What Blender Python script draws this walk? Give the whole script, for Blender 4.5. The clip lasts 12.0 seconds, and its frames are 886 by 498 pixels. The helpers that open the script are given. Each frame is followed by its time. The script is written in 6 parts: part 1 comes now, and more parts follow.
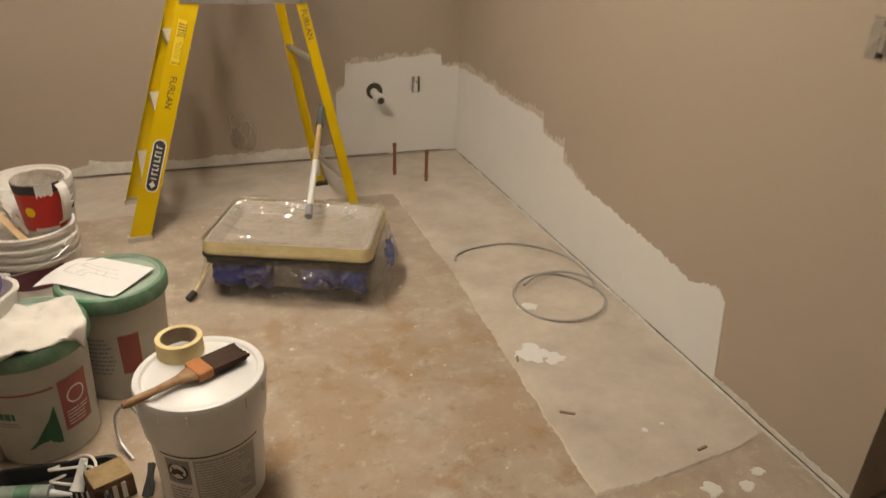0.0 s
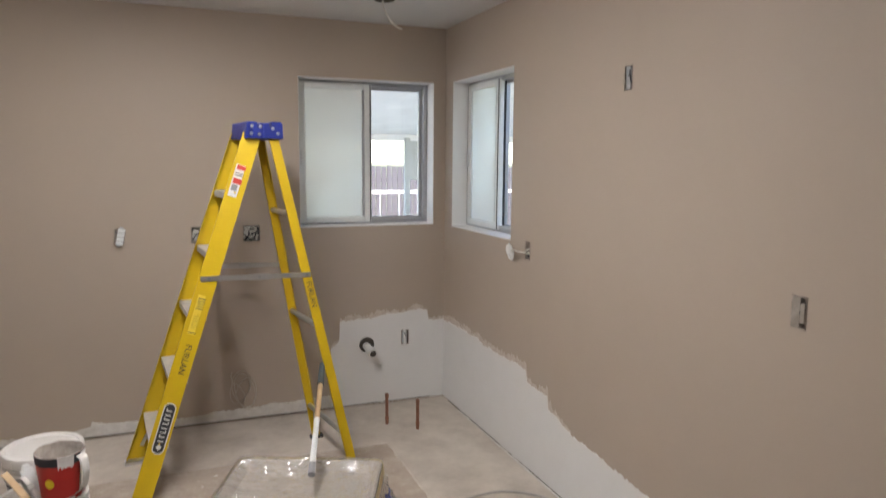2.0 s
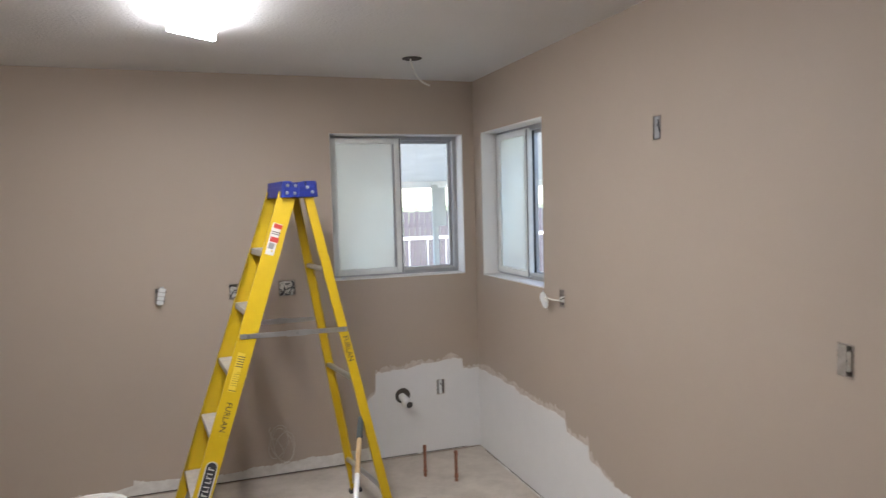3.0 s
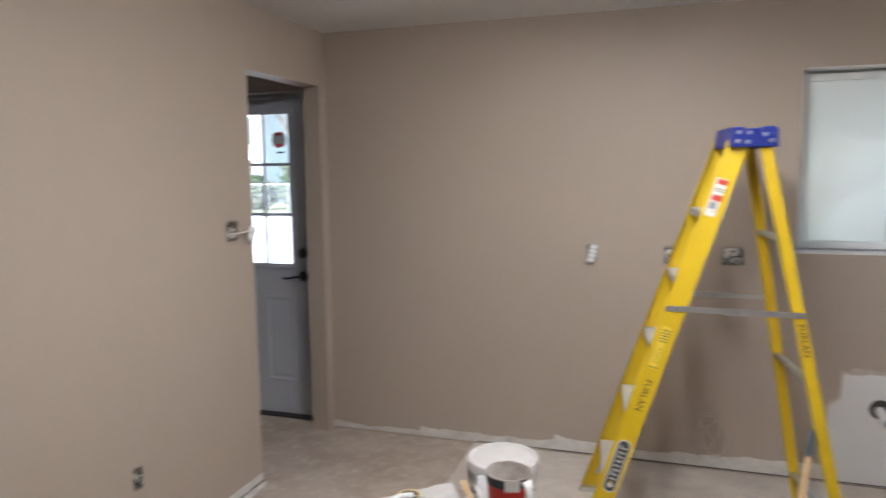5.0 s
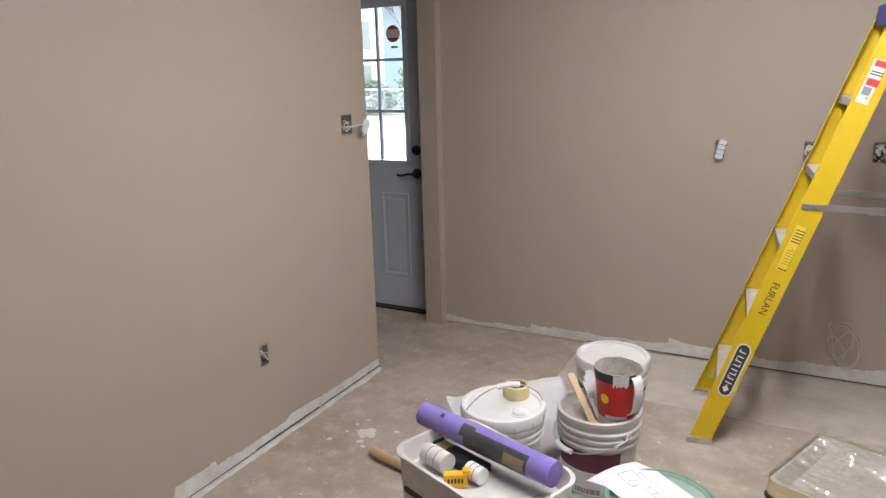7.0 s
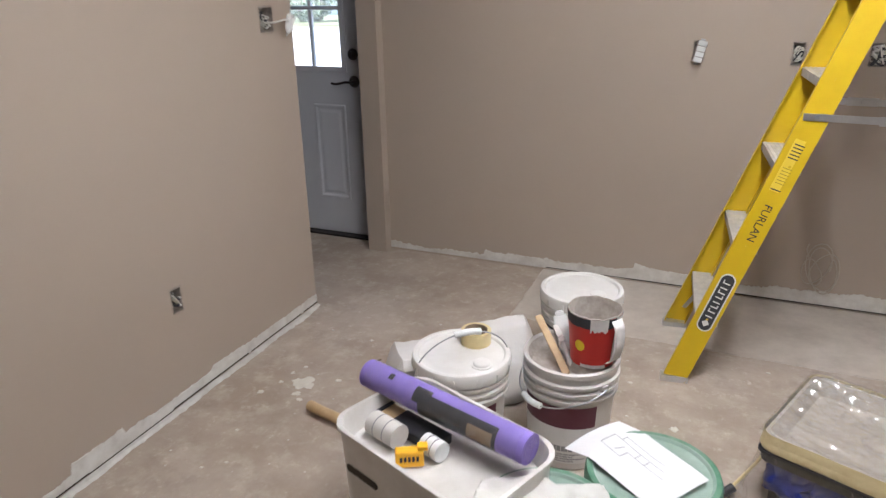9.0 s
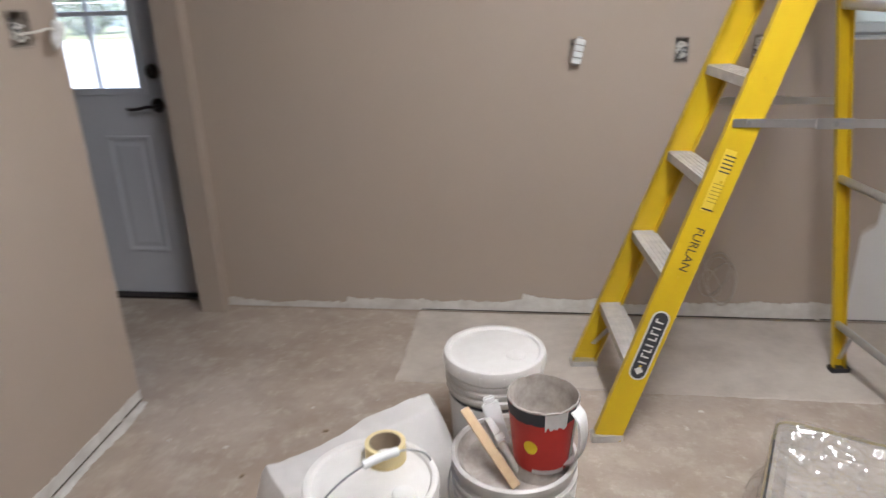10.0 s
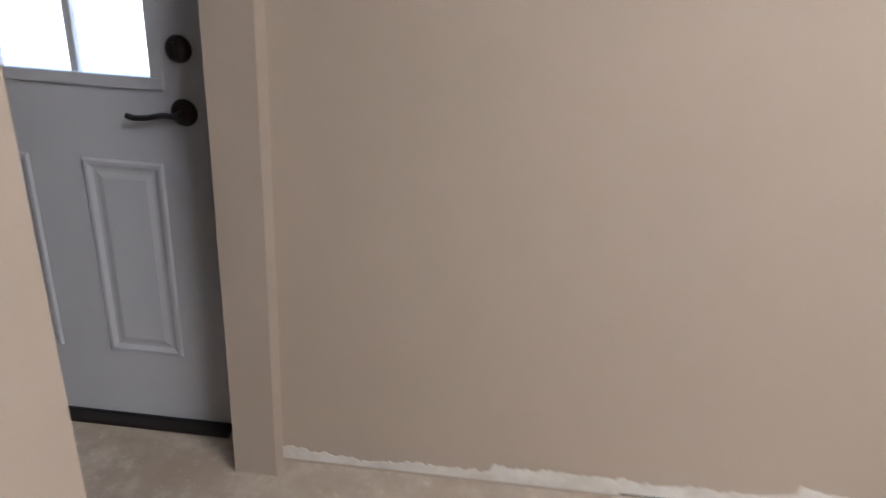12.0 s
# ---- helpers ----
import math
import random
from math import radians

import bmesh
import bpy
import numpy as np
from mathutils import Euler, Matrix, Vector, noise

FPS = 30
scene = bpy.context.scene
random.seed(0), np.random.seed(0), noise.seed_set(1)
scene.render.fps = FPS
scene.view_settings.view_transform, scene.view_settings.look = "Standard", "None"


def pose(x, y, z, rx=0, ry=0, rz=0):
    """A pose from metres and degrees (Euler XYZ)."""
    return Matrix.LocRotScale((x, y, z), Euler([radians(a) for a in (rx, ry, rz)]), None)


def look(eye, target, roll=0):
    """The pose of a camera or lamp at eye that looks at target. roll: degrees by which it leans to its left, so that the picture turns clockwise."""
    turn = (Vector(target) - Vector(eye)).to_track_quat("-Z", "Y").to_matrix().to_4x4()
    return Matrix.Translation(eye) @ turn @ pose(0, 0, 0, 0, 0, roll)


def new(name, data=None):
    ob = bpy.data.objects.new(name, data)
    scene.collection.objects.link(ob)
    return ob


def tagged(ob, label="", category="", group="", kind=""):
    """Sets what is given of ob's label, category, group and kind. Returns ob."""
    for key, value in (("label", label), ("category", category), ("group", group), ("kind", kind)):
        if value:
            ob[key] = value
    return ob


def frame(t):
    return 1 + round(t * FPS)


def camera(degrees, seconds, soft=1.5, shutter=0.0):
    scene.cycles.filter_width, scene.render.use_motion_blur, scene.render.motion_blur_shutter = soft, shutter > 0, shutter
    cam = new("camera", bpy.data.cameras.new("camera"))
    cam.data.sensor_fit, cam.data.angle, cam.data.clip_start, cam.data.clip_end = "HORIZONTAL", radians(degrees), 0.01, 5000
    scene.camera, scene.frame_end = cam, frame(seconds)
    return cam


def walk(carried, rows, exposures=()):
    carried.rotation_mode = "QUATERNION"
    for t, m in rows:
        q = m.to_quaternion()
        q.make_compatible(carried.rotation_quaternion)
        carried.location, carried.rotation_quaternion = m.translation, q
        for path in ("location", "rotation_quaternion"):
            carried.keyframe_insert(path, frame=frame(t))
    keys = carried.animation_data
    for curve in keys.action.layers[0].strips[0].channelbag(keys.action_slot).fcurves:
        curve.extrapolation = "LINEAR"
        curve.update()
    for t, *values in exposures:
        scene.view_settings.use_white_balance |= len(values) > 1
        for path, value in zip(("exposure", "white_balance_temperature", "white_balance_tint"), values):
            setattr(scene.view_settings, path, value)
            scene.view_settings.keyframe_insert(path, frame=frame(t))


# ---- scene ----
cam = camera(65.5, 12.0, 1.35, 0.5)
PATH = [
    (0, (1.587, 0.645, 1.417), (2.2, 2.329, 0.529), 2.1),
    (0.5, (1.506, 0.53, 1.484), (2.202, 2.244, 0.725), 1.8),
    (1, (1.49, 0.478, 1.524), (2.206, 2.261, 0.967), 1.5),
    (1.5, (1.435, 0.451, 1.559), (2.162, 2.265, 1.134), 1.1),
    (2, (1.437, 0.449, 1.599), (2.165, 2.295, 1.346), 0.5),
    (2.5, (1.402, 0.438, 1.636), (2.136, 2.294, 1.496), 0.0),
    (2.7, (1.382, 0.435, 1.649), (2.105, 2.296, 1.526), -0.7),
    (4.3, (1.571, 0.706, 1.656), (1.562, 2.695, 1.448), -1.2),
    (4.5, (1.531, 0.81, 1.65), (1.394, 2.793, 1.432), -1.0),
    (5, (1.529, 0.87, 1.621), (0.921, 2.761, 1.393), -0.6),
    (5.5, (1.517, 0.943, 1.59), (0.649, 2.724, 1.319), -0.2),
    (6, (1.534, 0.9, 1.581), (0.575, 2.617, 1.22), -0.8),
    (6.5, (1.541, 0.89, 1.575), (0.589, 2.595, 1.143), -1.0),
    (7, (1.534, 0.91, 1.552), (0.631, 2.628, 1.067), -1.4),
    (7.5, (1.538, 0.926, 1.547), (0.662, 2.645, 1.019), -1.5),
    (7.7, (1.531, 0.943, 1.542), (0.67, 2.658, 0.978), -1.4),
    (9.3, (1.286, 1.441, 1.458), (0.58, 3.163, 0.726), -0.8),
    (9.5, (1.253, 1.559, 1.45), (0.576, 3.301, 0.737), -0.7),
    (10, (0.971, 1.833, 1.429), (0.734, 3.683, 0.707), -1.7),
    (10.5, (0.709, 2.082, 1.424), (0.789, 3.922, 0.645), -0.8),
    (11, (0.462, 2.41, 1.444), (0.614, 4.243, 0.658), -0.7),
    (11.5, (0.169, 2.781, 1.465), (0.264, 4.606, 0.652), 1.8),
    (12, (0.07, 3.189, 1.363), (-0.047, 5.013, 0.55), 3.8),
]
EXPOSURES = [(0, 2.8, 9000, 10), (0.5, 2.8, 8300, 10), (1.0, 2.8, 7500, 10), (1.5, 2.8, 7000, 10), (2.5, 2.85, 6450, 10), (4.5, 2.93, 6300, 10), (5.5, 3.12, 6300, 10), (7.5, 3.14, 6300, 10), (10, 3.1, 6250, 10), (11, 3.2, 6250, 10), (11.5, 3.45, 6250, 10), (12, 3.65, 6300, 10)]
walk(cam, [(t, look(eye, target, roll)) for t, eye, target, roll in PATH], EXPOSURES)

# ---- light ----
world = bpy.data.worlds.new("sky")
scene.world = world
world.use_nodes = True
wn = world.node_tree
sky = wn.nodes.new("ShaderNodeTexSky")
sky.sky_type = 'NISHITA'
sky.sun_disc = False
sky.sun_elevation, sky.sun_rotation = radians(51), radians(204)
wn.nodes["Background"].inputs[1].default_value = 0.15
wn.links.new(sky.outputs[0], wn.nodes["Background"].inputs[0])
sun_data = bpy.data.lights.new("sun", 'SUN')
sun_data.energy, sun_data.angle, sun_data.color = 2.5, radians(10), (1.0, 0.95, 0.88)
sun = new("sun", sun_data)
sun.matrix_world = look((-10, -22, 30), (0, 0, 0))
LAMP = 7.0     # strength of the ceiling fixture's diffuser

# ---- the plan ----
XL, XR, YB, HT = -0.437, 3.117, 4.685, 2.44
XR_END = 1.565                  # the right wall ends here
OY0, OY1, OZ = 3.865, 4.62, 2.122   # opening in the left wall
YF = -2.2                       # plain wall behind the walk
XHALL = -2.3

# ---- materials ----
def mat(name, color, rough=0.6, metal=0.0, spec=0.4, noise_amt=0.0, scale=8.0, dark=None, bump=0.0, bscale=200.0, bdist=0.002, fine=0.0, random_amt=0.0):
    m = bpy.data.materials.new(name)
    m.use_nodes = True
    nt = m.node_tree
    b = nt.nodes["Principled BSDF"]
    b.inputs["Base Color"].default_value = (*color, 1)
    b.inputs["Roughness"].default_value = rough
    b.inputs["Metallic"].default_value = metal
    b.inputs["Specular IOR Level"].default_value = spec
    tc = nt.nodes.new("ShaderNodeTexCoord")
    if noise_amt > 0:
        dark = dark or tuple(c * 0.7 for c in color)
        n1 = nt.nodes.new("ShaderNodeTexNoise")
        n1.inputs["Scale"].default_value = scale
        n1.inputs["Detail"].default_value = 6
        n1.inputs["Roughness"].default_value = 0.65
        nt.links.new(tc.outputs["Object"], n1.inputs["Vector"])
        ramp = nt.nodes.new("ShaderNodeMapRange")
        ramp.inputs[1].default_value, ramp.inputs[2].default_value = 0.35, 0.68
        ramp.inputs[3].default_value, ramp.inputs[4].default_value = 0.0, noise_amt
        nt.links.new(n1.outputs["Fac"], ramp.inputs[0])
        mix = nt.nodes.new("ShaderNodeMix")
        mix.data_type = 'RGBA'
        mix.inputs["A"].default_value = (*color, 1)
        mix.inputs["B"].default_value = (*dark, 1)
        nt.links.new(ramp.outputs[0], mix.inputs["Factor"])
        nt.links.new(mix.outputs["Result"], b.inputs["Base Color"])
        rr = nt.nodes.new("ShaderNodeMapRange")
        rr.inputs[3].default_value, rr.inputs[4].default_value = max(0.03, rough - 0.08), min(1, rough + 0.1)
        nt.links.new(n1.outputs["Fac"], rr.inputs[0])
        nt.links.new(rr.outputs[0], b.inputs["Roughness"])
    if bump > 0:
        n2 = nt.nodes.new("ShaderNodeTexNoise")
        n2.inputs["Scale"].default_value = bscale
        n2.inputs["Detail"].default_value = 3
        nt.links.new(tc.outputs["Object"], n2.inputs["Vector"])
        bp = nt.nodes.new("ShaderNodeBump")
        bp.inputs["Strength"].default_value = bump
        bp.inputs["Distance"].default_value = bdist
        nt.links.new(n2.outputs["Fac"], bp.inputs["Height"])
        nt.links.new(bp.outputs[0], b.inputs["Normal"])
    return m


def glow(name, color, strength):
    m = bpy.data.materials.new(name)
    m.use_nodes = True
    nt = m.node_tree
    nt.nodes.clear()
    e = nt.nodes.new("ShaderNodeEmission")
    e.inputs[0].default_value = (*color, 1)
    e.inputs[1].default_value = strength
    o = nt.nodes.new("ShaderNodeOutputMaterial")
    nt.links.new(e.outputs[0], o.inputs[0])
    return m


def gloss_factor(nt, normal=None, base=0.05):
    """Reflection that grows towards grazing view, alike from both sides."""
    lw = nt.nodes.new("ShaderNodeLayerWeight")
    lw.inputs[0].default_value = 0.5
    if normal:
        nt.links.new(normal, lw.inputs["Normal"])
    p = nt.nodes.new("ShaderNodeMath")
    p.operation = 'POWER'
    p.inputs[1].default_value = 4.0
    nt.links.new(lw.outputs["Facing"], p.inputs[0])
    a = nt.nodes.new("ShaderNodeMath")
    a.operation = 'MULTIPLY_ADD'
    a.inputs[1].default_value, a.inputs[2].default_value = 0.5, base
    nt.links.new(p.outputs[0], a.inputs[0])
    return a.outputs[0]


def clear_glass(name, tint=(1, 1, 1), gloss=0.06):
    m = bpy.data.materials.new(name)
    m.use_nodes = True
    nt = m.node_tree
    nt.nodes.clear()
    t = nt.nodes.new("ShaderNodeBsdfTransparent")
    t.inputs[0].default_value = (*tint, 1)
    g = nt.nodes.new("ShaderNodeBsdfGlossy")
    g.inputs["Roughness"].default_value = 0.02
    f = gloss_factor(nt)
    mx = nt.nodes.new("ShaderNodeMixShader")
    o = nt.nodes.new("ShaderNodeOutputMaterial")
    nt.links.new(f, mx.inputs[0])
    nt.links.new(t.outputs[0], mx.inputs[1])
    nt.links.new(g.outputs[0], mx.inputs[2])
    nt.links.new(mx.outputs[0], o.inputs[0])
    return m


def frosted_glass(name):
    m = bpy.data.materials.new(name)
    m.use_nodes = True
    nt = m.node_tree
    nt.nodes.clear()
    t = nt.nodes.new("ShaderNodeBsdfTranslucent")
    t.inputs[0].default_value = (0.74, 0.73, 0.69, 1)
    d = nt.nodes.new("ShaderNodeBsdfPrincipled")
    d.inputs["Base Color"].default_value = (0.72, 0.70, 0.66, 1)
    d.inputs["Roughness"].default_value = 0.35
    tr = nt.nodes.new("ShaderNodeBsdfTransparent")
    tr.inputs[0].default_value = (0.92, 0.95, 0.93, 1)
    tc = nt.nodes.new("ShaderNodeTexCoord")
    n = nt.nodes.new("ShaderNodeTexNoise")
    n.inputs["Scale"].default_value = 3.0
    n.inputs["Detail"].default_value = 5
    nt.links.new(tc.outputs["Object"], n.inputs["Vector"])
    mr = nt.nodes.new("ShaderNodeMapRange")
    mr.inputs[1].default_value, mr.inputs[2].default_value = 0.3, 0.7
    mr.inputs[3].default_value, mr.inputs[4].default_value = 0.05, 0.55
    nt.links.new(n.outputs["Fac"], mr.inputs[0])
    m1 = nt.nodes.new("ShaderNodeMixShader")
    nt.links.new(mr.outputs[0], m1.inputs[0])
    nt.links.new(t.outputs[0], m1.inputs[1])
    nt.links.new(d.outputs[0], m1.inputs[2])
    m2 = nt.nodes.new("ShaderNodeMixShader")
    m2.inputs[0].default_value = 0.10
    nt.links.new(m1.outputs[0], m2.inputs[1])
    nt.links.new(tr.outputs[0], m2.inputs[2])
    o = nt.nodes.new("ShaderNodeOutputMaterial")
    nt.links.new(m2.outputs[0], o.inputs[0])
    return m


def film_plastic(name, haze=0.18, tint=(0.96, 0.96, 0.96), crease=0.35, shine=0.05, glint=0.5):
    m = bpy.data.materials.new(name)
    m.use_nodes = True
    nt = m.node_tree
    nt.nodes.clear()
    tr = nt.nodes.new("ShaderNodeBsdfTransparent")
    tr.inputs[0].default_value = (*tint, 1)
    d = nt.nodes.new("ShaderNodeBsdfPrincipled")
    d.inputs["Base Color"].default_value = (0.85, 0.85, 0.85, 1)
    d.inputs["Roughness"].default_value = 0.12
    d.inputs["Specular IOR Level"].default_value = 0.8
    g = nt.nodes.new("ShaderNodeBsdfGlossy")
    g.inputs["Roughness"].default_value = 0.07
    tc = nt.nodes.new("ShaderNodeTexCoord")
    n = nt.nodes.new("ShaderNodeTexNoise")
    n.inputs["Scale"].default_value = 11
    n.inputs["Detail"].default_value = 4
    nt.links.new(tc.outputs["Object"], n.inputs["Vector"])
    bp = nt.nodes.new("ShaderNodeBump")
    bp.inputs["Strength"].default_value = crease
    bp.inputs["Distance"].default_value = 0.01
    nt.links.new(n.outputs["Fac"], bp.inputs["Height"])
    nt.links.new(bp.outputs[0], d.inputs["Normal"])
    nt.links.new(bp.outputs[0], g.inputs["Normal"])
    f = gloss_factor(nt, bp.outputs[0], shine)
    m1 = nt.nodes.new("ShaderNodeMixShader")
    # white streaks where noise peaks, painted in as highlights on the creases
    n2 = nt.nodes.new("ShaderNodeTexNoise")
    n2.inputs["Scale"].default_value = 16
    n2.inputs["Detail"].default_value = 5
    n2.inputs["Distortion"].default_value = 2.5
    nt.links.new(tc.outputs["Object"], n2.inputs["Vector"])
    cr = nt.nodes.new("ShaderNodeMapRange")
    cr.inputs[1].default_value, cr.inputs[2].default_value = 0.55, 0.76
    cr.inputs[3].default_value, cr.inputs[4].default_value = haze, min(0.9, haze + glint)
    nt.links.new(n2.outputs["Fac"], cr.inputs[0])
    nt.links.new(cr.outputs[0], m1.inputs[0])
    nt.links.new(tr.outputs[0], m1.inputs[1])
    nt.links.new(d.outputs[0], m1.inputs[2])
    m2 = nt.nodes.new("ShaderNodeMixShader")
    nt.links.new(f, m2.inputs[0])
    nt.links.new(m1.outputs[0], m2.inputs[1])
    nt.links.new(g.outputs[0], m2.inputs[2])
    o = nt.nodes.new("ShaderNodeOutputMaterial")
    nt.links.new(m2.outputs[0], o.inputs[0])
    return m


M_WALL = mat("taupe_wall_paint", (0.405, 0.335, 0.272), 0.55, spec=0.3, noise_amt=0.35, scale=1.6, dark=(0.375, 0.31, 0.25), bump=0.25, bscale=260, bdist=0.001)
M_PRIMER = mat("white_primer", (0.70, 0.69, 0.675), 0.7, noise_amt=0.5, scale=5, dark=(0.66, 0.65, 0.63), bump=0.2, bscale=180, bdist=0.001)
M_THINPAINT = mat("thin_brushed_paint", (0.56, 0.50, 0.445), 0.6, noise_amt=0.9, scale=30, dark=(0.44, 0.375, 0.315))
M_PLASTER = mat("bare_plaster", (0.66, 0.64, 0.60), 0.85, noise_amt=0.8, scale=14, dark=(0.48, 0.45, 0.41), bump=0.5, bscale=60)
M_CEIL = mat("ceiling_paint", (0.66, 0.65, 0.64), 0.8, noise_amt=0.3, scale=3, dark=(0.6, 0.59, 0.58), bump=0.7, bscale=70, bdist=0.004)
# dark colour that paints in the shade of gaps, holes and slots
M_GAP = mat("recess_shade", (0.07, 0.06, 0.05), 0.9)
M_PATCHFLOOR = mat("pale_floor_screed", (0.575, 0.515, 0.445), 0.65, noise_amt=0.85, scale=3.6, dark=(0.385, 0.335, 0.28), bump=0.3, bscale=50, bdist=0.002)
M_ALU = mat("aluminium", (0.62, 0.62, 0.62), 0.35, metal=0.9, noise_amt=0.4, scale=20, dark=(0.45, 0.45, 0.45))
M_ALUFRAME = mat("window_aluminium", (0.45, 0.45, 0.46), 0.4, metal=0.6, noise_amt=0.4, scale=12)
M_WINWHITE = mat("window_vinyl", (0.72, 0.73, 0.71), 0.5, noise_amt=0.3, scale=10)
M_BLACK = mat("black_plastic", (0.02, 0.02, 0.022), 0.45)
M_YELLOW = mat("yellow_fibreglass", (0.62, 0.425, 0.012), 0.4, noise_amt=0.6, scale=7, dark=(0.52, 0.34, 0.010))
M_BLUE = mat("blue_plastic", (0.022, 0.036, 0.23), 0.4, noise_amt=0.3, scale=15)
M_BLUECRUMPLE = mat("crumpled_blue_film", (0.011, 0.03, 0.28), 0.3, noise_amt=0.9, scale=8, dark=(0.005, 0.010, 0.06), bump=0.7, bscale=18, bdist=0.012)
M_WHITEPL = mat("white_bucket_plastic", (0.63, 0.605, 0.57), 0.32, noise_amt=0.55, scale=9, dark=(0.46, 0.425, 0.38))
M_COOLWHITE = mat("clean_white_plastic", (0.68, 0.69, 0.70), 0.3, noise_amt=0.3, scale=7, dark=(0.56, 0.56, 0.56))
M_LIDWHITE = mat("dusty_white_lid", (0.73, 0.71, 0.675), 0.42, noise_amt=0.45, scale=9, dark=(0.56, 0.525, 0.48))
M_GREEN = mat("green_lid", (0.05, 0.18, 0.10), 0.4, noise_amt=0.9, scale=12, dark=(0.22, 0.32, 0.25))
M_GREENLID = mat("dusty_green_lid", (0.20, 0.29, 0.235), 0.45, noise_amt=0.8, scale=8, dark=(0.34, 0.41, 0.36))
M_BUCKETGREY = mat("compound_bucket_plastic", (0.50, 0.49, 0.44), 0.38, noise_amt=0.5, scale=9)
M_MAROON = mat("maroon_label", (0.115, 0.028, 0.045), 0.4, noise_amt=0.4, scale=15, dark=(0.16, 0.05, 0.07))
M_LABELWHITE = mat("label_white", (0.70, 0.69, 0.67), 0.45, noise_amt=0.3, scale=20)
M_LABELMID = mat("label_mid_grey", (0.40, 0.40, 0.41), 0.45, noise_amt=0.3, scale=20)
M_LABELGREY = mat("label_grey", (0.27, 0.27, 0.28), 0.45, noise_amt=0.3, scale=20)
M_LABELRED = mat("label_red", (0.33, 0.09, 0.085), 0.45)
M_LABELGREEN = mat("label_green", (0.05, 0.15, 0.08), 0.45)
M_INK = mat("dark_ink", (0.04, 0.04, 0.045), 0.6)
M_RED = mat("red_pail", (0.56, 0.035, 0.028), 0.38, noise_amt=0.35, scale=14, dark=(0.42, 0.03, 0.025))
M_SPOT = mat("yellow_sticker", (0.85, 0.62, 0.03), 0.5)
M_DRIP = mat("dried_paint", (0.70, 0.68, 0.65), 0.55, noise_amt=0.6, scale=18, dark=(0.45, 0.42, 0.39))
M_PALETAPE = mat("creased_cream_tape", (0.74, 0.64, 0.38), 0.4, noise_amt=0.7, scale=16, dark=(0.58, 0.47, 0.24), bump=0.6, bscale=35, bdist=0.006)
M_CRUST = mat("grey_brown_paint_crust", (0.47, 0.42, 0.37), 0.6, noise_amt=0.9, scale=25, dark=(0.27, 0.235, 0.20), bump=0.5, bscale=60)
M_TAPE = mat("masking_tape", (0.70, 0.58, 0.31), 0.6, noise_amt=0.4, scale=20)
M_CARD = mat("cardboard", (0.28, 0.21, 0.14), 0.8, noise_amt=0.4, scale=30)
M_WOOD = mat("pale_wood", (0.52, 0.37, 0.20), 0.55, noise_amt=0.6, scale=22, dark=(0.38, 0.25, 0.12))
M_OLDWOOD = mat("paint_worn_wood", (0.34, 0.20, 0.10), 0.55, noise_amt=0.8, scale=30, dark=(0.17, 0.09, 0.05))
M_ORANGEWOOD = mat("varnished_wood", (0.45, 0.17, 0.06), 0.4, noise_amt=0.6, scale=30, dark=(0.3, 0.11, 0.04))
M_BRISTLE = mat("dark_bristle", (0.055, 0.03, 0.022), 0.9, bump=0.9, bscale=400)
M_CLOTH = mat("white_cloth", (0.60, 0.58, 0.545), 0.9, noise_amt=0.5, scale=14, dark=(0.5, 0.475, 0.44), bump=0.5, bscale=160)
M_SHEET = mat("white_plastic_sheet", (0.60, 0.575, 0.545), 0.38, noise_amt=0.5, scale=7, dark=(0.52, 0.495, 0.465), bump=0.35, bscale=14, bdist=0.012)
M_PAPER = mat("paper", (0.66, 0.65, 0.655), 0.8, noise_amt=0.2, scale=8)
M_PURPLE = mat("purple_roller_nap", (0.27, 0.20, 0.56), 0.85, noise_amt=0.5, scale=25, dark=(0.2, 0.14, 0.45), bump=0.7, bscale=300)
M_COPPER = mat("copper_pipe", (0.36, 0.16, 0.10), 0.45, metal=0.7, noise_amt=0.7, scale=30, dark=(0.18, 0.10, 0.07))
M_PVC = mat("pvc_pipe", (0.70, 0.69, 0.66), 0.4, noise_amt=0.5, scale=20)
M_COILWIRE = mat("paint_speckled_cable", (0.52, 0.46, 0.39), 0.55, noise_amt=0.6, scale=30)
M_WIREWHITE = mat("white_cable", (0.72, 0.70, 0.64), 0.45)
M_WIREGREY = mat("grey_cable", (0.405, 0.385, 0.358), 0.5, noise_amt=0.4, scale=30)
M_BOXMETAL = mat("galvanised_box", (0.32, 0.32, 0.32), 0.5, metal=0.7, noise_amt=0.6, scale=40)
M_DOOR = mat("grey_door_paint", (0.54, 0.545, 0.57), 0.42, noise_amt=0.3, scale=4, dark=(0.49, 0.495, 0.52))
M_DOORFRAME = mat("door_frame_paint", (0.45, 0.45, 0.47), 0.6, noise_amt=0.4, scale=6)
M_BRONZE = mat("dark_bronze", (0.055, 0.045, 0.042), 0.35, metal=0.8)
M_LAWN = mat("lawn", (0.10, 0.13, 0.06), 0.95, noise_amt=0.9, scale=1.2, dark=(0.18, 0.18, 0.10), bump=0.8, bscale=30)
M_CONCRETE = mat("driveway_concrete", (0.43, 0.43, 0.42), 0.85, noise_amt=0.6, scale=2)
M_FENCE = mat("plum_brown_fence", (0.085, 0.075, 0.088), 0.8, noise_amt=0.6, scale=6)
M_PORCH = mat("white_porch_paint", (0.84, 0.84, 0.84), 0.7, noise_amt=0.4, scale=3)
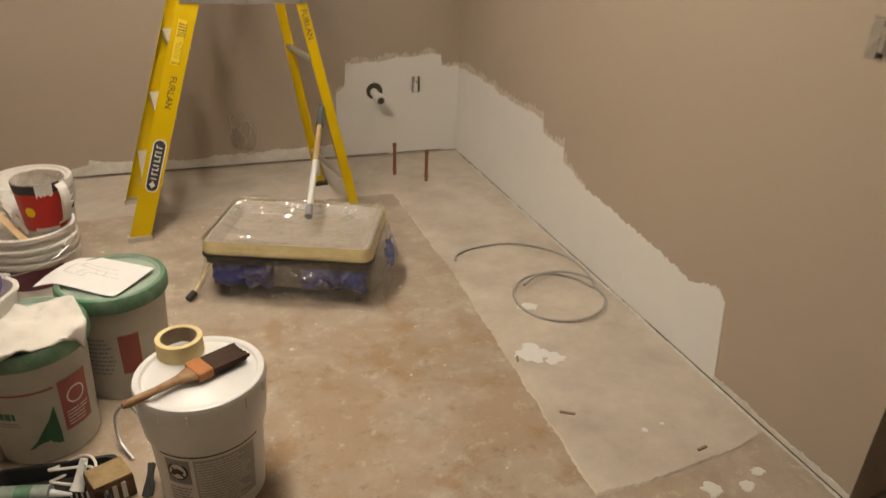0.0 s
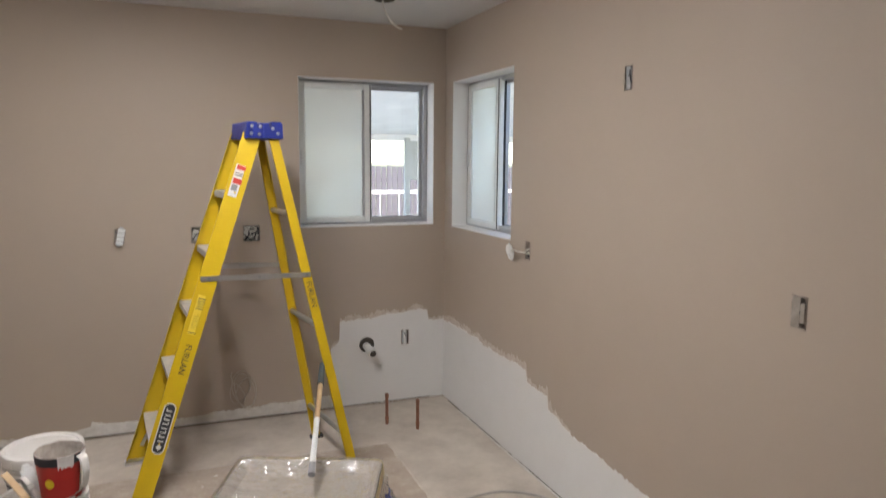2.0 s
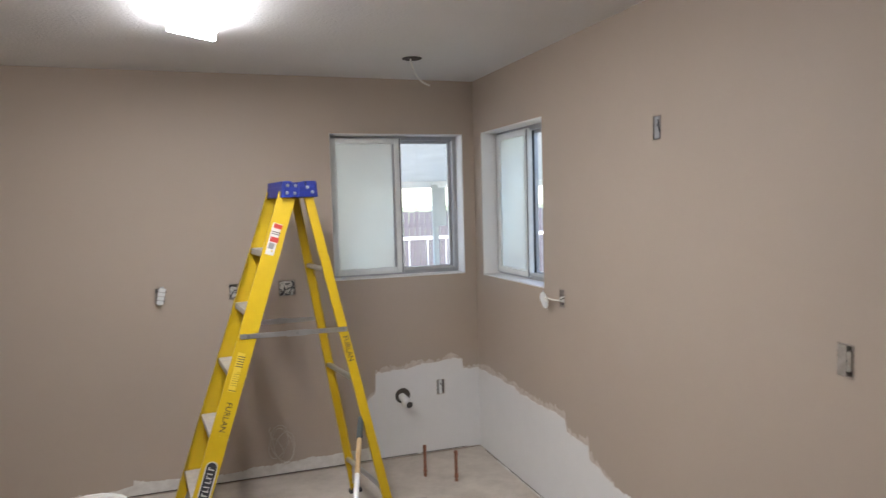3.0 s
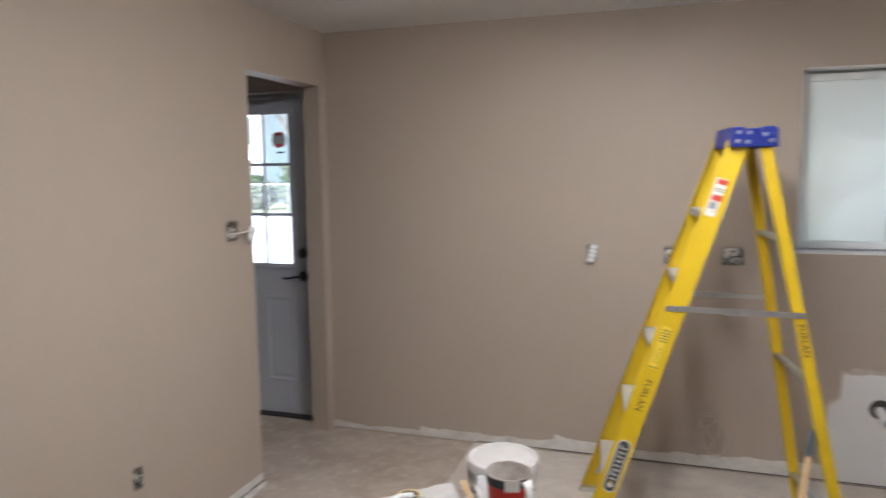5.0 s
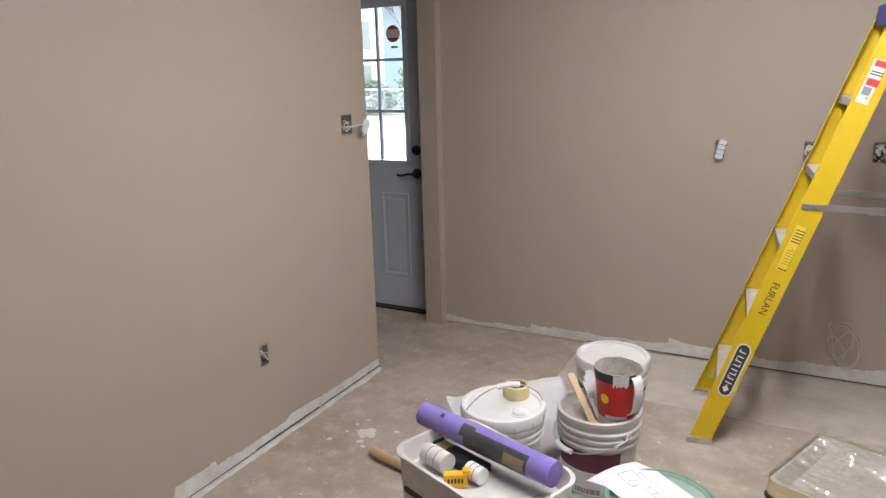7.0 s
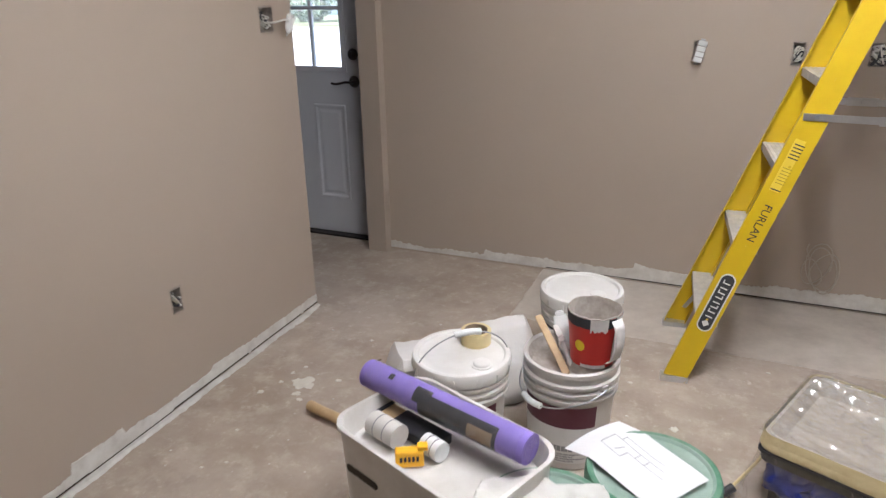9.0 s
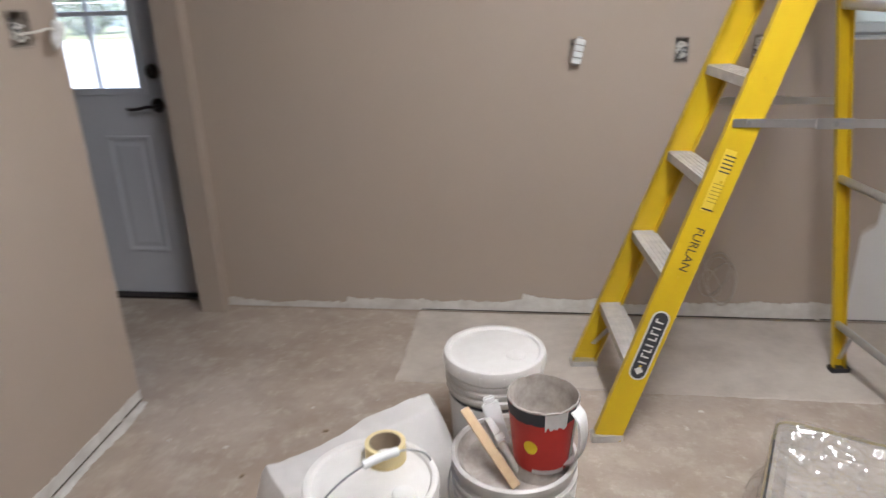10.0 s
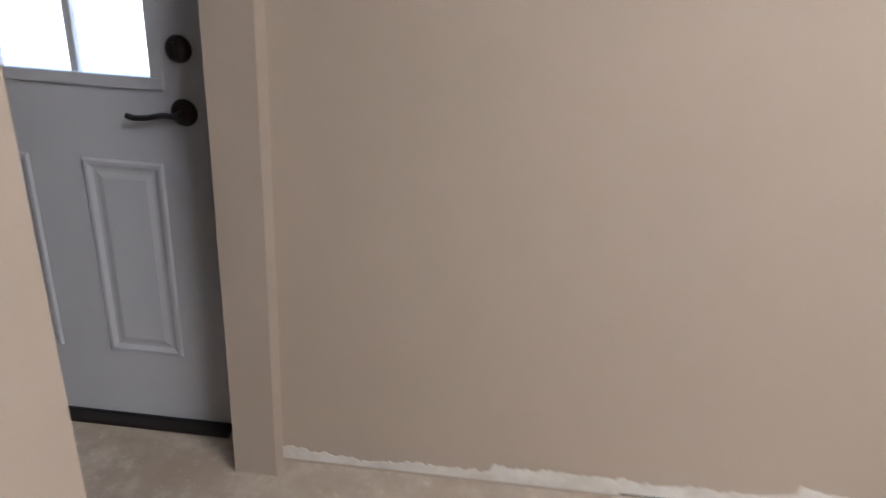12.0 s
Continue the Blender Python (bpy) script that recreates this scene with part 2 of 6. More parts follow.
M_STEEL = mat("galvanised_steel", (0.45, 0.46, 0.47), 0.4, metal=0.8)
M_LEAF = mat("shrub_leaf", (0.11, 0.15, 0.095), 0.7, noise_amt=0.7, scale=9, dark=(0.04, 0.07, 0.035))
M_BARK = mat("bark", (0.14, 0.11, 0.09), 0.9, noise_amt=0.6, scale=14, bump=0.7, bscale=50)
M_SIDING = mat("pale_siding", (0.45, 0.46, 0.45), 0.8, noise_amt=0.4, scale=2)
M_ROOF = mat("roof_shingle", (0.12, 0.11, 0.11), 0.9, noise_amt=0.6, scale=8)
M_DARKGLASS = mat("far_window_glass", (0.06, 0.075, 0.08), 0.1)
M_STUCCO = mat("outer_stucco", (0.5, 0.47, 0.43), 0.9, noise_amt=0.5, scale=4)
M_GRIP = mat("dark_grip", (0.07, 0.085, 0.085), 0.6, noise_amt=0.4, scale=25)
M_STICKRED = mat("sticker_red", (0.55, 0.06, 0.05), 0.5)
M_AMBER = mat("amber_tape_dispenser", (0.80, 0.42, 0.02), 0.4)
M_RUBBLE = mat("dried_splatter", (0.68, 0.65, 0.58), 0.8, noise_amt=0.5, scale=30)
M_GLASS = clear_glass("window_glass")
M_FROST = frosted_glass("frosted_pane")
M_FILM = film_plastic("clear_plastic_film", 0.015, glint=0.12)
M_FILMTOP = film_plastic("hazy_plastic_film", 0.05, crease=0.5, shine=0.13, glint=0.35)
M_FILMCREASE = film_plastic("creased_plastic_film", 0.015, crease=0.45, shine=0.09, glint=0.2)
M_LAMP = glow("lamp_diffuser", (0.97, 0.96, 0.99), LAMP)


def floor_material():
    m = mat("stained_concrete", (0.47, 0.41, 0.335), 0.62, spec=0.35, bump=0.35, bscale=45, bdist=0.003)
    nt = m.node_tree
    b = nt.nodes["Principled BSDF"]
    tc = nt.nodes.new("ShaderNodeTexCoord")

    def noise_node(scale, detail=6, rough=0.6):
        n = nt.nodes.new("ShaderNodeTexNoise")
        n.inputs["Scale"].default_value = scale
        n.inputs["Detail"].default_value = detail
        n.inputs["Roughness"].default_value = rough
        nt.links.new(tc.outputs["Object"], n.inputs["Vector"])
        return n

    def ramp(src, a, c, lo=0.0, hi=1.0):
        r = nt.nodes.new("ShaderNodeMapRange")
        r.inputs[1].default_value, r.inputs[2].default_value = a, c
        r.inputs[3].default_value, r.inputs[4].default_value = lo, hi
        nt.links.new(src, r.inputs[0])
        return r.outputs[0]

    def mix(fac, a, bcol):
        x = nt.nodes.new("ShaderNodeMix")
        x.data_type = 'RGBA'
        nt.links.new(fac, x.inputs["Factor"])
        if isinstance(a, tuple):
            x.inputs["A"].default_value = (*a, 1)
        else:
            nt.links.new(a, x.inputs["A"])
        x.inputs["B"].default_value = (*bcol, 1)
        return x.outputs["Result"]

    def times(a, c):
        x = nt.nodes.new("ShaderNodeMath")
        x.operation = 'MULTIPLY'
        nt.links.new(a, x.inputs[0])
        nt.links.new(c, x.inputs[1])
        return x.outputs[0]
    base = mix(ramp(noise_node(2.2, 8, 0.68).outputs["Fac"], 0.40, 0.62), (0.43, 0.36, 0.295), (0.345, 0.275, 0.215))
    base = mix(ramp(noise_node(9, 8, 0.7).outputs["Fac"], 0.5, 0.68, 0, 0.6), base, (0.52, 0.465, 0.395))
    base = mix(ramp(noise_node(5.2, 7, 0.72).outputs["Fac"], 0.54, 0.68, 0, 0.55), base, (0.29, 0.235, 0.18))
    # rusty glue stains in the middle of the room
    dist = nt.nodes.new("ShaderNodeVectorMath")
    dist.operation = 'DISTANCE'
    dist.inputs[1].default_value = (1.98, 2.2, 0)
    nt.links.new(tc.outputs["Object"], dist.inputs[0])
    near = ramp(dist.outputs["Value"], 0.35, 1.15, 1.0, 0.0)
    base = mix(times(near, ramp(noise_node(3.0, 5).outputs["Fac"], 0.38, 0.58, 0, 0.8)), base, (0.35, 0.25, 0.17))
    base = mix(times(near, ramp(noise_node(6.5, 9, 0.74).outputs["Fac"], 0.54, 0.66, 0, 0.7)), base, (0.29, 0.19, 0.11))
    base = mix(times(near, ramp(noise_node(4.4, 8, 0.62).outputs["Fac"], 0.565, 0.615, 0, 0.62)), base, (0.33, 0.20, 0.105))
    base = mix(times(near, ramp(noise_node(15, 8, 0.75).outputs["Fac"], 0.57, 0.66, 0, 0.55)), base, (0.20, 0.15, 0.105))
    base = mix(ramp(noise_node(17, 9, 0.78).outputs["Fac"], 0.55, 0.66, 0, 0.45), base, (0.63, 0.57, 0.48))
    base = mix(ramp(noise_node(26, 4, 0.6).outputs["Fac"], 0.68, 0.74, 0, 0.7), base, (0.62, 0.58, 0.52))
    nt.links.new(base, b.inputs["Base Color"])
    return m


M_FLOOR = floor_material()

# ---- helpers for meshes ----
BASE = {}


def thing(name, loc, label, category, group="", kind=""):
    ob = new(name)
    ob.empty_display_size = 0.05
    ob.location = loc
    BASE[ob.name] = Vector(loc)
    return tagged(ob, label, category, group, kind)


def part(name, bm, material, parent=None, label="", m=None, smooth=False):
    """Links a bmesh, given in world coordinates, as one mesh object under a thing or part."""
    if m is not None:
        bm.transform(m)
    base = BASE[parent.name] if parent else Vector((0, 0, 0))
    bm.transform(Matrix.Translation(-base))
    bmesh.ops.recalc_face_normals(bm, faces=bm.faces)
    me = bpy.data.meshes.new(name)
    bm.to_mesh(me)
    bm.free()
    me.materials.append(material)
    if smooth:
        for p in me.polygons:
            p.use_smooth = True
        me.set_sharp_from_angle(angle=radians(40))
    ob = new(name, me)
    if parent:
        ob.parent = parent
    BASE[ob.name] = base
    if label:
        tagged(ob, label)
    return ob


def single(name, bm, material, label, category, kind="", m=None, smooth=False, group=""):
    ob = part(name, bm, material, None, "", m, smooth)
    return tagged(ob, label, category, group, kind)


def box(bm, lo, hi, bevel=0.0):
    lo, hi = Vector(lo), Vector(hi)
    c, s = (lo + hi) / 2, hi - lo
    g = bmesh.ops.create_cube(bm, size=1, matrix=Matrix.LocRotScale(c, None, s))
    if bevel:
        es = list({e for v in g["verts"] for e in v.link_edges})
        bmesh.ops.bevel(bm, geom=es, offset=bevel, segments=2, affect='EDGES', profile=0.6)
    return bm


def box_bm(lo, hi, bevel=0.0):
    return box(bmesh.new(), lo, hi, bevel)


def beam(bm, p0, p1, w, d, u, bevel=0.0):
    """A bar of section w (along u) by d, from p0 to p1."""
    p0, p1 = Vector(p0), Vector(p1)
    a = (p1 - p0)
    ln = a.length
    a.normalize()
    u = Vector(u)
    u = (u - a * u.dot(a)).normalized()
    v = a.cross(u)
    r = Matrix((u, v, a)).transposed().to_4x4()
    g = bmesh.ops.create_cube(bm, size=1, matrix=Matrix.Translation((p0 + p1) / 2) @ r @ Matrix.Diagonal((w, d, ln, 1)))
    if bevel:
        es = list({e for x in g["verts"] for e in x.link_edges})
        bmesh.ops.bevel(bm, geom=es, offset=bevel, segments=2, affect='EDGES')
    return bm


def rod(bm, p0, p1, r0, r1=None, seg=16, caps=True):
    p0, p1 = Vector(p0), Vector(p1)
    r1 = r0 if r1 is None else r1
    a = p1 - p0
    q = a.to_track_quat('Z', 'Y').to_matrix().to_4x4()
    bmesh.ops.create_cone(bm, cap_ends=caps, cap_tris=False, segments=seg, radius1=r0, radius2=r1, depth=a.length, matrix=Matrix.Translation((p0 + p1) / 2) @ q)
    return bm


def lathe(profile, seg=48, bm=None, centre=(0, 0, 0)):
    """Turns (radius, height) pairs about the z axis."""
    bm = bm or bmesh.new()
    cx, cy, cz = centre
    rings = []
    for r, z in profile:
        if r < 1e-6:
            rings.append([bm.verts.new((cx, cy, cz + z))])
        else:
            rings.append([bm.verts.new((cx + r * math.cos(2 * math.pi * i / seg), cy + r * math.sin(2 * math.pi * i / seg), cz + z)) for i in range(seg)])
    for a, b in zip(rings, rings[1:]):
        for i in range(seg):
            j = (i + 1) % seg
            if len(a) == 1 and len(b) == 1:
                continue
            if len(a) == 1:
                bm.faces.new((a[0], b[j], b[i]))
            elif len(b) == 1:
                bm.faces.new((a[i], a[j], b[0]))
            else:
                bm.faces.new((a[i], a[j], b[j], b[i]))
    return bm


def sweep(points, r, seg=10, bm=None, closed=False):
    """A round tube along points."""
    bm = bm or bmesh.new()
    pts = [Vector(p) for p in points]
    n = len(pts)
    rings = []
    up = Vector((0.13, 0.21, 0.97)).normalized()
    for i, p in enumerate(pts):
        a = pts[(i + 1) % n] if (closed or i < n - 1) else p
        b = pts[i - 1] if (closed or i > 0) else p
        t = (a - b).normalized()
        u = up - t * up.dot(t)
        if u.length < 1e-3:
            u = Vector((1, 0, 0)) - t * t.x
        u.normalize()
        v = t.cross(u)
        rings.append([bm.verts.new(p + (u * math.cos(2 * math.pi * k / seg) + v * math.sin(2 * math.pi * k / seg)) * r) for k in range(seg)])
    for i in range(n if closed else n - 1):
        a, b = rings[i], rings[(i + 1) % n]
        for k in range(seg):
            bm.faces.new((a[k], a[(k + 1) % seg], b[(k + 1) % seg], b[k]))
    if not closed:
        bm.faces.new(rings[0])
        bm.faces.new(rings[-1])
    return bm


def spline(ctrl, n=8):
    """Smooth points through the control points."""
    p = [Vector(c) for c in ctrl]
    p = [p[0] * 2 - p[1]] + p + [p[-1] * 2 - p[-2]]
    out = []
    for i in range(1, len(p) - 2):
        for k in range(n):
            t = k / n
            a, b, c, d = p[i - 1], p[i], p[i + 1], p[i + 2]
            out.append(0.5 * ((2 * b) + (c - a) * t + (2 * a - 5 * b + 4 * c - d) * t * t + (3 * b - a - 3 * c + d) * t ** 3))
    out.append(p[-2])
    return out


def cyl_patch(r0, r1, a0, a1, z0, z1, n=12, off=0.0015, bm=None):
    """A curved label on a tapered cylinder: radius r0 at z0, r1 at z1; angles in degrees."""
    bm = bm or bmesh.new()
    vs = []
    for i in range(n + 1):
        a = radians(a0 + (a1 - a0) * i / n)
        vs.append([bm.verts.new(((r + off) * math.cos(a), (r + off) * math.sin(a), z)) for r, z in ((r0, z0), (r1, z1))])
    for a, b in zip(vs, vs[1:]):
        bm.faces.new((a[0], b[0], b[1], a[1]))
    return bm


def wall_slab(axis, at, thick, u0, u1, v0, v1, holes):
    """A wall whose seen face lies at `at`, thickness going along sign(thick). holes: (u0, u1, v0, v1, depth); depth 0 goes through."""
    bm = bmesh.new()

    def pt(u, v, d):
        w = at + d * (1 if thick > 0 else -1)
        return (w, u, v) if axis == 'x' else (u, w, v)

    def quad(*ps):
        bm.faces.new([bm.verts.new(pt(*p)) for p in ps])
    t = abs(thick)
    us = sorted({u0, u1, *[h[0] for h in holes], *[h[1] for h in holes]})
    vs = sorted({v0, v1, *[h[2] for h in holes], *[h[3] for h in holes]})
    us = [u for u in us if u0 <= u <= u1]
    vs = [v for v in vs if v0 <= v <= v1]
    for a, b in zip(us, us[1:]):
        for c, d in zip(vs, vs[1:]):
            mu, mv = (a + b) / 2, (c + d) / 2
            hit = [h for h in holes if h[0] < mu < h[1] and h[2] < mv < h[3]]
            if not hit:
                quad((a, c, 0), (b, c, 0), (b, d, 0), (a, d, 0))
            if not hit or hit[0][4] > 0:
                quad((a, c, t), (b, c, t), (b, d, t), (a, d, t))
    for a, b, c, d, dep in holes:
        e = dep or t
        if a > u0:
            quad((a, c, 0), (a, d, 0), (a, d, e), (a, c, e))
        if b < u1:
            quad((b, c, 0), (b, d, 0), (b, d, e), (b, c, e))
        if c > v0:
            quad((a, c, 0), (b, c, 0), (b, c, e), (a, c, e))
        if d < v1:
            quad((a, d, 0), (b, d, 0), (b, d, e), (a, d, e))
        if dep:
            quad((a, c, e), (b, c, e), (b, d, e), (a, d, e))
    for a, b in ((u0, u0), (u1, u1)):
        if not any(h[0] <= a <= h[1] and h[4] == 0 for h in holes):
            quad((a, v0, 0), (a, v1, 0), (a, v1, t), (a, v0, t))
    quad((u0, v1, 0), (u1, v1, 0), (u1, v1, t), (u0, v1, t))
    bmesh.ops.remove_doubles(bm, verts=bm.verts, dist=1e-5)
    return bm


def ragged(axis, at, top, low, step=0.005, amp=0.008, off=0.003, seed=0, cut=None):
    """A thin coat on a wall between two outlines of (u, v): straight runs between the corners, with a ragged edge."""
    bm = bmesh.new()
    u0, u1 = top[0][0], top[-1][0]
    n = max(2, int(abs(u1 - u0) / step))

    def level(line, u):
        for (a, va), (b, vb) in zip(line, line[1:]):
            if min(a, b) <= u <= max(a, b) and a != b:
                return va + (vb - va) * (u - a) / (b - a)
        return line[-1][1]
    cols = []
    runs = sorted({u0 + (u1 - u0) * i / n for i in range(n + 1)} | ({cut[0], cut[1]} if cut else set()))
    for u in runs:
        j = noise.noise((u * 9, seed * 3.7, 0)) * amp * 1.2 + noise.noise((u * 55, seed * 3.7, 1)) * amp * 0.8 + noise.noise((u * 160, seed * 3.7, 2)) * amp * 0.7
        hi, lo = level(top, u) + j, level(low, u)
        hi = max(hi, lo + 0.002)
        col = []
        for d in (0, off):
            for v in (lo, hi):
                col.append(bm.verts.new((at - d if axis == 'x+' else at + d, u, v) if axis[0] == 'x' else (u, at - d, v)))
        cols.append(col)
    for a, b, ua, ub in zip(cols, cols[1:], runs, runs[1:]):
        if cut and cut[0] < (ua + ub) / 2 < cut[1]:
            for lo, hi in (((a[2], b[2]), cut[2]), ((a[3], b[3]), cut[3])):
                p, q = (bm.verts.new((v.co.x, v.co.y, hi)) for v in lo)
                bm.faces.new((lo[0], lo[1], q, p))
        else:
            bm.faces.new((a[2], b[2], b[3], a[3]))
        bm.faces.new((a[1], b[1], b[3], a[3]))
    return bm


def crumple(nx, ny, fn):
    """A sheet of nx by ny cells; fn(s, t) gives the place for s, t in 0..1."""
    bm = bmesh.new()
    g = [[bm.verts.new(fn(i / nx, j / ny)) for i in range(nx + 1)] for j in range(ny + 1)]
    for j in range(ny):
        for i in range(nx):
            bm.faces.new((g[j][i], g[j][i + 1], g[j + 1][i + 1], g[j + 1][i]))
    return bm


def text_bm(words, size, depth=0.0006):
    """Raised letters in the built-in font as a bmesh, centred, in the xy plane."""
    c = bpy.data.curves.new("letters", 'FONT')
    c.body, c.size, c.extrude = words, size, depth
    c.align_x, c.align_y = 'CENTER', 'CENTER'
    c.resolution_u = 2
    ob = bpy.data.objects.new("letters", c)
    me = bpy.data.meshes.new_from_object(ob)
    bm = bmesh.new()
    bm.from_mesh(me)
    bpy.data.objects.remove(ob)
    bpy.data.curves.remove(c)
    bpy.data.meshes.remove(me)
    return bm


def facing(p, right, up):
    """A frame at p whose x runs along right and y along up."""
    r, u = Vector(right).normalized(), Vector(up)
    u = (u - r * u.dot(r)).normalized()
    return Matrix.Translation(p) @ Matrix((r, u, r.cross(u))).transposed().to_4x4()


# ---- the shell ----
BOX_W, BOX_H = 0.052, 0.096
def hole(u, v, w=BOX_W, h=BOX_H, d=0.05):
    return (u - w / 2, u + w / 2, v - h / 2, v + h / 2, d)


W1 = (2.165, 3.038, 1.185, 2.098)
W2 = (3.723, 4.566, 1.18, 2.096)
DOOR_X0, DOOR_X1 = -1.52, -0.578
back_holes = [(*W1, 0), (DOOR_X0, DOOR_X1, 0, 2.11, 0), hole(1.157, 1.163, 0.05, 0.085), hole(1.56, 1.16), hole(1.874, 1.162, 0.098, 0.096), hole(2.841, 0.442)]
right_holes = [(*W2, 0), hole(2.748, 1.928), hole(1.89, 1.173), hole(3.53, 1.15)]
left_holes = [(OY0, OY1, 0, OZ, 0), hole(2.99, 0.413), hole(3.69, 1.34, 0.09, 0.098)]
wb = single("wall_back", wall_slab('y', YB, 0.26, XHALL, XR + 0.26, 0, HT, back_holes), M_WALL, "taupe painted wall with two-way corner, ragged paint edge low down", "wall", "structure")
wr = single("wall_right", wall_slab('x', XR, 0.26, XR_END, YB, 0, HT, right_holes), M_WALL, "taupe painted wall above bare white primer", "wall", "structure")
wl = single("wall_left", wall_slab('x', XL, -0.115, YF, YB, 0, HT, left_holes), M_WALL, "taupe painted wall ending at an open doorway", "wall", "structure")
single("wall_front", wall_slab('y', YF, -0.12, XHALL, 5.6, 0, HT, []), M_WALL, "plain taupe wall behind the walk", "wall", "structure")
single("wall_side_room", wall_slab('x', 5.4, 0.12, YF, XR_END + 0.4, 0, HT, []), M_WALL, "plain taupe wall of the adjoining room", "wall", "structure")
single("wall_side_return", wall_slab('y', XR_END + 0.3, 0.12, XR + 0.26, 5.6, 0, HT, []), M_WALL, "plain taupe wall of the adjoining room", "wall", "structure")
single("wall_hall_west", wall_slab('x', XHALL, -0.12, YF, YB, 0, HT, []), M_WALL, "plain taupe wall of the entry hall", "wall", "structure")
fl = box_bm((XHALL - 0.2, YF - 0.2, -0.12), (XR + 0.26, YB + 0.26, 0))
box(fl, (XR + 0.26, YF - 0.2, -0.12), (5.6, XR_END + 0.42, 0))
single("floor", fl, M_FLOOR, "bare stained concrete floor with paint splatter", "floor", "structure")
ce = box_bm((XHALL - 0.2, YF - 0.2, HT), (XR + 0.26, YB + 0.26, HT + 0.15))
box(ce, (XR + 0.26, YF - 0.2, HT), (5.6, XR_END + 0.42, HT + 0.15))
single("ceiling", ce, M_CEIL, "off-white textured ceiling", "ceiling", "structure")

# pale strip of floor where cabinets stood
def floor_strip(name, outline, seed):
    bm = bmesh.new()
    pts = []
    n = len(outline)
    for i in range(n):
        a, b = Vector((*outline[i], 0)), Vector((*outline[(i + 1) % n], 0))
        k = max(1, int((b - a).length / 0.012))
        for s in range(k):
            p = a.lerp(b, s / k)
            inner = XL + 0.02 < p.x < XR - 0.02 and p.y < YB - 0.02
            j = 0.014 if inner and s else 0
            pts.append((p.x + (noise.noise((p.x * 12, p.y * 12, seed)) * 0.6 + noise.noise((p.x * 55, p.y * 55, seed)) * 0.5) * j, p.y + (noise.noise((p.x * 12, p.y * 12, seed + 9)) * 0.6 + noise.noise((p.x * 55, p.y * 55, seed + 9)) * 0.5) * j, 0.004))
    f = bm.faces.new([bm.verts.new(p) for p in pts])
    r = bmesh.ops.extrude_face_region(bm, geom=[f])
    for v in r["geom"]:
        if isinstance(v, bmesh.types.BMVert):
            v.co += Vector((-0.007, -0.007, -0.0038))
    bmesh.ops.triangulate(bm, faces=[x for x in bm.faces if len(x.verts) > 4])
    return single(name, bm, M_PATCHFLOOR, "paler smooth strip of floor where cabinets stood", "floor", "structure")


floor_strip("floor_pale_strip", [(0.49, YB), (0.49, 4.09), (2.53, 4.06), (2.535, 3.07), (2.505, 2.40), (2.48, 1.80), (2.62, 1.80), (2.95, 1.83), (XR, 1.87), (XR, YB)], 3)

# bare primer low on the two far walls
edge_back = [(2.345, 0.40), (2.40, 0.44), (2.405, 0.575), (2.7, 0.60), (2.94, 0.625), (3.0, 0.61), (3.003, 0.55), (XR, 0.545)]
edge_right = [(3.07, 0.345), (3.285, 0.40), (3.29, 0.455), (3.50, 0.47), (3.52, 0.535), (3.9, 0.53), (4.4, 0.55), (YB, 0.545)]
for axis, at, line, sd in (('y', YB, edge_back, 6), ('x+', XR, edge_right, 9)):
    single("thin_paint_edge", ragged(axis, at, [(u, v + 0.022) for u, v in line], [(u, v - 0.03) for u, v in line], step=0.003, amp=0.026, off=0.0012, seed=sd), M_THINPAINT, "thin brushed paint letting the white primer through", "wall", "structure")
single("primer_back", ragged('y', YB, [(2.345, 0.40), (2.40, 0.44), (2.405, 0.575), (2.7, 0.60), (2.94, 0.625), (3.0, 0.61), (3.003, 0.55), (XR, 0.545)], [(2.345, 0.012), (XR, 0.012)], amp=0.012, cut=hole(2.841, 0.442)), M_PRIMER, "bare white primer with a brushed paint edge", "wall", "structure")
single("primer_right", ragged('x+', XR, [(2.12, 0.03), (2.15, 0.30), (2.19, 0.335), (2.32, 0.295), (2.75, 0.325), (3.07, 0.345), (3.285, 0.40), (3.29, 0.455), (3.50, 0.47), (3.52, 0.535), (3.9, 0.53), (4.4, 0.55), (YB, 0.545)], [(2.12, 0.012), (YB, 0.012)], amp=0.012, seed=1), M_PRIMER, "bare white primer with a brushed paint edge", "wall", "structure")
single("bare_base_back", ragged('y', YB, [(XL, 0.055), (-0.3, 0.04), (0.14, 0.036), (0.15, 0.062), (0.45, 0.06), (0.72, 0.066), (0.96, 0.07), (0.965, 0.105), (1.02, 0.095), (1.2, 0.078), (1.3, 0.085), (1.5, 0.065), (1.7, 0.08), (2.345, 0.095)], [(XL, 0.012), (2.345, 0.012)], amp=0.01, seed=2), M_PLASTER, "bare plaster strip where the baseboard was", "baseboard", "structure")
single("bare_base_left", ragged('x-', XL, [(YF, 0.05), (2.45, 0.048), (2.46, 0.082), (2.66, 0.085), (2.67, 0.058), (3.1, 0.055), (3.12, 0.075), (3.4, 0.062), (OY0, 0.06)], [(YF, 0.014), (OY0, 0.014)], amp=0.007, seed=4), M_PLASTER, "bare plaster strip where the baseboard was", "baseboard", "structure")
single("bare_base_right", ragged('x+', XR, [(XR_END, 0.03), (1.9, 0.03), (2.119, 0.03)], [(XR_END, 0.012), (2.119, 0.012)], amp=0.007, seed=5), M_PLASTER, "bare plaster strip where the baseboard was", "baseboard", "structure")
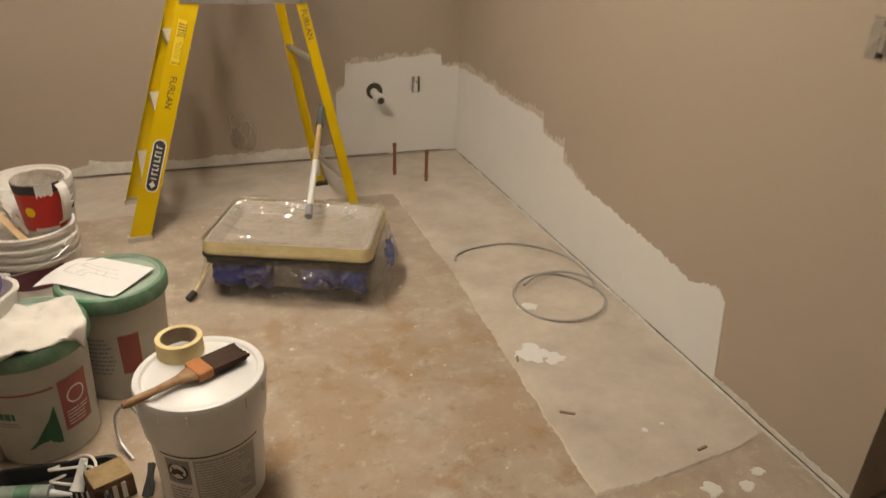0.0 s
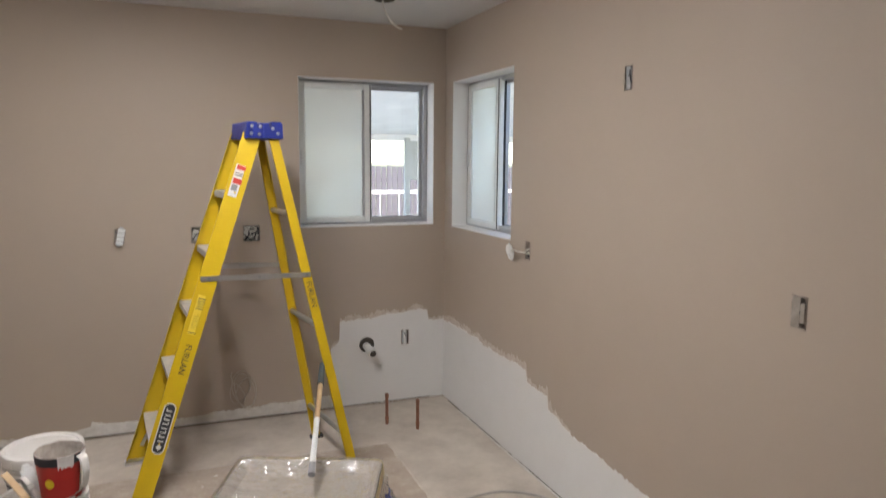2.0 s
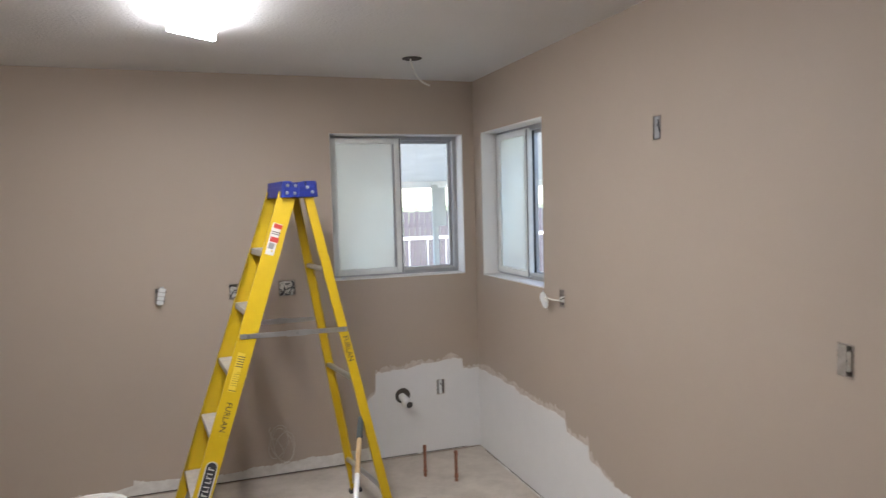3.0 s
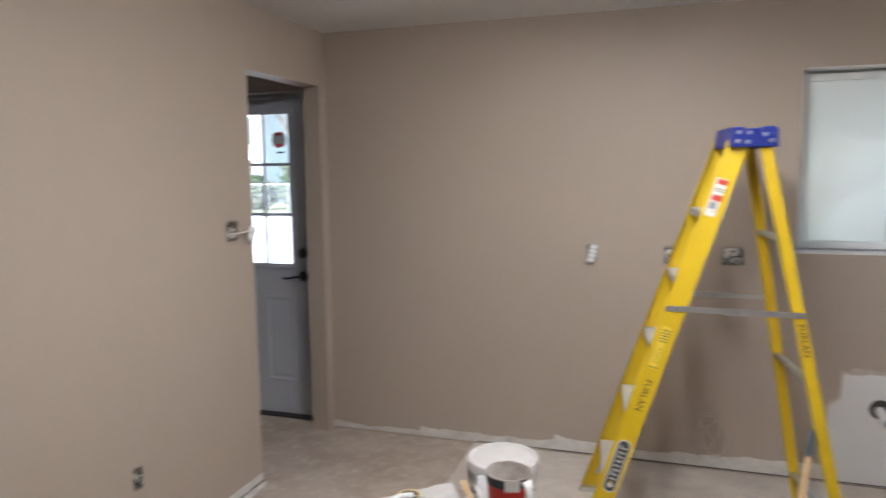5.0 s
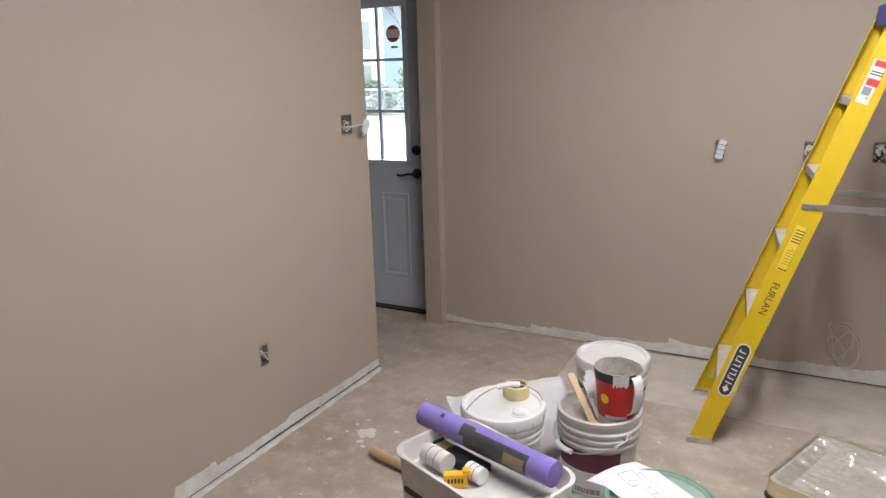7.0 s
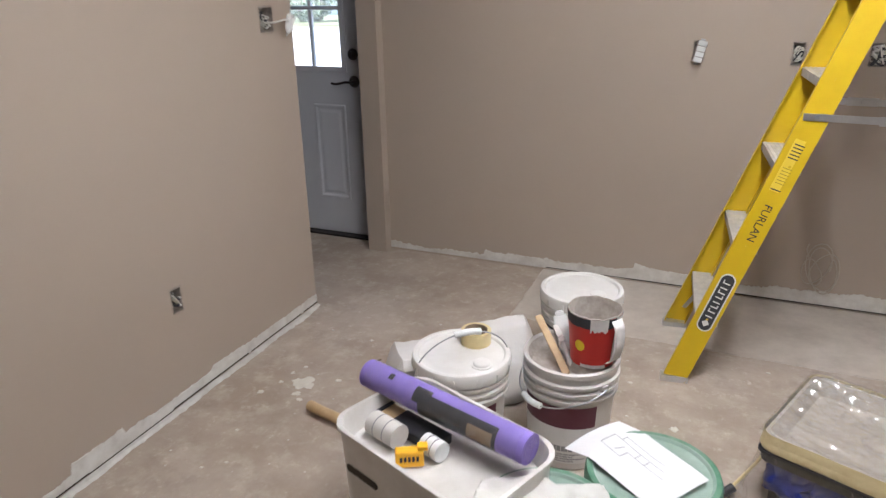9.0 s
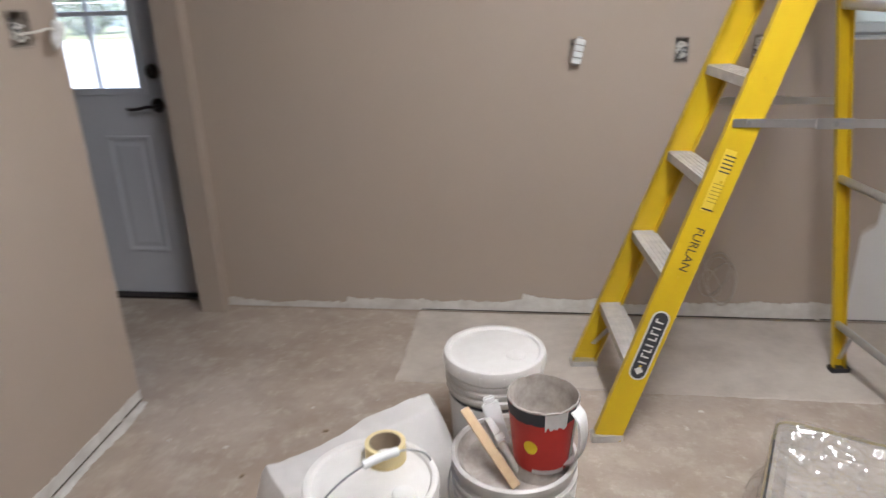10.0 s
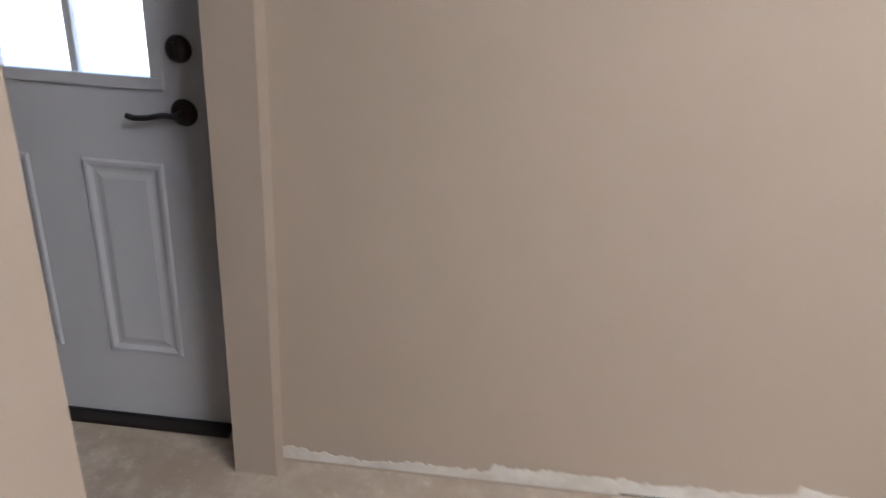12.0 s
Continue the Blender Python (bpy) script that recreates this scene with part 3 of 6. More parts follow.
# thin dark strips on the wall, painted in for the floor gap's shade
def gap_line(name, axis, at, u0, u1, z=0.013, h=0.006):
    bm = bmesh.new()
    u = u0
    while u < u1:
        e = min(u1, u + random.uniform(0.12, 0.5))
        dz = random.uniform(-0.002, 0.002)
        hh = h * random.uniform(0.5, 1.1)
        if axis == 'y':
            box(bm, (u, at - 0.0042, z + dz), (e, at + 0.001, z + dz + hh))
        elif axis == 'x-':
            box(bm, (at - 0.001, u, z + dz), (at + 0.0042, e, z + dz + hh))
        else:
            box(bm, (at - 0.0042, u, z + dz), (at + 0.001, e, z + dz + hh))
        u = e + random.choice((0, 0, 0.02))
    single(name, bm, M_GAP, "dark strip standing in for the shaded gap below the wall board", "trim", "structure")


gap_line("trim_gap_back", 'y', YB, 0.5, XR - 0.1)
gap_line("trim_gap_left", 'x-', XL, YF, OY0, 0.012, 0.006)
gap_line("trim_gap_right", 'x+', XR, XR_END, YB - 0.1, 0.006, 0.004)


def floor_bead(name, wall_x, side, y0, y1, width, seed):
    """A ragged ridge of old plaster on the floor along a wall."""
    bm = bmesh.new()
    cols = []
    n = int((y1 - y0) / 0.012)
    for i in range(n + 1):
        y = y0 + (y1 - y0) * i / n
        w = width * (1 + 0.5 * noise.noise((y * 5, seed, 0)) + 0.3 * noise.noise((y * 40, seed, 1)))
        h = 0.007 * (1 + 0.4 * noise.noise((y * 14, seed, 2)))
        cols.append([bm.verts.new((wall_x + side * d, y, z)) for d, z in ((0.001, h), (w * 0.6, h), (w, 0.0042 if wall_x > 0 else 0.0005))])
    for a, c in zip(cols, cols[1:]):
        for k in (0, 1):
            bm.faces.new((a[k], c[k], c[k + 1], a[k + 1]))
    single(name, bm, M_PLASTER, "ragged ridge of old plaster along the wall", "trim", "structure")


floor_bead("trim_bead_left", XL, 1, YF, OY0, 0.028, 1)
floor_bead("trim_bead_right", XR, -1, XR_END, YB - 0.3, 0.014, 2)

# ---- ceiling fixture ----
LY0, LY1 = 1.80, 3.49           # its two ends; the near one is unseen, set to spread the light
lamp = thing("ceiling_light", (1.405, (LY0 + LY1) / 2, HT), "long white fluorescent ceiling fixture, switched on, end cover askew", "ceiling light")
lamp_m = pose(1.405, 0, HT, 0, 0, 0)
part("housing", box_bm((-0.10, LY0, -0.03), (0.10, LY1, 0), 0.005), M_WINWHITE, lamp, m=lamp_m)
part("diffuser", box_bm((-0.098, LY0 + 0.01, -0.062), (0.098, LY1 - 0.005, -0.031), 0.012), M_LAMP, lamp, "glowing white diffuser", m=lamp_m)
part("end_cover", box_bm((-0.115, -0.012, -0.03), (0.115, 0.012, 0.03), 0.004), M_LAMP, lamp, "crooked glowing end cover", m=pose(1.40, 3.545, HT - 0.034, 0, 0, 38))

# ---- cable hanging from the ceiling ----
cab = thing("ceiling_cable", (2.52, 4.07, HT), "white cable hanging out of a hole in the ceiling", "cable")
# flat dark disc stands in for the shaded hole
part("hole_ring", lathe([(0.0, -0.003), (0.05, -0.004), (0.055, -0.001), (0.055, 0.0)], 20, centre=(2.52, 4.07, HT)), M_GAP, cab, "dark hole")
part("cable", sweep(spline([(2.51, 4.07, HT), (2.525, 4.08, 2.395), (2.56, 4.10, 2.345), (2.60, 4.12, 2.32), (2.64, 4.14, 2.31)]), 0.005, 8), M_WIREWHITE, cab, smooth=True)

# ---- windows ----
def slider_window(name, m, w, h, label):
    """A two-leaf sliding window in local x (width), y (outwards), z (height), from its lower inner corner; frosted leaf at x = 0."""
    base = m.translation
    win = thing(name, base, label, "window", kind="structure")
    F, dp = 0.032, 0.075
    y0 = 0.115
    fr = bmesh.new()
    box(fr, (0, y0, 0), (F, y0 + dp, h), 0.003)
    box(fr, (w - F, y0, 0), (w, y0 + dp, h), 0.003)
    box(fr, (F, y0, 0), (w - F, y0 + dp, F), 0.003)
    box(fr, (F, y0, h - F), (w - F, y0 + dp, h), 0.003)
    part("window_frame", fr, M_ALUFRAME, win, m=m)
    tr = bmesh.new()
    for k in range(3):
        box(tr, (F, y0 - 0.004 + 0.026 * k, F), (w - F, y0 + 0.004 + 0.026 * k, F + 0.012))
    part("track", tr, M_ALU, win, m=m)
    sill = box_bm((0.0, 0.0, -0.0), (w, y0, 0.008), 0.002)
    part("window_sill", sill, M_PRIMER, win, "bare white sill", m=m)
    lin = bmesh.new()
    box(lin, (0, 0.004, 0.008), (0.005, y0, h))
    box(lin, (w - 0.005, 0.004, 0.008), (w, y0, h))
    box(lin, (0.005, 0.004, h - 0.005), (w - 0.005, y0, h))
    part("reveal_lining", lin, M_PRIMER, win, "rough white plaster reveal", m=m)
    mid = w * 0.52
    # frosted leaf in the inner track
    S = 0.046
    ya, yb = y0 - 0.012, y0 + 0.018
    a0, a1, b0, b1 = 0.012, mid + 0.03, F * 0.6, h - F * 0.6
    lf = bmesh.new()
    box(lf, (a0, ya, b0), (a0 + S, yb, b1), 0.004)
    box(lf, (a1 - S, ya, b0), (a1, yb, b1), 0.004)
    box(lf, (a0 + S, ya, b0), (a1 - S, yb, b0 + S * 0.8), 0.004)
    box(lf, (a0 + S, ya, b1 - S * 0.8), (a1 - S, yb, b1), 0.004)
    leaf = part("sash", lf, M_WINWHITE, win, "white sash", m=m)
    part("frosted_pane", box_bm((a0 + S - 0.004, ya + 0.012, b0 + S * 0.7), (a1 - S + 0.004, ya + 0.017, b1 - S * 0.7)), M_FROST, leaf, "milky frosted pane", m=m)
    part("stile_seal", box_bm((a1 - 0.013, ya - 0.0035, b0 + 0.004), (a1 - 0.008, ya + 0.002, b1 - 0.004)), M_BLACK, leaf, "black strip: stile seal and painted jamb gap shade", m=m)
    # black strip painted in for the shadow gap between jamb and sash
    part("jamb_gap_shade", box_bm((0.0055, ya + 0.002, b0), (a0 - 0.0005, yb - 0.004, b1)), M_BLACK, leaf, "black strip: stile seal and painted jamb gap shade", m=m)
    part("inner_rebate", box_bm((a1 - S - 0.016, ya + 0.006, b0 + S * 0.8), (a1 - S, ya + 0.011, b1 - S * 0.8)), M_ALUFRAME, leaf, "grey rebate", m=m)
    part("latch", box_bm((a0 + 0.008, ya - 0.012, h * 0.42), (a0 + 0.022, ya + 0.001, h * 0.42 + 0.09), 0.003), M_ALU, leaf, m=m)
    # clear leaf in the outer track
    ya, yb = y0 + 0.034, y0 + 0.06
    a0, a1 = mid - 0.01, w - F * 0.7
    S = 0.03
    lf = bmesh.new()
    box(lf, (a0, ya, b0), (a0 + S, yb, b1), 0.003)
    box(lf, (a1 - S, ya, b0), (a1, yb, b1), 0.003)
    box(lf, (a0 + S, ya, b0), (a1 - S, yb, b0 + S), 0.003)
    box(lf, (a0 + S, ya, b1 - S), (a1 - S, yb, b1), 0.003)
    leaf = part("sash", lf, M_ALUFRAME, win, "grey aluminium sash", m=m)
    p = part("pane", box_bm((a0 + S - 0.004, ya + 0.01, b0 + S - 0.004), (a1 - S + 0.004, ya + 0.014, b1 - S + 0.004)), M_GLASS, leaf, "clear pane", m=m)
    p.visible_shadow = False
    for gx in (a0 + 0.006, a0 + 0.019):
        part("stile_groove", box_bm((gx, ya - 0.003, b0 + 0.006), (gx + 0.006, ya + 0.001, b1 - 0.006)), M_BLACK, leaf, "black groove", m=m)
    part("gasket", box_bm((a0 + S, ya - 0.006, b0 + 0.01), (a0 + S + 0.006, ya, b1 - 0.01)), M_BLACK, leaf, "black gasket", m=m)
    return win


slider_window("window_1", Matrix.Translation((W1[0], YB, W1[2])), W1[1] - W1[0], W1[3] - W1[2], "aluminium sliding window with one frosted leaf over a bare sill")
# the second window runs along the right wall; its local x goes towards the viewer's side
slider_window("window_2", Matrix.Translation((XR, W2[1], W2[2])) @ pose(0, 0, 0, 0, 0, -90), W2[1] - W2[0], W2[3] - W2[2], "aluminium sliding window with one frosted leaf beside the corner")

# ---- entry door in the far wall of the hall ----
DY = 4.797                       # inner face of the door leaf
door = thing("door_1", (-1.07, DY, 0.0), "closed grey entry door with nine small panes and dark lever", "door", kind="structure")
SX0, SX1, SZ0, SZ1 = -1.445, -0.622, 0.014, 2.085
GX0, GX1, GZ0, GZ1 = -1.355, -0.753, 1.02, 1.99
T = 0.044
lf = bmesh.new()
box(lf, (SX0, DY, SZ0), (GX0, DY + T, SZ1))
box(lf, (GX1, DY, SZ0), (SX1, DY + T, SZ1))
box(lf, (GX0, DY, SZ0), (GX1, DY + T, GZ0))
box(lf, (GX0, DY, GZ1), (GX1, DY + T, SZ1))
bmesh.ops.remove_doubles(lf, verts=lf.verts, dist=1e-5)
leaf = part("leaf", lf, M_DOOR, door)
gb = bmesh.new()
for z0, z1 in ((GZ0 - 0.025, GZ0 + 0.006), (GZ1 - 0.006, GZ1 + 0.025)):
    box(gb, (GX0 - 0.025, DY - 0.011, z0), (GX1 + 0.025, DY - 0.001, z1), 0.003)
for x0, x1 in ((GX0 - 0.025, GX0 + 0.006), (GX1 - 0.006, GX1 + 0.025)):
    box(gb, (x0, DY - 0.0105, GZ0 + 0.006), (x1, DY - 0.001, GZ1 - 0.006), 0.003)
part("glazing_bead", gb, M_DOOR, leaf)
cw, rh = (GX1 - GX0) / 3, (GZ1 - GZ0) / 3
for k in (1, 2):
    part("muntin", box_bm((GX0 + cw * k - 0.010, DY + 0.004, GZ0), (GX0 + cw * k + 0.010, DY + 0.026, GZ1), 0.003), M_DOOR, leaf)
    part("muntin", box_bm((GX0, DY + 0.005, GZ0 + rh * k - 0.010), (GX1, DY + 0.025, GZ0 + rh * k + 0.010), 0.003), M_DOOR, leaf)
for i in range(3):
    for j in range(3):
        p = part("pane", box_bm((GX0 + cw * i + 0.004, DY + 0.028, GZ0 + rh * j + 0.004), (GX0 + cw * (i + 1) - 0.004, DY + 0.032, GZ0 + rh * (j + 1) - 0.004)), M_GLASS, leaf)
        p.visible_shadow = False
def raised_panel(x0, x1, z0, z1):
    bm = bmesh.new()
    rects = [(0.0, -0.001), (0.006, -0.007), (0.014, -0.007), (0.026, -0.001), (0.034, -0.001), (0.05, -0.005)]
    rings = []
    for ins, y in rects:
        rings.append([bm.verts.new((x, DY + y, z)) for x, z in ((x0 + ins, z0 + ins), (x1 - ins, z0 + ins), (x1 - ins, z1 - ins), (x0 + ins, z1 - ins))])
    for a, b in zip(rings, rings[1:]):
        for k in range(4):
            bm.faces.new((a[k], a[(k + 1) % 4], b[(k + 1) % 4], b[k]))
    bm.faces.new(rings[-1])
    return bm


for x0, x1 in ((-0.968, -0.753), (-1.323, -1.108)):
    part("panel", raised_panel(x0, x1, 0.235, 0.81), M_DOOR, leaf)
# deadbolt and lever
LX = -0.686
bolt = part("deadbolt", lathe([(0, 0.018), (0.018, 0.018), (0.026, 0.012), (0.031, 0.006), (0.033, 0), (0.0, 0)], 24), M_BRONZE, door, "dark bronze deadbolt", m=Matrix.Translation((LX, DY - 0.001, 1.096)) @ pose(0, 0, 0, 90, 0, 0), smooth=True)
part("thumb_turn", box_bm((LX - 0.006, DY - 0.04, 1.077), (LX + 0.006, DY - 0.016, 1.115), 0.003), M_BRONZE, bolt)
hb = bmesh.new()
lathe([(0, 0.016), (0.02, 0.016), (0.029, 0.010), (0.034, 0.0), (0, 0)], 24, bm=hb)
hb.transform(Matrix.Translation((LX, DY - 0.001, 0.945)) @ pose(0, 0, 0, 90, 0, 0))
rod(hb, (LX, DY - 0.012, 0.945), (LX, DY - 0.05, 0.945), 0.010, 0.009, 14)
sweep(spline([(LX + 0.004, DY - 0.05, 0.945), (LX - 0.03, DY - 0.052, 0.947), (LX - 0.07, DY - 0.05, 0.938), (LX - 0.105, DY - 0.045, 0.934), (LX - 0.125, DY - 0.043, 0.938)]), 0.0075, 10, bm=hb)
part("door_handle", hb, M_BRONZE, door, "dark bronze lever handle", smooth=True)
# round sticker on the glass
stk = part("round_sticker", lathe([(0, 0.0), (0.052, 0.0), (0.052, 0.0012), (0, 0.0012)], 28), M_STICKRED, leaf, "red and grey round sticker", m=Matrix.Translation((-0.845, DY + 0.0272, 1.825)) @ pose(0, 0, 0, 90, 0, 0))
part("sticker_band", box_bm((-0.891, DY + 0.0244, 1.80), (-0.799, DY + 0.0256, 1.852)), M_LABELWHITE, stk)
part("sticker_note", box_bm((-0.862, DY + 0.0262, 1.738), (-0.812, DY + 0.0274, 1.75)), M_INK, leaf)
# frame and threshold
fr = bmesh.new()
box(fr, (DOOR_X0, DY - 0.02, 0), (SX0 - 0.003, DY + 0.095, 2.11), 0.003)
box(fr, (SX1 + 0.003, DY - 0.02, 0), (DOOR_X1, DY + 0.095, 2.11), 0.003)
box(fr, (SX0 - 0.003, DY - 0.02, SZ1 + 0.003), (SX1 + 0.003, DY + 0.095, 2.11), 0.003)
part("door_frame", fr, M_DOORFRAME, door)
part("threshold", box_bm((SX0 - 0.002, DY - 0.05, 0), (SX1 + 0.002, DY + 0.095, 0.012), 0.004), M_BRONZE, door, "dark metal threshold")
part("door_sweep", box_bm((SX0 + 0.002, DY - 0.008, 0.0125), (SX1 - 0.002, DY - 0.0005, 0.016)), M_BLACK, door)

# ---- electrical boxes ----
M_CUTEDGE = mat("painted_cut_edge", (0.40, 0.345, 0.29), 0.7, noise_amt=0.8, scale=60, dark=(0.25, 0.21, 0.17))
M_BOXBACK = mat("paint_spattered_box", (0.40, 0.345, 0.295), 0.6, noise_amt=0.9, scale=40, dark=(0.17, 0.145, 0.125))


M_BOXPLATE = mat("paint_smeared_metal", (0.33, 0.295, 0.255), 0.55, noise_amt=0.9, scale=30, dark=(0.22, 0.195, 0.165))


def wall_box(place, right, w, h, label, wires=(), device=False, edge_mat=M_CUTEDGE):
    """An open device box set in the wall. place: its middle on the wall face; right: along the wall as seen."""
    r = Vector(right)
    fr = facing(place, right, (0, 0, 1))        # local z points out of the wall
    b = thing("junction_box", place, label, "electrical box", "open boxes in the walls")
    bm = bmesh.new()
    t = 0.003
    for x0, x1, y0, y1 in ((-w / 2, -w / 2 + t, -h / 2, h / 2), (w / 2 - t, w / 2, -h / 2, h / 2), (-w / 2 + t, w / 2 - t, -h / 2, -h / 2 + t), (-w / 2 + t, w / 2 - t, h / 2 - t, h / 2)):
        box(bm, (x0 * 0.97, y0 * 0.97, -0.046), (x1 * 0.97, y1 * 0.97, 0.0015))
    part("box_shell", bm, M_BOXBACK, b, m=fr)
    part("box_back", box_bm((-w / 2 + t, -h / 2 + t, -0.047), (w / 2 - t, h / 2 - t, -0.044)), M_BOXBACK, b, m=fr)
    # ragged pale edge of the cut-out
    ed = bmesh.new()
    rnd = random.Random(int(place[0] * 1000 + place[1] * 777))
    n = 36
    ring = []
    for i in range(n):
        a = 2 * math.pi * i / n
        cx, cy = math.cos(a), math.sin(a)
        k = 1 / max(abs(cx) / (w / 2 + 0.001), abs(cy) / (h / 2 + 0.001))
        q = k + rnd.uniform(0.0003, 0.005)
        ring.append((ed.verts.new((cx * k, cy * k, 0.0016)), ed.verts.new((cx * q, cy * q, 0.0016))))
    for i in range(n):
        a, c = ring[i], ring[(i + 1) % n]
        ed.faces.new((a[0], a[1], c[1], c[0]))
    part("cut_edge", ed, edge_mat, b, m=fr)
    for pts, rad, mt in wires:
        part("wire", sweep(spline(pts, 6), rad, 6), mt, b, m=fr, smooth=True)
    if device:
        dm = fr @ pose(0.004, 0, 0.02, -6, 10, -13)
        dv = bmesh.new()
        box(dv, (-0.021, -0.046, -0.03), (0.021, 0.046, 0.012), 0.008)
        d = part("receptacle", dv, M_BOXBACK, b, "loose receptacle with a white ribbed face", m=dm)
        for yy in (-0.036, -0.012, 0.012, 0.036):
            part("socket_face", box_bm((-0.019, yy - 0.0108, 0.0115), (0.019, yy + 0.0108, 0.019), 0.004), M_WINWHITE, d, m=dm)
        part("strap", box_bm((-0.009, -0.056, -0.004), (0.009, 0.056, 0.0)), M_STEEL, b, m=dm)
        for sx, sy in ((0.023, -0.03), (-0.023, 0.022), (0.023, 0.028)):
            part("terminal_screw", rod(bmesh.new(), (sx * 0.8, sy, -0.008), (sx * 1.08, sy, -0.008), 0.006, seg=10), M_INK, d, "dark terminal screw", m=dm)
    return b


def loops(seed, n=3, w=0.03, h=0.06, out=0.01, mt=None, r=0.0028):
    rnd = random.Random(seed)
    res = []
    for k in range(n):
        pts = [(rnd.uniform(-w, w) * 0.5, rnd.uniform(-h, h) * 0.5, -0.04)]
        for i in range(4):
            pts.append((rnd.uniform(-w, w) * 0.6, rnd.uniform(-h, h) * 0.55, rnd.uniform(-0.02, out)))
        pts.append((rnd.uniform(-w, w) * 0.5, rnd.uniform(-h, h) * 0.5, rnd.uniform(-0.03, -0.01)))
        res.append((pts, r, mt or (M_WIREWHITE if k % 3 else M_INK)))
    return res


wall_box((1.157, YB, 1.163), (1, 0, 0), 0.05, 0.085, "open wall box with a white receptacle pulled out", loops(1, 2), True)
wall_box((1.56, YB, 1.16), (1, 0, 0), BOX_W, BOX_H, "open wall box with folded black and white wires", loops(2, 9, r=0.0034))
wall_box((1.874, YB, 1.162), (1, 0, 0), 0.098, 0.096, "open double wall box crammed with wires", loops(3, 14, 0.075, 0.075, r=0.0036))
wb4 = wall_box((2.841, YB - 0.002, 0.442), (1, 0, 0), BOX_W, BOX_H, "open wall box in bare primer, white receptacle inside", loops(4, 1), edge_mat=M_PLASTER)
part("receptacle", box_bm((2.829, YB - 0.006, 0.395), (2.853, YB + 0.03, 0.489), 0.006), M_WINWHITE, wb4, "white receptacle")
wb5 = wall_box((XR, 2.748, 1.928), (0, -1, 0), BOX_W, BOX_H, "open wall box high up with a grey strap", loops(5, 1))
part("switch_strap", box_bm((XR - 0.002, 2.732, 1.885), (XR + 0.02, 2.764, 1.971), 0.003), M_STEEL, wb5)
wb6 = wall_box((XR, 1.89, 1.173), (0, -1, 0), BOX_W, BOX_H, "open wall box with a grey metal switch body", loops(6, 2))
part("metal_plate", box_bm((XR - 0.004, 1.886, 1.128), (XR + 0.012, 1.915, 1.218), 0.002), M_BOXPLATE, wb6, "paint-smeared metal plate")
part("switch_body", box_bm((XR - 0.007, 1.868, 1.143), (XR + 0.03, 1.884, 1.203), 0.004), M_BOXPLATE, wb6, "paint-smeared switch body")
wall_box((XR, 3.53, 1.15), (0, -1, 0), BOX_W, BOX_H, "open wall box with wires reaching to a hanging receptacle", loops(7, 3))
wall_box((XL, 2.99, 0.413), (0, 1, 0), BOX_W, BOX_H, "open low wall box with a twisted white wire", loops(8, 5, r=0.0036))
wb9 = wall_box((XL, 3.69, 1.34), (0, 1, 0), 0.09, 0.098, "open wall box beside the doorway with white wires", loops(9, 5))


def hanging_device(place, right, label, side=1):
    """A receptacle that dangles off its wires, with a blob of plaster on it."""
    fr = facing(place, right, (0, 0, 1))
    d = thing("loose_receptacle", place, label, "receptacle", "loose receptacles")
    bm = bmesh.new()
    bmesh.ops.create_icosphere(bm, subdivisions=4, radius=1.0)
    for v in bm.verts:
        p = Vector((math.copysign(abs(v.co.x) ** 0.6, v.co.x), math.copysign(abs(v.co.y) ** 0.6, v.co.y), v.co.z))
        k = 1 + 0.4 * noise.noise(p * 1.7 + Vector(place)) + 0.25 * noise.noise(p * 4.5)
        v.co = Vector((p.x * 0.015 * k, p.y * 0.038 * k, 0.014 + p.z * 0.016 * k))
    part("body", bm, M_WINWHITE, d, m=fr @ pose(0, 0, 0.035, 6, -28 * side, 14 * side))
    part("strap", box_bm((-0.008, -0.052, 0.006), (0.008, 0.052, 0.009)), M_STEEL, d, m=fr @ pose(0, 0, 0.035, 6, -28 * side, 14 * side))
    part("wire", sweep(spline([(0, 0.0, 0.045), (0.03 * side, 0.012, 0.05), (0.065 * side, 0.005, 0.03), (0.095 * side, 0.0, -0.02)], 6), 0.004, 6), M_WIREWHITE, d, m=fr, smooth=True)
    return d


hanging_device((XR, 3.63, 1.136), (0, -1, 0), "white receptacle dangling on its wires against the wall")
hanging_device((XL, 3.778, 1.325), (0, 1, 0), "white receptacle dangling on its wires beside the doorway", -1)

# ---- plumbing ----
def stub_pipe(x, y, h, label):
    p = thing("copper_stub", (x, y, 0), label, "pipe", "copper stubs out of the floor")
    part("pipe", rod(bmesh.new(), (x, y, 0), (x, y, h), 0.0095, seg=16), M_COPPER, p, smooth=True)
    part("cap", lathe([(0, h + 0.003), (0.009, h + 0.003), (0.0115, h), (0.0115, h - 0.02), (0.0096, h - 0.02)], 16, centre=(x, y, 0)), M_COPPER, p, smooth=True)
    part("collar", lathe([(0.0096, 0.05), (0.012, 0.048), (0.012, 0.03), (0.0096, 0.028)], 16, centre=(x, y, 0)), M_COPPER, p, smooth=True)
    return p


stub_pipe(2.609, 4.33, 0.193, "tarnished copper stub standing out of the floor")
stub_pipe(2.758, 4.19, 0.185, "tarnished copper stub standing out of the floor")
drain = thing("drain_pipe", (2.58, YB, 0.408), "white plastic drain stub in a dark round hole", "pipe")
# the hole's shade is a flat dark disc on the wall
part("wall_hole", lathe([(0, 0.0015), (0.046, 0.0015), (0.05, 0.0)], 28), M_GAP, drain, "dark round hole", m=Matrix.Translation((2.58, YB - 0.0035, 0.413)) @ pose(0, 0, 0, 90, 0, 0))
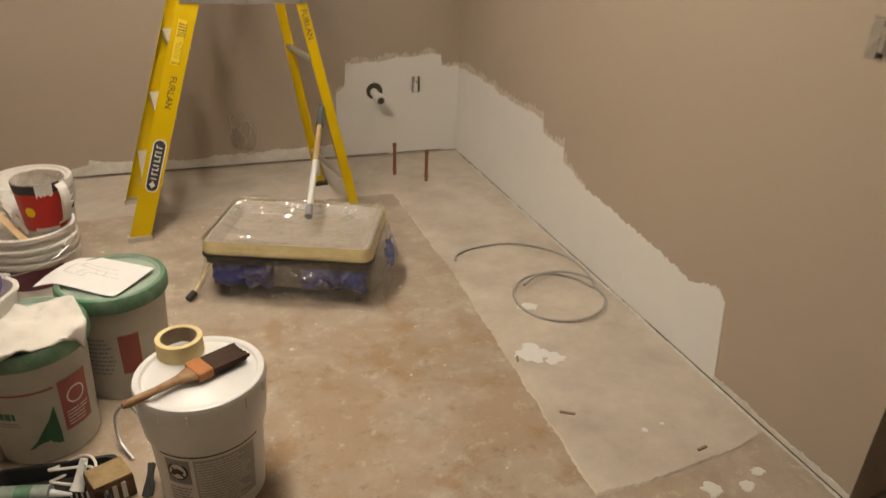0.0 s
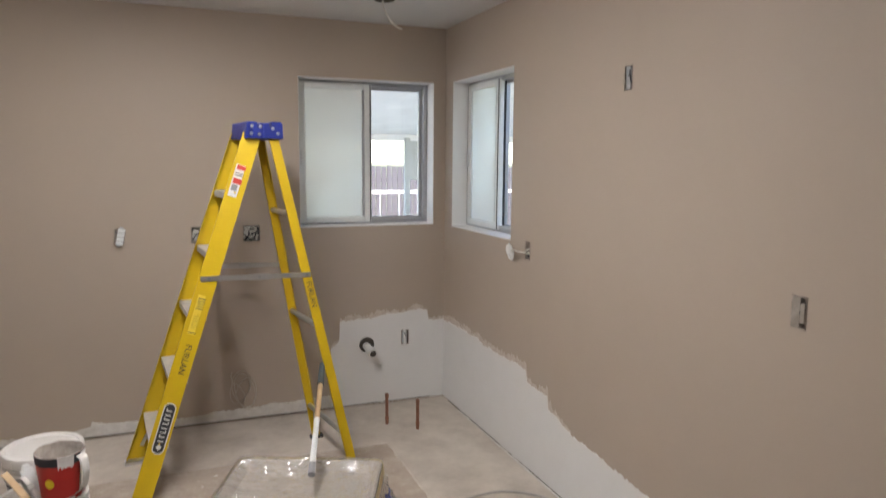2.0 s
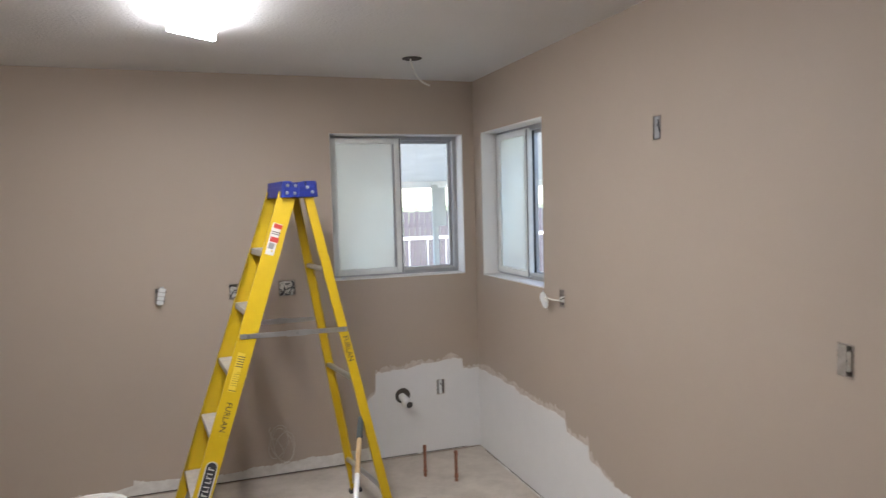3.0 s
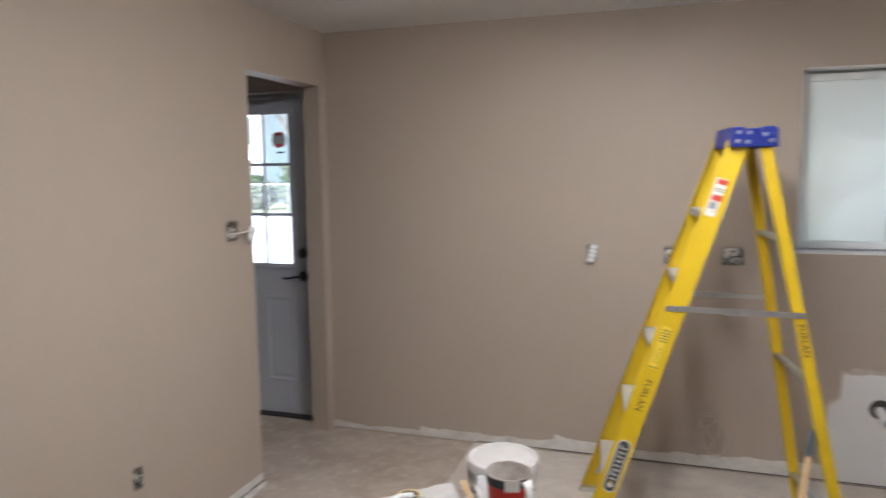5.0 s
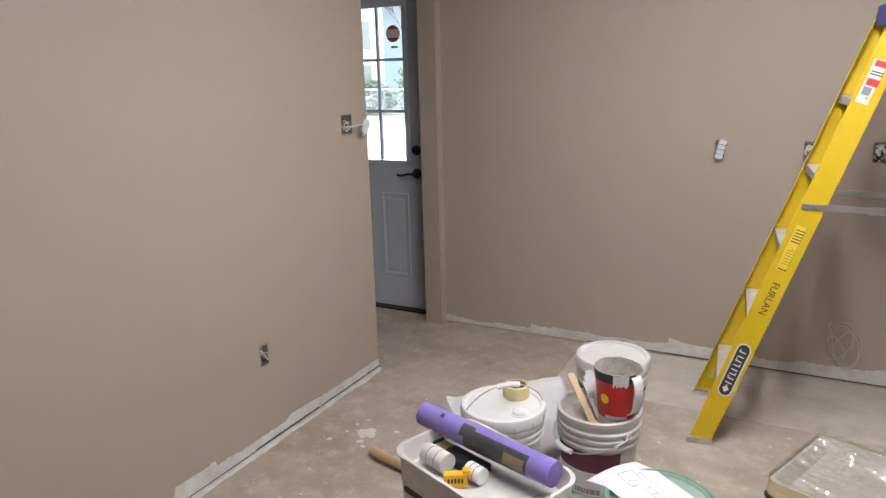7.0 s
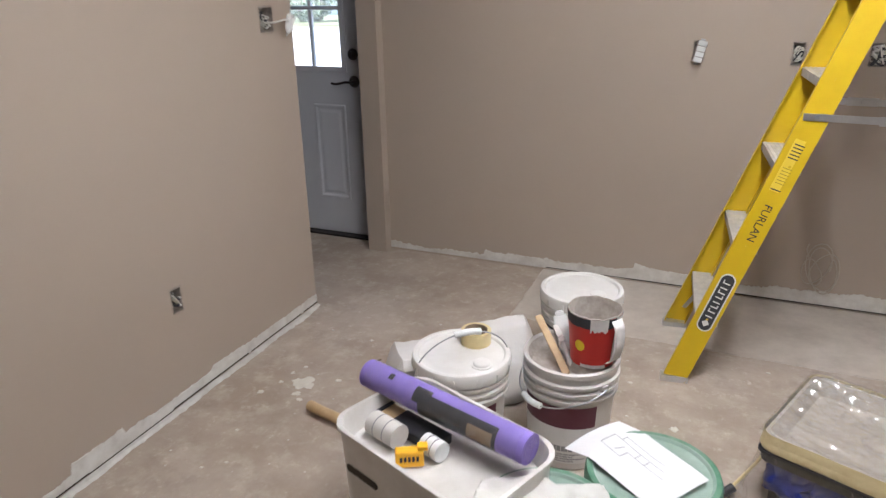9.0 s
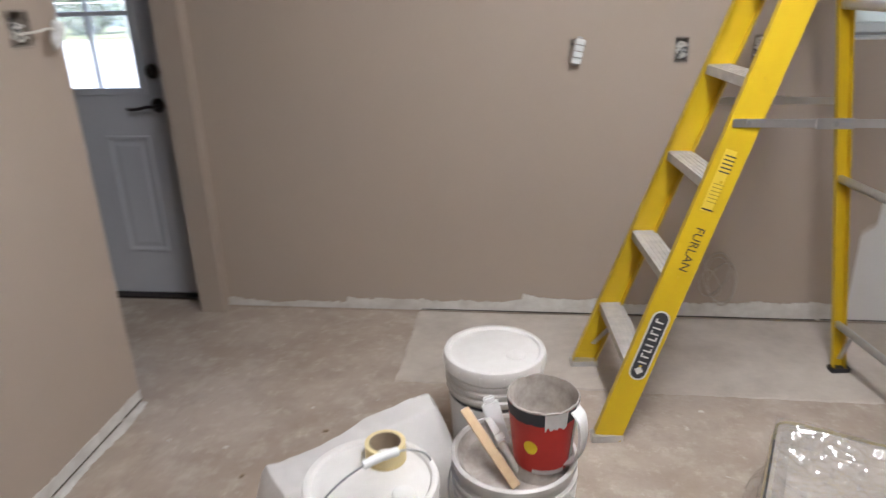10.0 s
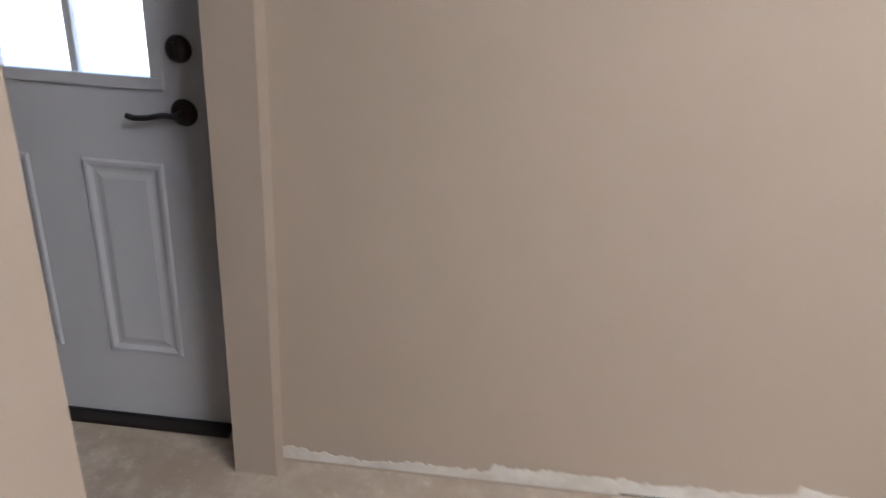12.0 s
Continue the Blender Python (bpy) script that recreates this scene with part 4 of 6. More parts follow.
dp = bmesh.new()
sweep(spline([(2.575, YB + 0.05, 0.408), (2.576, YB - 0.03, 0.405), (2.577, YB - 0.07, 0.402), (2.579, YB - 0.11, 0.398)], 6), 0.024, 18, bm=dp)
part("pipe", dp, M_PVC, drain, smooth=True)
part("coupling", sweep([(2.578, YB - 0.085, 0.396), (2.586, YB - 0.135, 0.386)], 0.031, 18), M_PVC, drain, smooth=True)
# dark plug over the pipe end, in place of a shaded bore
part("bore", sweep([(2.586, YB - 0.1349, 0.386), (2.5863, YB - 0.137, 0.3856)], 0.021, 18), M_GAP, drain, "dark open bore")

# thin cable coiled against the far wall
cc = bmesh.new()
pts = []
rnd = random.Random(5)
for i in range(90):
    a = i / 90 * 2 * math.pi * 4.2
    rr = 0.055 + 0.022 * math.sin(a * 0.37) + 0.012 * math.sin(a * 1.31)
    pts.append((1.79 + rr * 0.85 * math.cos(a + 0.25 * math.sin(a * 0.6)) + 0.02 * math.sin(a * 0.3), YB - 0.018 - 0.012 * math.sin(a * 0.61), 0.195 + rr * 1.5 * math.sin(a)))
sweep(pts, 0.0027, 6, bm=cc)
sweep(spline([(1.745, YB - 0.02, 0.25), (1.73, YB - 0.012, 0.29), (1.735, YB - 0.004, 0.31), (1.74, YB + 0.01, 0.315)], 6), 0.0032, 6, bm=cc)
single("cable_coil", cc, M_COILWIRE, "thin paint-speckled cable coiled against the taupe wall", "cable", smooth=True)

# grey cable lying on the floor by the right wall
fc = []
ctrl = [(2.575, 3.19), (2.60, 3.24), (2.70, 3.285), (2.87, 3.29), (3.0, 3.21), (3.08, 3.08), (3.09, 2.93), (3.06, 2.80)]
ring = [(2.872 + 0.185 * math.cos(a), 2.772 + 0.185 * math.sin(a)) for a in [math.radians(10 - 30 * k) for k in range(13)]]
path = [(x, y, 0.0105) for x, y in ctrl] + [(x, y, 0.014 + 0.006 * math.sin(k * 0.9)) for k, (x, y) in enumerate(ring)] + [(3.07, 2.86, 0.02), (2.98, 2.93, 0.03), (2.86, 2.93, 0.035), (2.76, 2.87, 0.03)]
bm = sweep(spline(path, 5), 0.0058, 8)
single("floor_cable", bm, M_WIREGREY, "grey sheathed cable in a loose loop on the floor", "cable", smooth=True)

# ---- stepladder ----
M_STEP = mat("spattered_step", (0.50, 0.48, 0.45), 0.5, metal=0.35, noise_amt=0.9, scale=24, dark=(0.66, 0.63, 0.58))
def channel(p0, p1, u, v, w, d, t, bm=None):
    """A C-section from p0 to p1: web of width w along u, flanges of depth d along v."""
    bm = bm or bmesh.new()
    p0, p1 = Vector(p0), Vector(p1)
    a = (p1 - p0).normalized()
    u = Vector(u)
    u = (u - a * u.dot(a)).normalized()
    v = Vector(v)
    v = (v - a * v.dot(a) - u * v.dot(u)).normalized()
    h = w / 2
    prof = [(-h, 0), (h, 0), (h, d), (h - t, d), (h - t, t), (-h + t, t), (-h + t, d), (-h, d)]
    ra = [bm.verts.new(p0 + u * x + v * y) for x, y in prof]
    rb = [bm.verts.new(p1 + u * x + v * y) for x, y in prof]
    n = len(prof)
    for i in range(n):
        bm.faces.new((ra[i], ra[(i + 1) % n], rb[(i + 1) % n], rb[i]))
    for r in (ra, rb):
        bm.faces.new((r[0], r[1], r[4], r[5]))
        bm.faces.new((r[1], r[2], r[3], r[4]))
        bm.faces.new((r[0], r[5], r[6], r[7]))
    return bm


LF = [Vector((1.25, 3.77, 0.0)), Vector((1.205, 4.275, 0.0))]     # front feet, near and far
LT = [Vector((1.812, 3.93, 1.72)), Vector((1.778, 4.225, 1.72))]
RF = [Vector((2.262, 3.765, 0.0)), Vector((2.165, 4.29, 0.0))]       # rear feet
RT = [Vector((1.912, 3.935, 1.715)), Vector((1.88, 4.225, 1.715))]
lad = thing("stepladder", (1.75, 4.03, 0), "yellow fibreglass stepladder with blue cap, open on the floor", "ladder")
along = (RF[0] - LF[0]).normalized()
across = (LF[1] - LF[0]).normalized()
FW, RW = 0.086, 0.044
for i, sgn in ((0, 1), (1, -1)):
    part("front_rail", channel(LF[i] + Vector((0, 0, 0.015)), LT[i], along, across * sgn, FW, 0.032, 0.004), M_YELLOW, lad)
    part("rear_rail", channel(RF[i] + Vector((0, 0, 0.012)), RT[i], along, across * sgn, RW, 0.028, 0.004), M_YELLOW, lad)
    f = bmesh.new()
    box(f, (-0.052, -0.006, 0), (0.052, 0.038, 0.026), 0.003)
    part("foot", f, M_ALU, lad, "scuffed metal foot", m=Matrix.Translation(LF[i]) @ pose(0, 0, 0, 0, 0, 7 if sgn > 0 else 187))
    f = bmesh.new()
    box(f, (-0.036, -0.005, 0), (0.036, 0.034, 0.022), 0.003)
    part("foot", f, M_BLACK, lad, "black rubber foot", m=Matrix.Translation(RF[i]) @ pose(0, 0, 0, 0, 0, 7 if sgn > 0 else 187))


def on_front(i, z):
    return LF[i].lerp(LT[i], z / 1.72)


def on_rear(i, z):
    return RF[i].lerp(RT[i], z / 1.715)


for z in (0.275, 0.57, 0.865, 1.155, 1.44):
    a, b = on_front(0, z), on_front(1, z)
    d = (b - a).normalized()
    n = Vector((along.x, along.y, 0)).normalized()
    st = channel(a + d * 0.006, b - d * 0.006, n, (0, 0, -1), 0.082, 0.03, 0.004)
    step = part("step", st, M_STEP, lad, "paint-spattered aluminium step")
    for k in range(5):
        o = n * (-0.03 + 0.015 * k) + Vector((0, 0, 0.001))
        part("tread_rib", beam(bmesh.new(), a + d * 0.01 + o, b - d * 0.01 + o, 0.005, 0.003, n), M_STEP, step)
    for e, s in ((a, 1), (b, -1)):
        part("rivet", rod(bmesh.new(), e - d * s * 0.003, e + d * s * 0.003, 0.005, seg=10), M_YELLOW, step)
# braces under the lowest step
for i, s in ((0, 1), (1, -1)):
    p = on_front(i, 0.265)
    q = on_front(i, 0.10)
    part("step_brace", beam(bmesh.new(), q + across * s * 0.02, p + across * s * 0.13 - Vector((0, 0, 0.01)), 0.018, 0.003, along), M_ALU, lad)
# rear braces
for z in (0.20, 0.765, 1.33):
    a, b = on_rear(0, z), on_rear(1, z)
    part("rear_brace", rod(bmesh.new(), a + across * 0.003, b - across * 0.003, 0.014, seg=12), M_ALU, lad, smooth=True)
for i, s in ((0, 1), (1, -1)):
    part("rear_strut", beam(bmesh.new(), on_rear(i, 0.06) + across * s * 0.02, on_rear(i, 0.19) + across * s * 0.10, 0.016, 0.003, along), M_ALU, lad)
# spreaders
for i, s in ((0, -1), (1, 1)):
    off = across * s * 0.006
    sp = part("spreader", beam(bmesh.new(), on_front(i, 1.035) + off - along * 0.04, on_rear(i, 1.03) + off + along * 0.02, 0.005, 0.024, across, 0.001), M_ALU, lad, "grey metal spreader bar")
    mid = (on_front(i, 1.035) + on_rear(i, 1.03)) / 2 + off
    part("hinge_plate", beam(bmesh.new(), mid - along * 0.05 + across * s * 0.004, mid + along * 0.05 + across * s * 0.004, 0.004, 0.03, across), M_ALU, sp)
    for e in (on_front(i, 1.035) + off, on_rear(i, 1.03) + off, mid + across * s * 0.004):
        part("rivet", rod(bmesh.new(), e - across * 0.006, e + across * 0.006, 0.008, seg=10), M_STEEL, sp)
# cap
cp = bmesh.new()
box(cp, (-0.088, -0.168, -0.045), (0.088, 0.168, 0.012), 0.006)
for x0, x1, zt in ((-0.086, -0.034, 0.036), (-0.028, 0.026, 0.03), (0.034, 0.086, 0.037)):
    box(cp, (x0, -0.166, 0.006), (x1, 0.166, zt), 0.006)
for v in cp.verts:
    if v.co.z < 0:
        v.co.x *= 1.06
cap = part("cap", cp, M_BLUE, lad, "blue moulded plastic top cap", m=Matrix.Translation((1.848, 4.075, 1.745)) @ pose(0, 0, 0, 0, 0, 7))
for x in (-0.082, 0.0, 0.082):
    part("cap_rib", box_bm((x - 0.005, -0.175, -0.042), (x + 0.005, -0.1675, 0.026), 0.002), M_BLUE, cap, m=Matrix.Translation((1.848, 4.075, 1.745)) @ pose(0, 0, 0, 0, 0, 7))
for x, z in ((-0.06, 0.014), (-0.064, -0.022), (-0.026, -0.025), (-0.02, 0.012), (0.04, 0.004), (0.064, -0.02)):
    part("cap_rivet", lathe([(0, 0.004), (0.006, 0.003), (0.009, 0)], 12), M_STEEL, cap, m=Matrix.Translation((1.848, 4.075, 1.745)) @ pose(0, 0, 0, 0, 0, 7) @ pose(x, -0.169, z, 90, 0, 0))


# stickers and writing on the outer faces of the near rails
def rail_sticker(a, b, z, w, h, material, label, name="sticker", off=0.0012, dx=0.0):
    ax = (b - a).normalized()
    r = ax.cross(-across).normalized()
    if r.x < 0:
        r = -r
    p = a.lerp(b, z / b.z) - across * off + r * dx
    bm = bmesh.new()
    hw, hh = w / 2, h / 2
    box(bm, (-hw, -hh, -0.0006), (hw, hh, 0.0006))
    fr = Matrix.Translation(p) @ Matrix((r, ax, r.cross(ax))).transposed().to_4x4()
    return part(name, bm, material, lad, label, m=fr), fr


a, b = LF[0], LT[0]
_, fr = rail_sticker(a, b, 1.495, 0.06, 0.16, M_LABELWHITE, "white warning label", "warning_label")
for y, hh, mt in ((0.066, 0.022, M_STICKRED), (-0.002, 0.026, M_STICKRED), (0.036, 0.004, M_INK), (0.026, 0.004, M_INK), (-0.035, 0.03, M_LABELGREY)):
    part("label_print", box_bm((-0.024, y - hh / 2, 0.0006), (0.024 if mt != M_LABELGREY else 0.004, y + hh / 2, 0.0011)), mt, lad, m=fr)
_, fr = rail_sticker(a, b, 0.865, 0.05, 0.19, mat("faded_yellow_label", (0.74, 0.55, 0.06), 0.5), "faded yellow rating label", "rating_label")
for k in range(5):
    part("label_print", box_bm((-0.02, 0.075 - 0.012 * k, 0.0006), (0.02 - 0.004 * (k % 2), 0.079 - 0.012 * k, 0.0011)), M_INK, lad, m=fr)
part("label_print", box_bm((-0.022, -0.09, 0.0006), (0.022, -0.086, 0.0011)), M_INK, lad, m=fr)
for k in range(6):
    part("label_print", box_bm((-0.018, -0.01 - 0.011 * k, 0.0006), (0.018, -0.0075 - 0.011 * k, 0.0011)), mat("ink_faded", (0.35, 0.25, 0.03), 0.5), lad, m=fr)
# owner's name written along the rail in black marker
tb = text_bm("FURLAN", 0.039, 0.0004)
ax = (b - a).normalized()
p = a.lerp(b, 0.66 / b.z) - across * 0.0016
r = along - ax * along.dot(ax)
r.normalize()
part("marker_writing", tb, M_INK, lad, "black hand-written capitals", m=Matrix.Translation(p) @ Matrix((-ax, r, (-ax).cross(r))).transposed().to_4x4())
tb = text_bm("FURLAN", 0.036, 0.0004)
a2, b2 = RF[0], RT[0]
ax2 = (b2 - a2).normalized()
r2 = (along - ax2 * along.dot(ax2)).normalized()
p2 = a2.lerp(b2, 0.93 / b2.z) - across * 0.0016
part("marker_writing", tb, M_INK, lad, "black hand-written capitals", m=Matrix.Translation(p2) @ Matrix((-ax2, r2, (-ax2).cross(r2))).transposed().to_4x4())
# maker's plate: a black rounded bar with pale strokes
z = 0.345
p = a.lerp(b, z / b.z) - across * 0.0014
plate_m = Matrix.Translation(p) @ Matrix((r, ax, r.cross(ax))).transposed().to_4x4()
def pill(w, h, d, n=10):
    bm = bmesh.new()
    top = []
    for s in (1, -1):
        for k in range(n + 1):
            t = math.pi * k / n
            top.append((w / 2 * math.cos(t) * s, s * (h / 2 - w / 2) + w / 2 * math.sin(t) * s))
    lo = [bm.verts.new((x, y, 0)) for x, y in top]
    hi = [bm.verts.new((x, y, d)) for x, y in top]
    bm.faces.new(hi)
    for i in range(len(lo)):
        j = (i + 1) % len(lo)
        bm.faces.new((lo[i], lo[j], hi[j], hi[i]))
    return bm


part("maker_plate", pill(0.056, 0.246, 0.0006), M_LABELWHITE, lad, "black and white maker's plate", m=plate_m)
part("maker_plate_face", pill(0.046, 0.235, 0.0012), M_INK, lad, m=plate_m)
for k in range(8):
    y = -0.055 + 0.0205 * k
    bmx = bmesh.new()
    box(bmx, (-0.013, y - 0.007, 0.0012), (0.013, y - 0.002, 0.0018))
    if k % 3:
        x0 = -0.013 if k % 2 else 0.0085
        box(bmx, (x0, y - 0.002, 0.0012), (x0 + 0.0045, y + 0.007, 0.0018))
    part("plate_stroke", bmx, M_LABELWHITE, lad, m=plate_m)
tri = bmesh.new()
vs = [tri.verts.new(q) for q in ((-0.014, -0.088, 0.0016), (0.0, -0.104, 0.0016), (0.014, -0.088, 0.0016), (0.0, -0.074, 0.0016))]
tri.faces.new(vs)
part("plate_mark", tri, M_LABELWHITE, lad, m=plate_m)

# ---- buckets ----
BR0, BR1, BH = 0.130, 0.147, 0.345       # radius at the base and top, height of the body


def radius_at(z):
    return BR0 + (BR1 - BR0) * z / BH


def bucket(x, y, label, body_mat, lid="flat", lid_mat=None, turn=0.0, bail=None, rings=True, inner=0.33, group="five-gallon buckets"):
    """lid: flat, or open. bail: (tilt, direction) of the wire handle, degrees."""
    b = thing("bucket", (x, y, 0), label, "bucket", group)
    m = Matrix.Translation((x, y, 0)) @ pose(0, 0, 0, 0, 0, turn)
    prof = [(0, 0.004), (BR0 - 0.01, 0.004), (BR0 - 0.006, 0), (BR0, 0.006)]
    if rings:
        prof += [(radius_at(0.245), 0.245)]
        for k in range(3):
            zc = 0.255 + 0.027 * k
            prof += [(radius_at(zc) + 0.001, zc), (radius_at(zc) + 0.009, zc + 0.003), (radius_at(zc) + 0.009, zc + 0.012), (radius_at(zc) + 0.001, zc + 0.016)]
    prof += [(BR1, BH)]
    if lid == "open":
        prof += [(BR1 + 0.006, BH + 0.004), (BR1 + 0.006, BH + 0.018), (BR1 - 0.002, BH + 0.022), (BR1 - 0.006, BH + 0.018), (BR1 - 0.008, inner + 0.012), (BR1 - 0.02, inner), (0, inner)]
    body = part("body", lathe(prof, 56), body_mat, b, m=m, smooth=True)
    if lid != "open":
        zt = BH
        lp = [(BR1 + 0.001, zt - 0.018), (BR1 + 0.009, zt - 0.017), (BR1 + 0.011, zt - 0.01), (BR1 + 0.011, zt + 0.018), (BR1 + 0.008, zt + 0.026), (BR1 + 0.002, zt + 0.028), (BR1 - 0.006, zt + 0.026), (BR1 - 0.011, zt + 0.019), (BR1 - 0.03, zt + 0.019), (BR1 - 0.034, zt + 0.021), (0, zt + 0.022)]
        ld = part("lid", lathe(lp, 64), lid_mat or body_mat, b, m=m, smooth=True)
        tab = part("tab", box_bm((BR1 + 0.009, -0.0015, zt - 0.014), (BR1 + 0.0135, 0.0015, zt + 0.012)), lid_mat or body_mat, ld, m=Matrix.Translation((x, y, 0)))
        for k in range(1, 14):
            o = tab.copy()
            scene.collection.objects.link(o)
            o.parent = ld
            o.rotation_euler.z = 2 * math.pi * k / 14
    if bail:
        tilt, direction = bail
        zc, R = 0.305, BR1 + 0.014
        pts = []
        for k in range(25):
            t = math.pi * k / 24
            pts.append((R * math.cos(t), 0, R * math.sin(t) * 1.1))
        bm2 = Matrix.Translation((x, y, zc)) @ pose(0, 0, 0, 0, 0, direction) @ pose(0, 0, 0, tilt, 0, 0)
        hd = part("bail", sweep(pts, 0.0024, 8), M_STEEL, b, "wire bail", m=bm2, smooth=True)
        part("grip", sweep(pts[10:15], 0.0105, 12), M_WINWHITE, hd, "white plastic grip", m=bm2, smooth=True)
        for s in (1, -1):
            part("ear", lathe([(0, 0.012), (0.012, 0.011), (0.016, 0.004), (0.018, 0)], 16), body_mat, b, m=Matrix.Translation((x, y, zc)) @ pose(0, 0, 0, 0, 0, direction) @ pose(s * (BR1 - 0.001), 0, 0, 0, 90 * s, 0), smooth=True)
    return b, m


def wrap(b, m, name, a0, a1, z0, z1, material, label="", off=0.0015):
    return part(name, cyl_patch(radius_at(z0), radius_at(z1), a0, a1, z0, z1, max(2, int(abs(a1 - a0) / 7)), off), material, b, label, m=m, smooth=True)


def print_lines(b, m, a0, a1, z0, z1, n, material, seed, off=0.0028, fill=0.5):
    rnd = random.Random(seed)
    bm = bmesh.new()
    h = (z1 - z0) / n
    for k in range(n):
        zc = z1 - h * (k + 0.5)
        end = a0 + (a1 - a0) * rnd.uniform(0.72, 1.0)
        a = a0
        while a < end - 0.5:
            e = min(end, a + rnd.uniform(2.5, 9))
            cyl_patch(radius_at(zc - h * fill / 2), radius_at(zc + h * fill / 2), a, e, zc - h * fill / 2, zc + h * fill / 2, 2, off, bm)
            a = e + 0.9
    return part("label_print", bm, material, b, m=m)


def flat_shape(b, m, pts, material, name="label_print", off=0.003):
    """A flat-cut print on the curved side: pts are (angle in degrees, height)."""
    bm = bmesh.new()
    bm.faces.new([bm.verts.new(((radius_at(z) + off) * math.cos(radians(a)), (radius_at(z) + off) * math.sin(radians(a)), z)) for a, z in pts])
    return part(name, bm, material, b, m=m)


# open bucket that holds the red pail
bA, mA = bucket(0.952, 3.225, "open white bucket with maroon label, crusted inside, holding brushes", M_WHITEPL, "open", bail=(112, -35), inner=0.328)
wrap(bA, mA, "maroon_label", -150, -42, 0.165, 0.243, M_MAROON, "maroon wrap label")
wrap(bA, mA, "paper_label", -150, -42, 0.03, 0.165, M_LABELWHITE)
print_lines(bA, mA, -110, -60, 0.075, 0.10, 1, M_LABELGREY, 4, fill=0.8)
print_lines(bA, mA, -146, -50, 0.035, 0.07, 4, M_LABELGREY, 5)
part("paint_skin", lathe([(0.0, 0.3605), (0.064, 0.3605), (0.072, 0.345), (0.076, 0.331)], 28, centre=(0.061, -0.008, 0)), M_CRUST, bA, m=mA, smooth=True)
part("dried_paint", lathe([(0, 0.329), (0.10, 0.331), (0.122, 0.332), (0.1345, 0.345), (0.1382, 0.361)], 40), M_CRUST, bA, "grey-brown dried paint crust", m=mA, smooth=True)
# lidded buckets
bB, mB = bucket(0.628, 3.085, "white lidded bucket with wire bail up, tape roll on top", M_WHITEPL, "flat", M_LIDWHITE, bail=(20, 40))
wrap(bB, mB, "maroon_label", -150, -20, 0.15, 0.243, M_MAROON, "maroon wrap label")
wrap(bB, mB, "paper_label", -150, -20, 0.03, 0.15, M_LABELWHITE)
print_lines(bB, mB, -120, -40, 0.04, 0.13, 6, M_LABELGREY, 8)
part("spout_cap", lathe([(0, 0.013), (0.022, 0.013), (0.026, 0.010), (0.028, 0.004), (0.034, 0.003), (0.034, 0)], 28), M_LIDWHITE, bB, "round spout cap", m=Matrix.Translation((0.712, 3.04, BH + 0.0205)), smooth=True)
bC, mC = bucket(0.882, 3.708, "white lidded bucket with a thumb-dented lid, standing apart", M_WHITEPL, "flat", M_LIDWHITE, turn=20)
wrap(bC, mC, "dark_label", -200, 60, 0.232, 0.243, M_INK, "dark label band")
wrap(bC, mC, "paper_label", -200, 60, 0.03, 0.232, M_LABELWHITE)
part("spout_cap", lathe([(0, 0.006), (0.026, 0.006), (0.03, 0.003), (0.032, 0)], 28), M_LIDWHITE, bC, "round spout cap", m=Matrix.Translation((0.949, 3.678, BH + 0.0205)), smooth=True)
# green-lidded compound buckets
bD, mD = bucket(1.262, 2.718, "pale bucket with dusty green lid, plan sheet on top", M_BUCKETGREY, "flat", M_GREENLID, rings=False)
part("lid_rim", lathe([(BR1 + 0.0115, BH - 0.019), (BR1 + 0.014, BH - 0.012), (BR1 + 0.0135, BH + 0.016), (BR1 + 0.009, BH + 0.027), (BR1 + 0.0035, BH + 0.0295), (BR1 - 0.004, BH + 0.028)], 64), M_GREEN, bD, "green lid rim", m=mD, smooth=True)
wrap(bD, mD, "red_label", -88, -64, 0.10, 0.24, M_LABELRED, "dull red label panel")
print_lines(bD, mD, -126, -94, 0.10, 0.24, 9, M_LABELGREY, 14)
bE, mE = bucket(1.06, 2.485, "pale compound bucket with green lid and a white rag on it", M_BUCKETGREY, "flat", M_GREENLID, rings=False)
part("lid_rim", lathe([(BR1 + 0.0115, BH - 0.019), (BR1 + 0.014, BH - 0.012), (BR1 + 0.0135, BH + 0.016), (BR1 + 0.009, BH + 0.027), (BR1 + 0.0035, BH + 0.0295), (BR1 - 0.004, BH + 0.028)], 64), M_GREEN, bE, "green lid rim", m=mE, smooth=True)
wrap(bE, mE, "red_label", -58, -22, 0.09, 0.255, M_LABELRED, "dull red label panel")
ring = bmesh.new()
for k in range(18):
    a0, a1 = 2 * math.pi * k / 18, 2 * math.pi * (k + 1) / 18
    q = []
    for a, r in ((a0, 0.028), (a1, 0.028), (a1, 0.023), (a0, 0.023)):
        an, z = -40 + math.degrees(r * math.cos(a) / radius_at(0.19)), 0.195 + r * math.sin(a)
        q.append(ring.verts.new(((radius_at(z) + 0.003) * math.cos(radians(an)), (radius_at(z) + 0.003) * math.sin(radians(an)), z)))
    ring.faces.new(q)
part("label_ring", ring, M_LABELWHITE, bE, m=mE)
print_lines(bE, mE, -54, -26, 0.10, 0.155, 5, M_LABELWHITE, 15, fill=0.3)
wrap(bE, mE, "red_stripe", -150, -62, 0.243, 0.25, M_LABELRED)
flat_shape(bE, mE, [(-100, 0.06), (-64, 0.06), (-64, 0.10), (-66, 0.19), (-73, 0.15), (-80, 0.125), (-90, 0.085)], M_LABELGREEN, "mountain_print")
print_lines(bE, mE, -140, -96, 0.165, 0.19, 1, M_LABELGREEN, 16, fill=0.9)
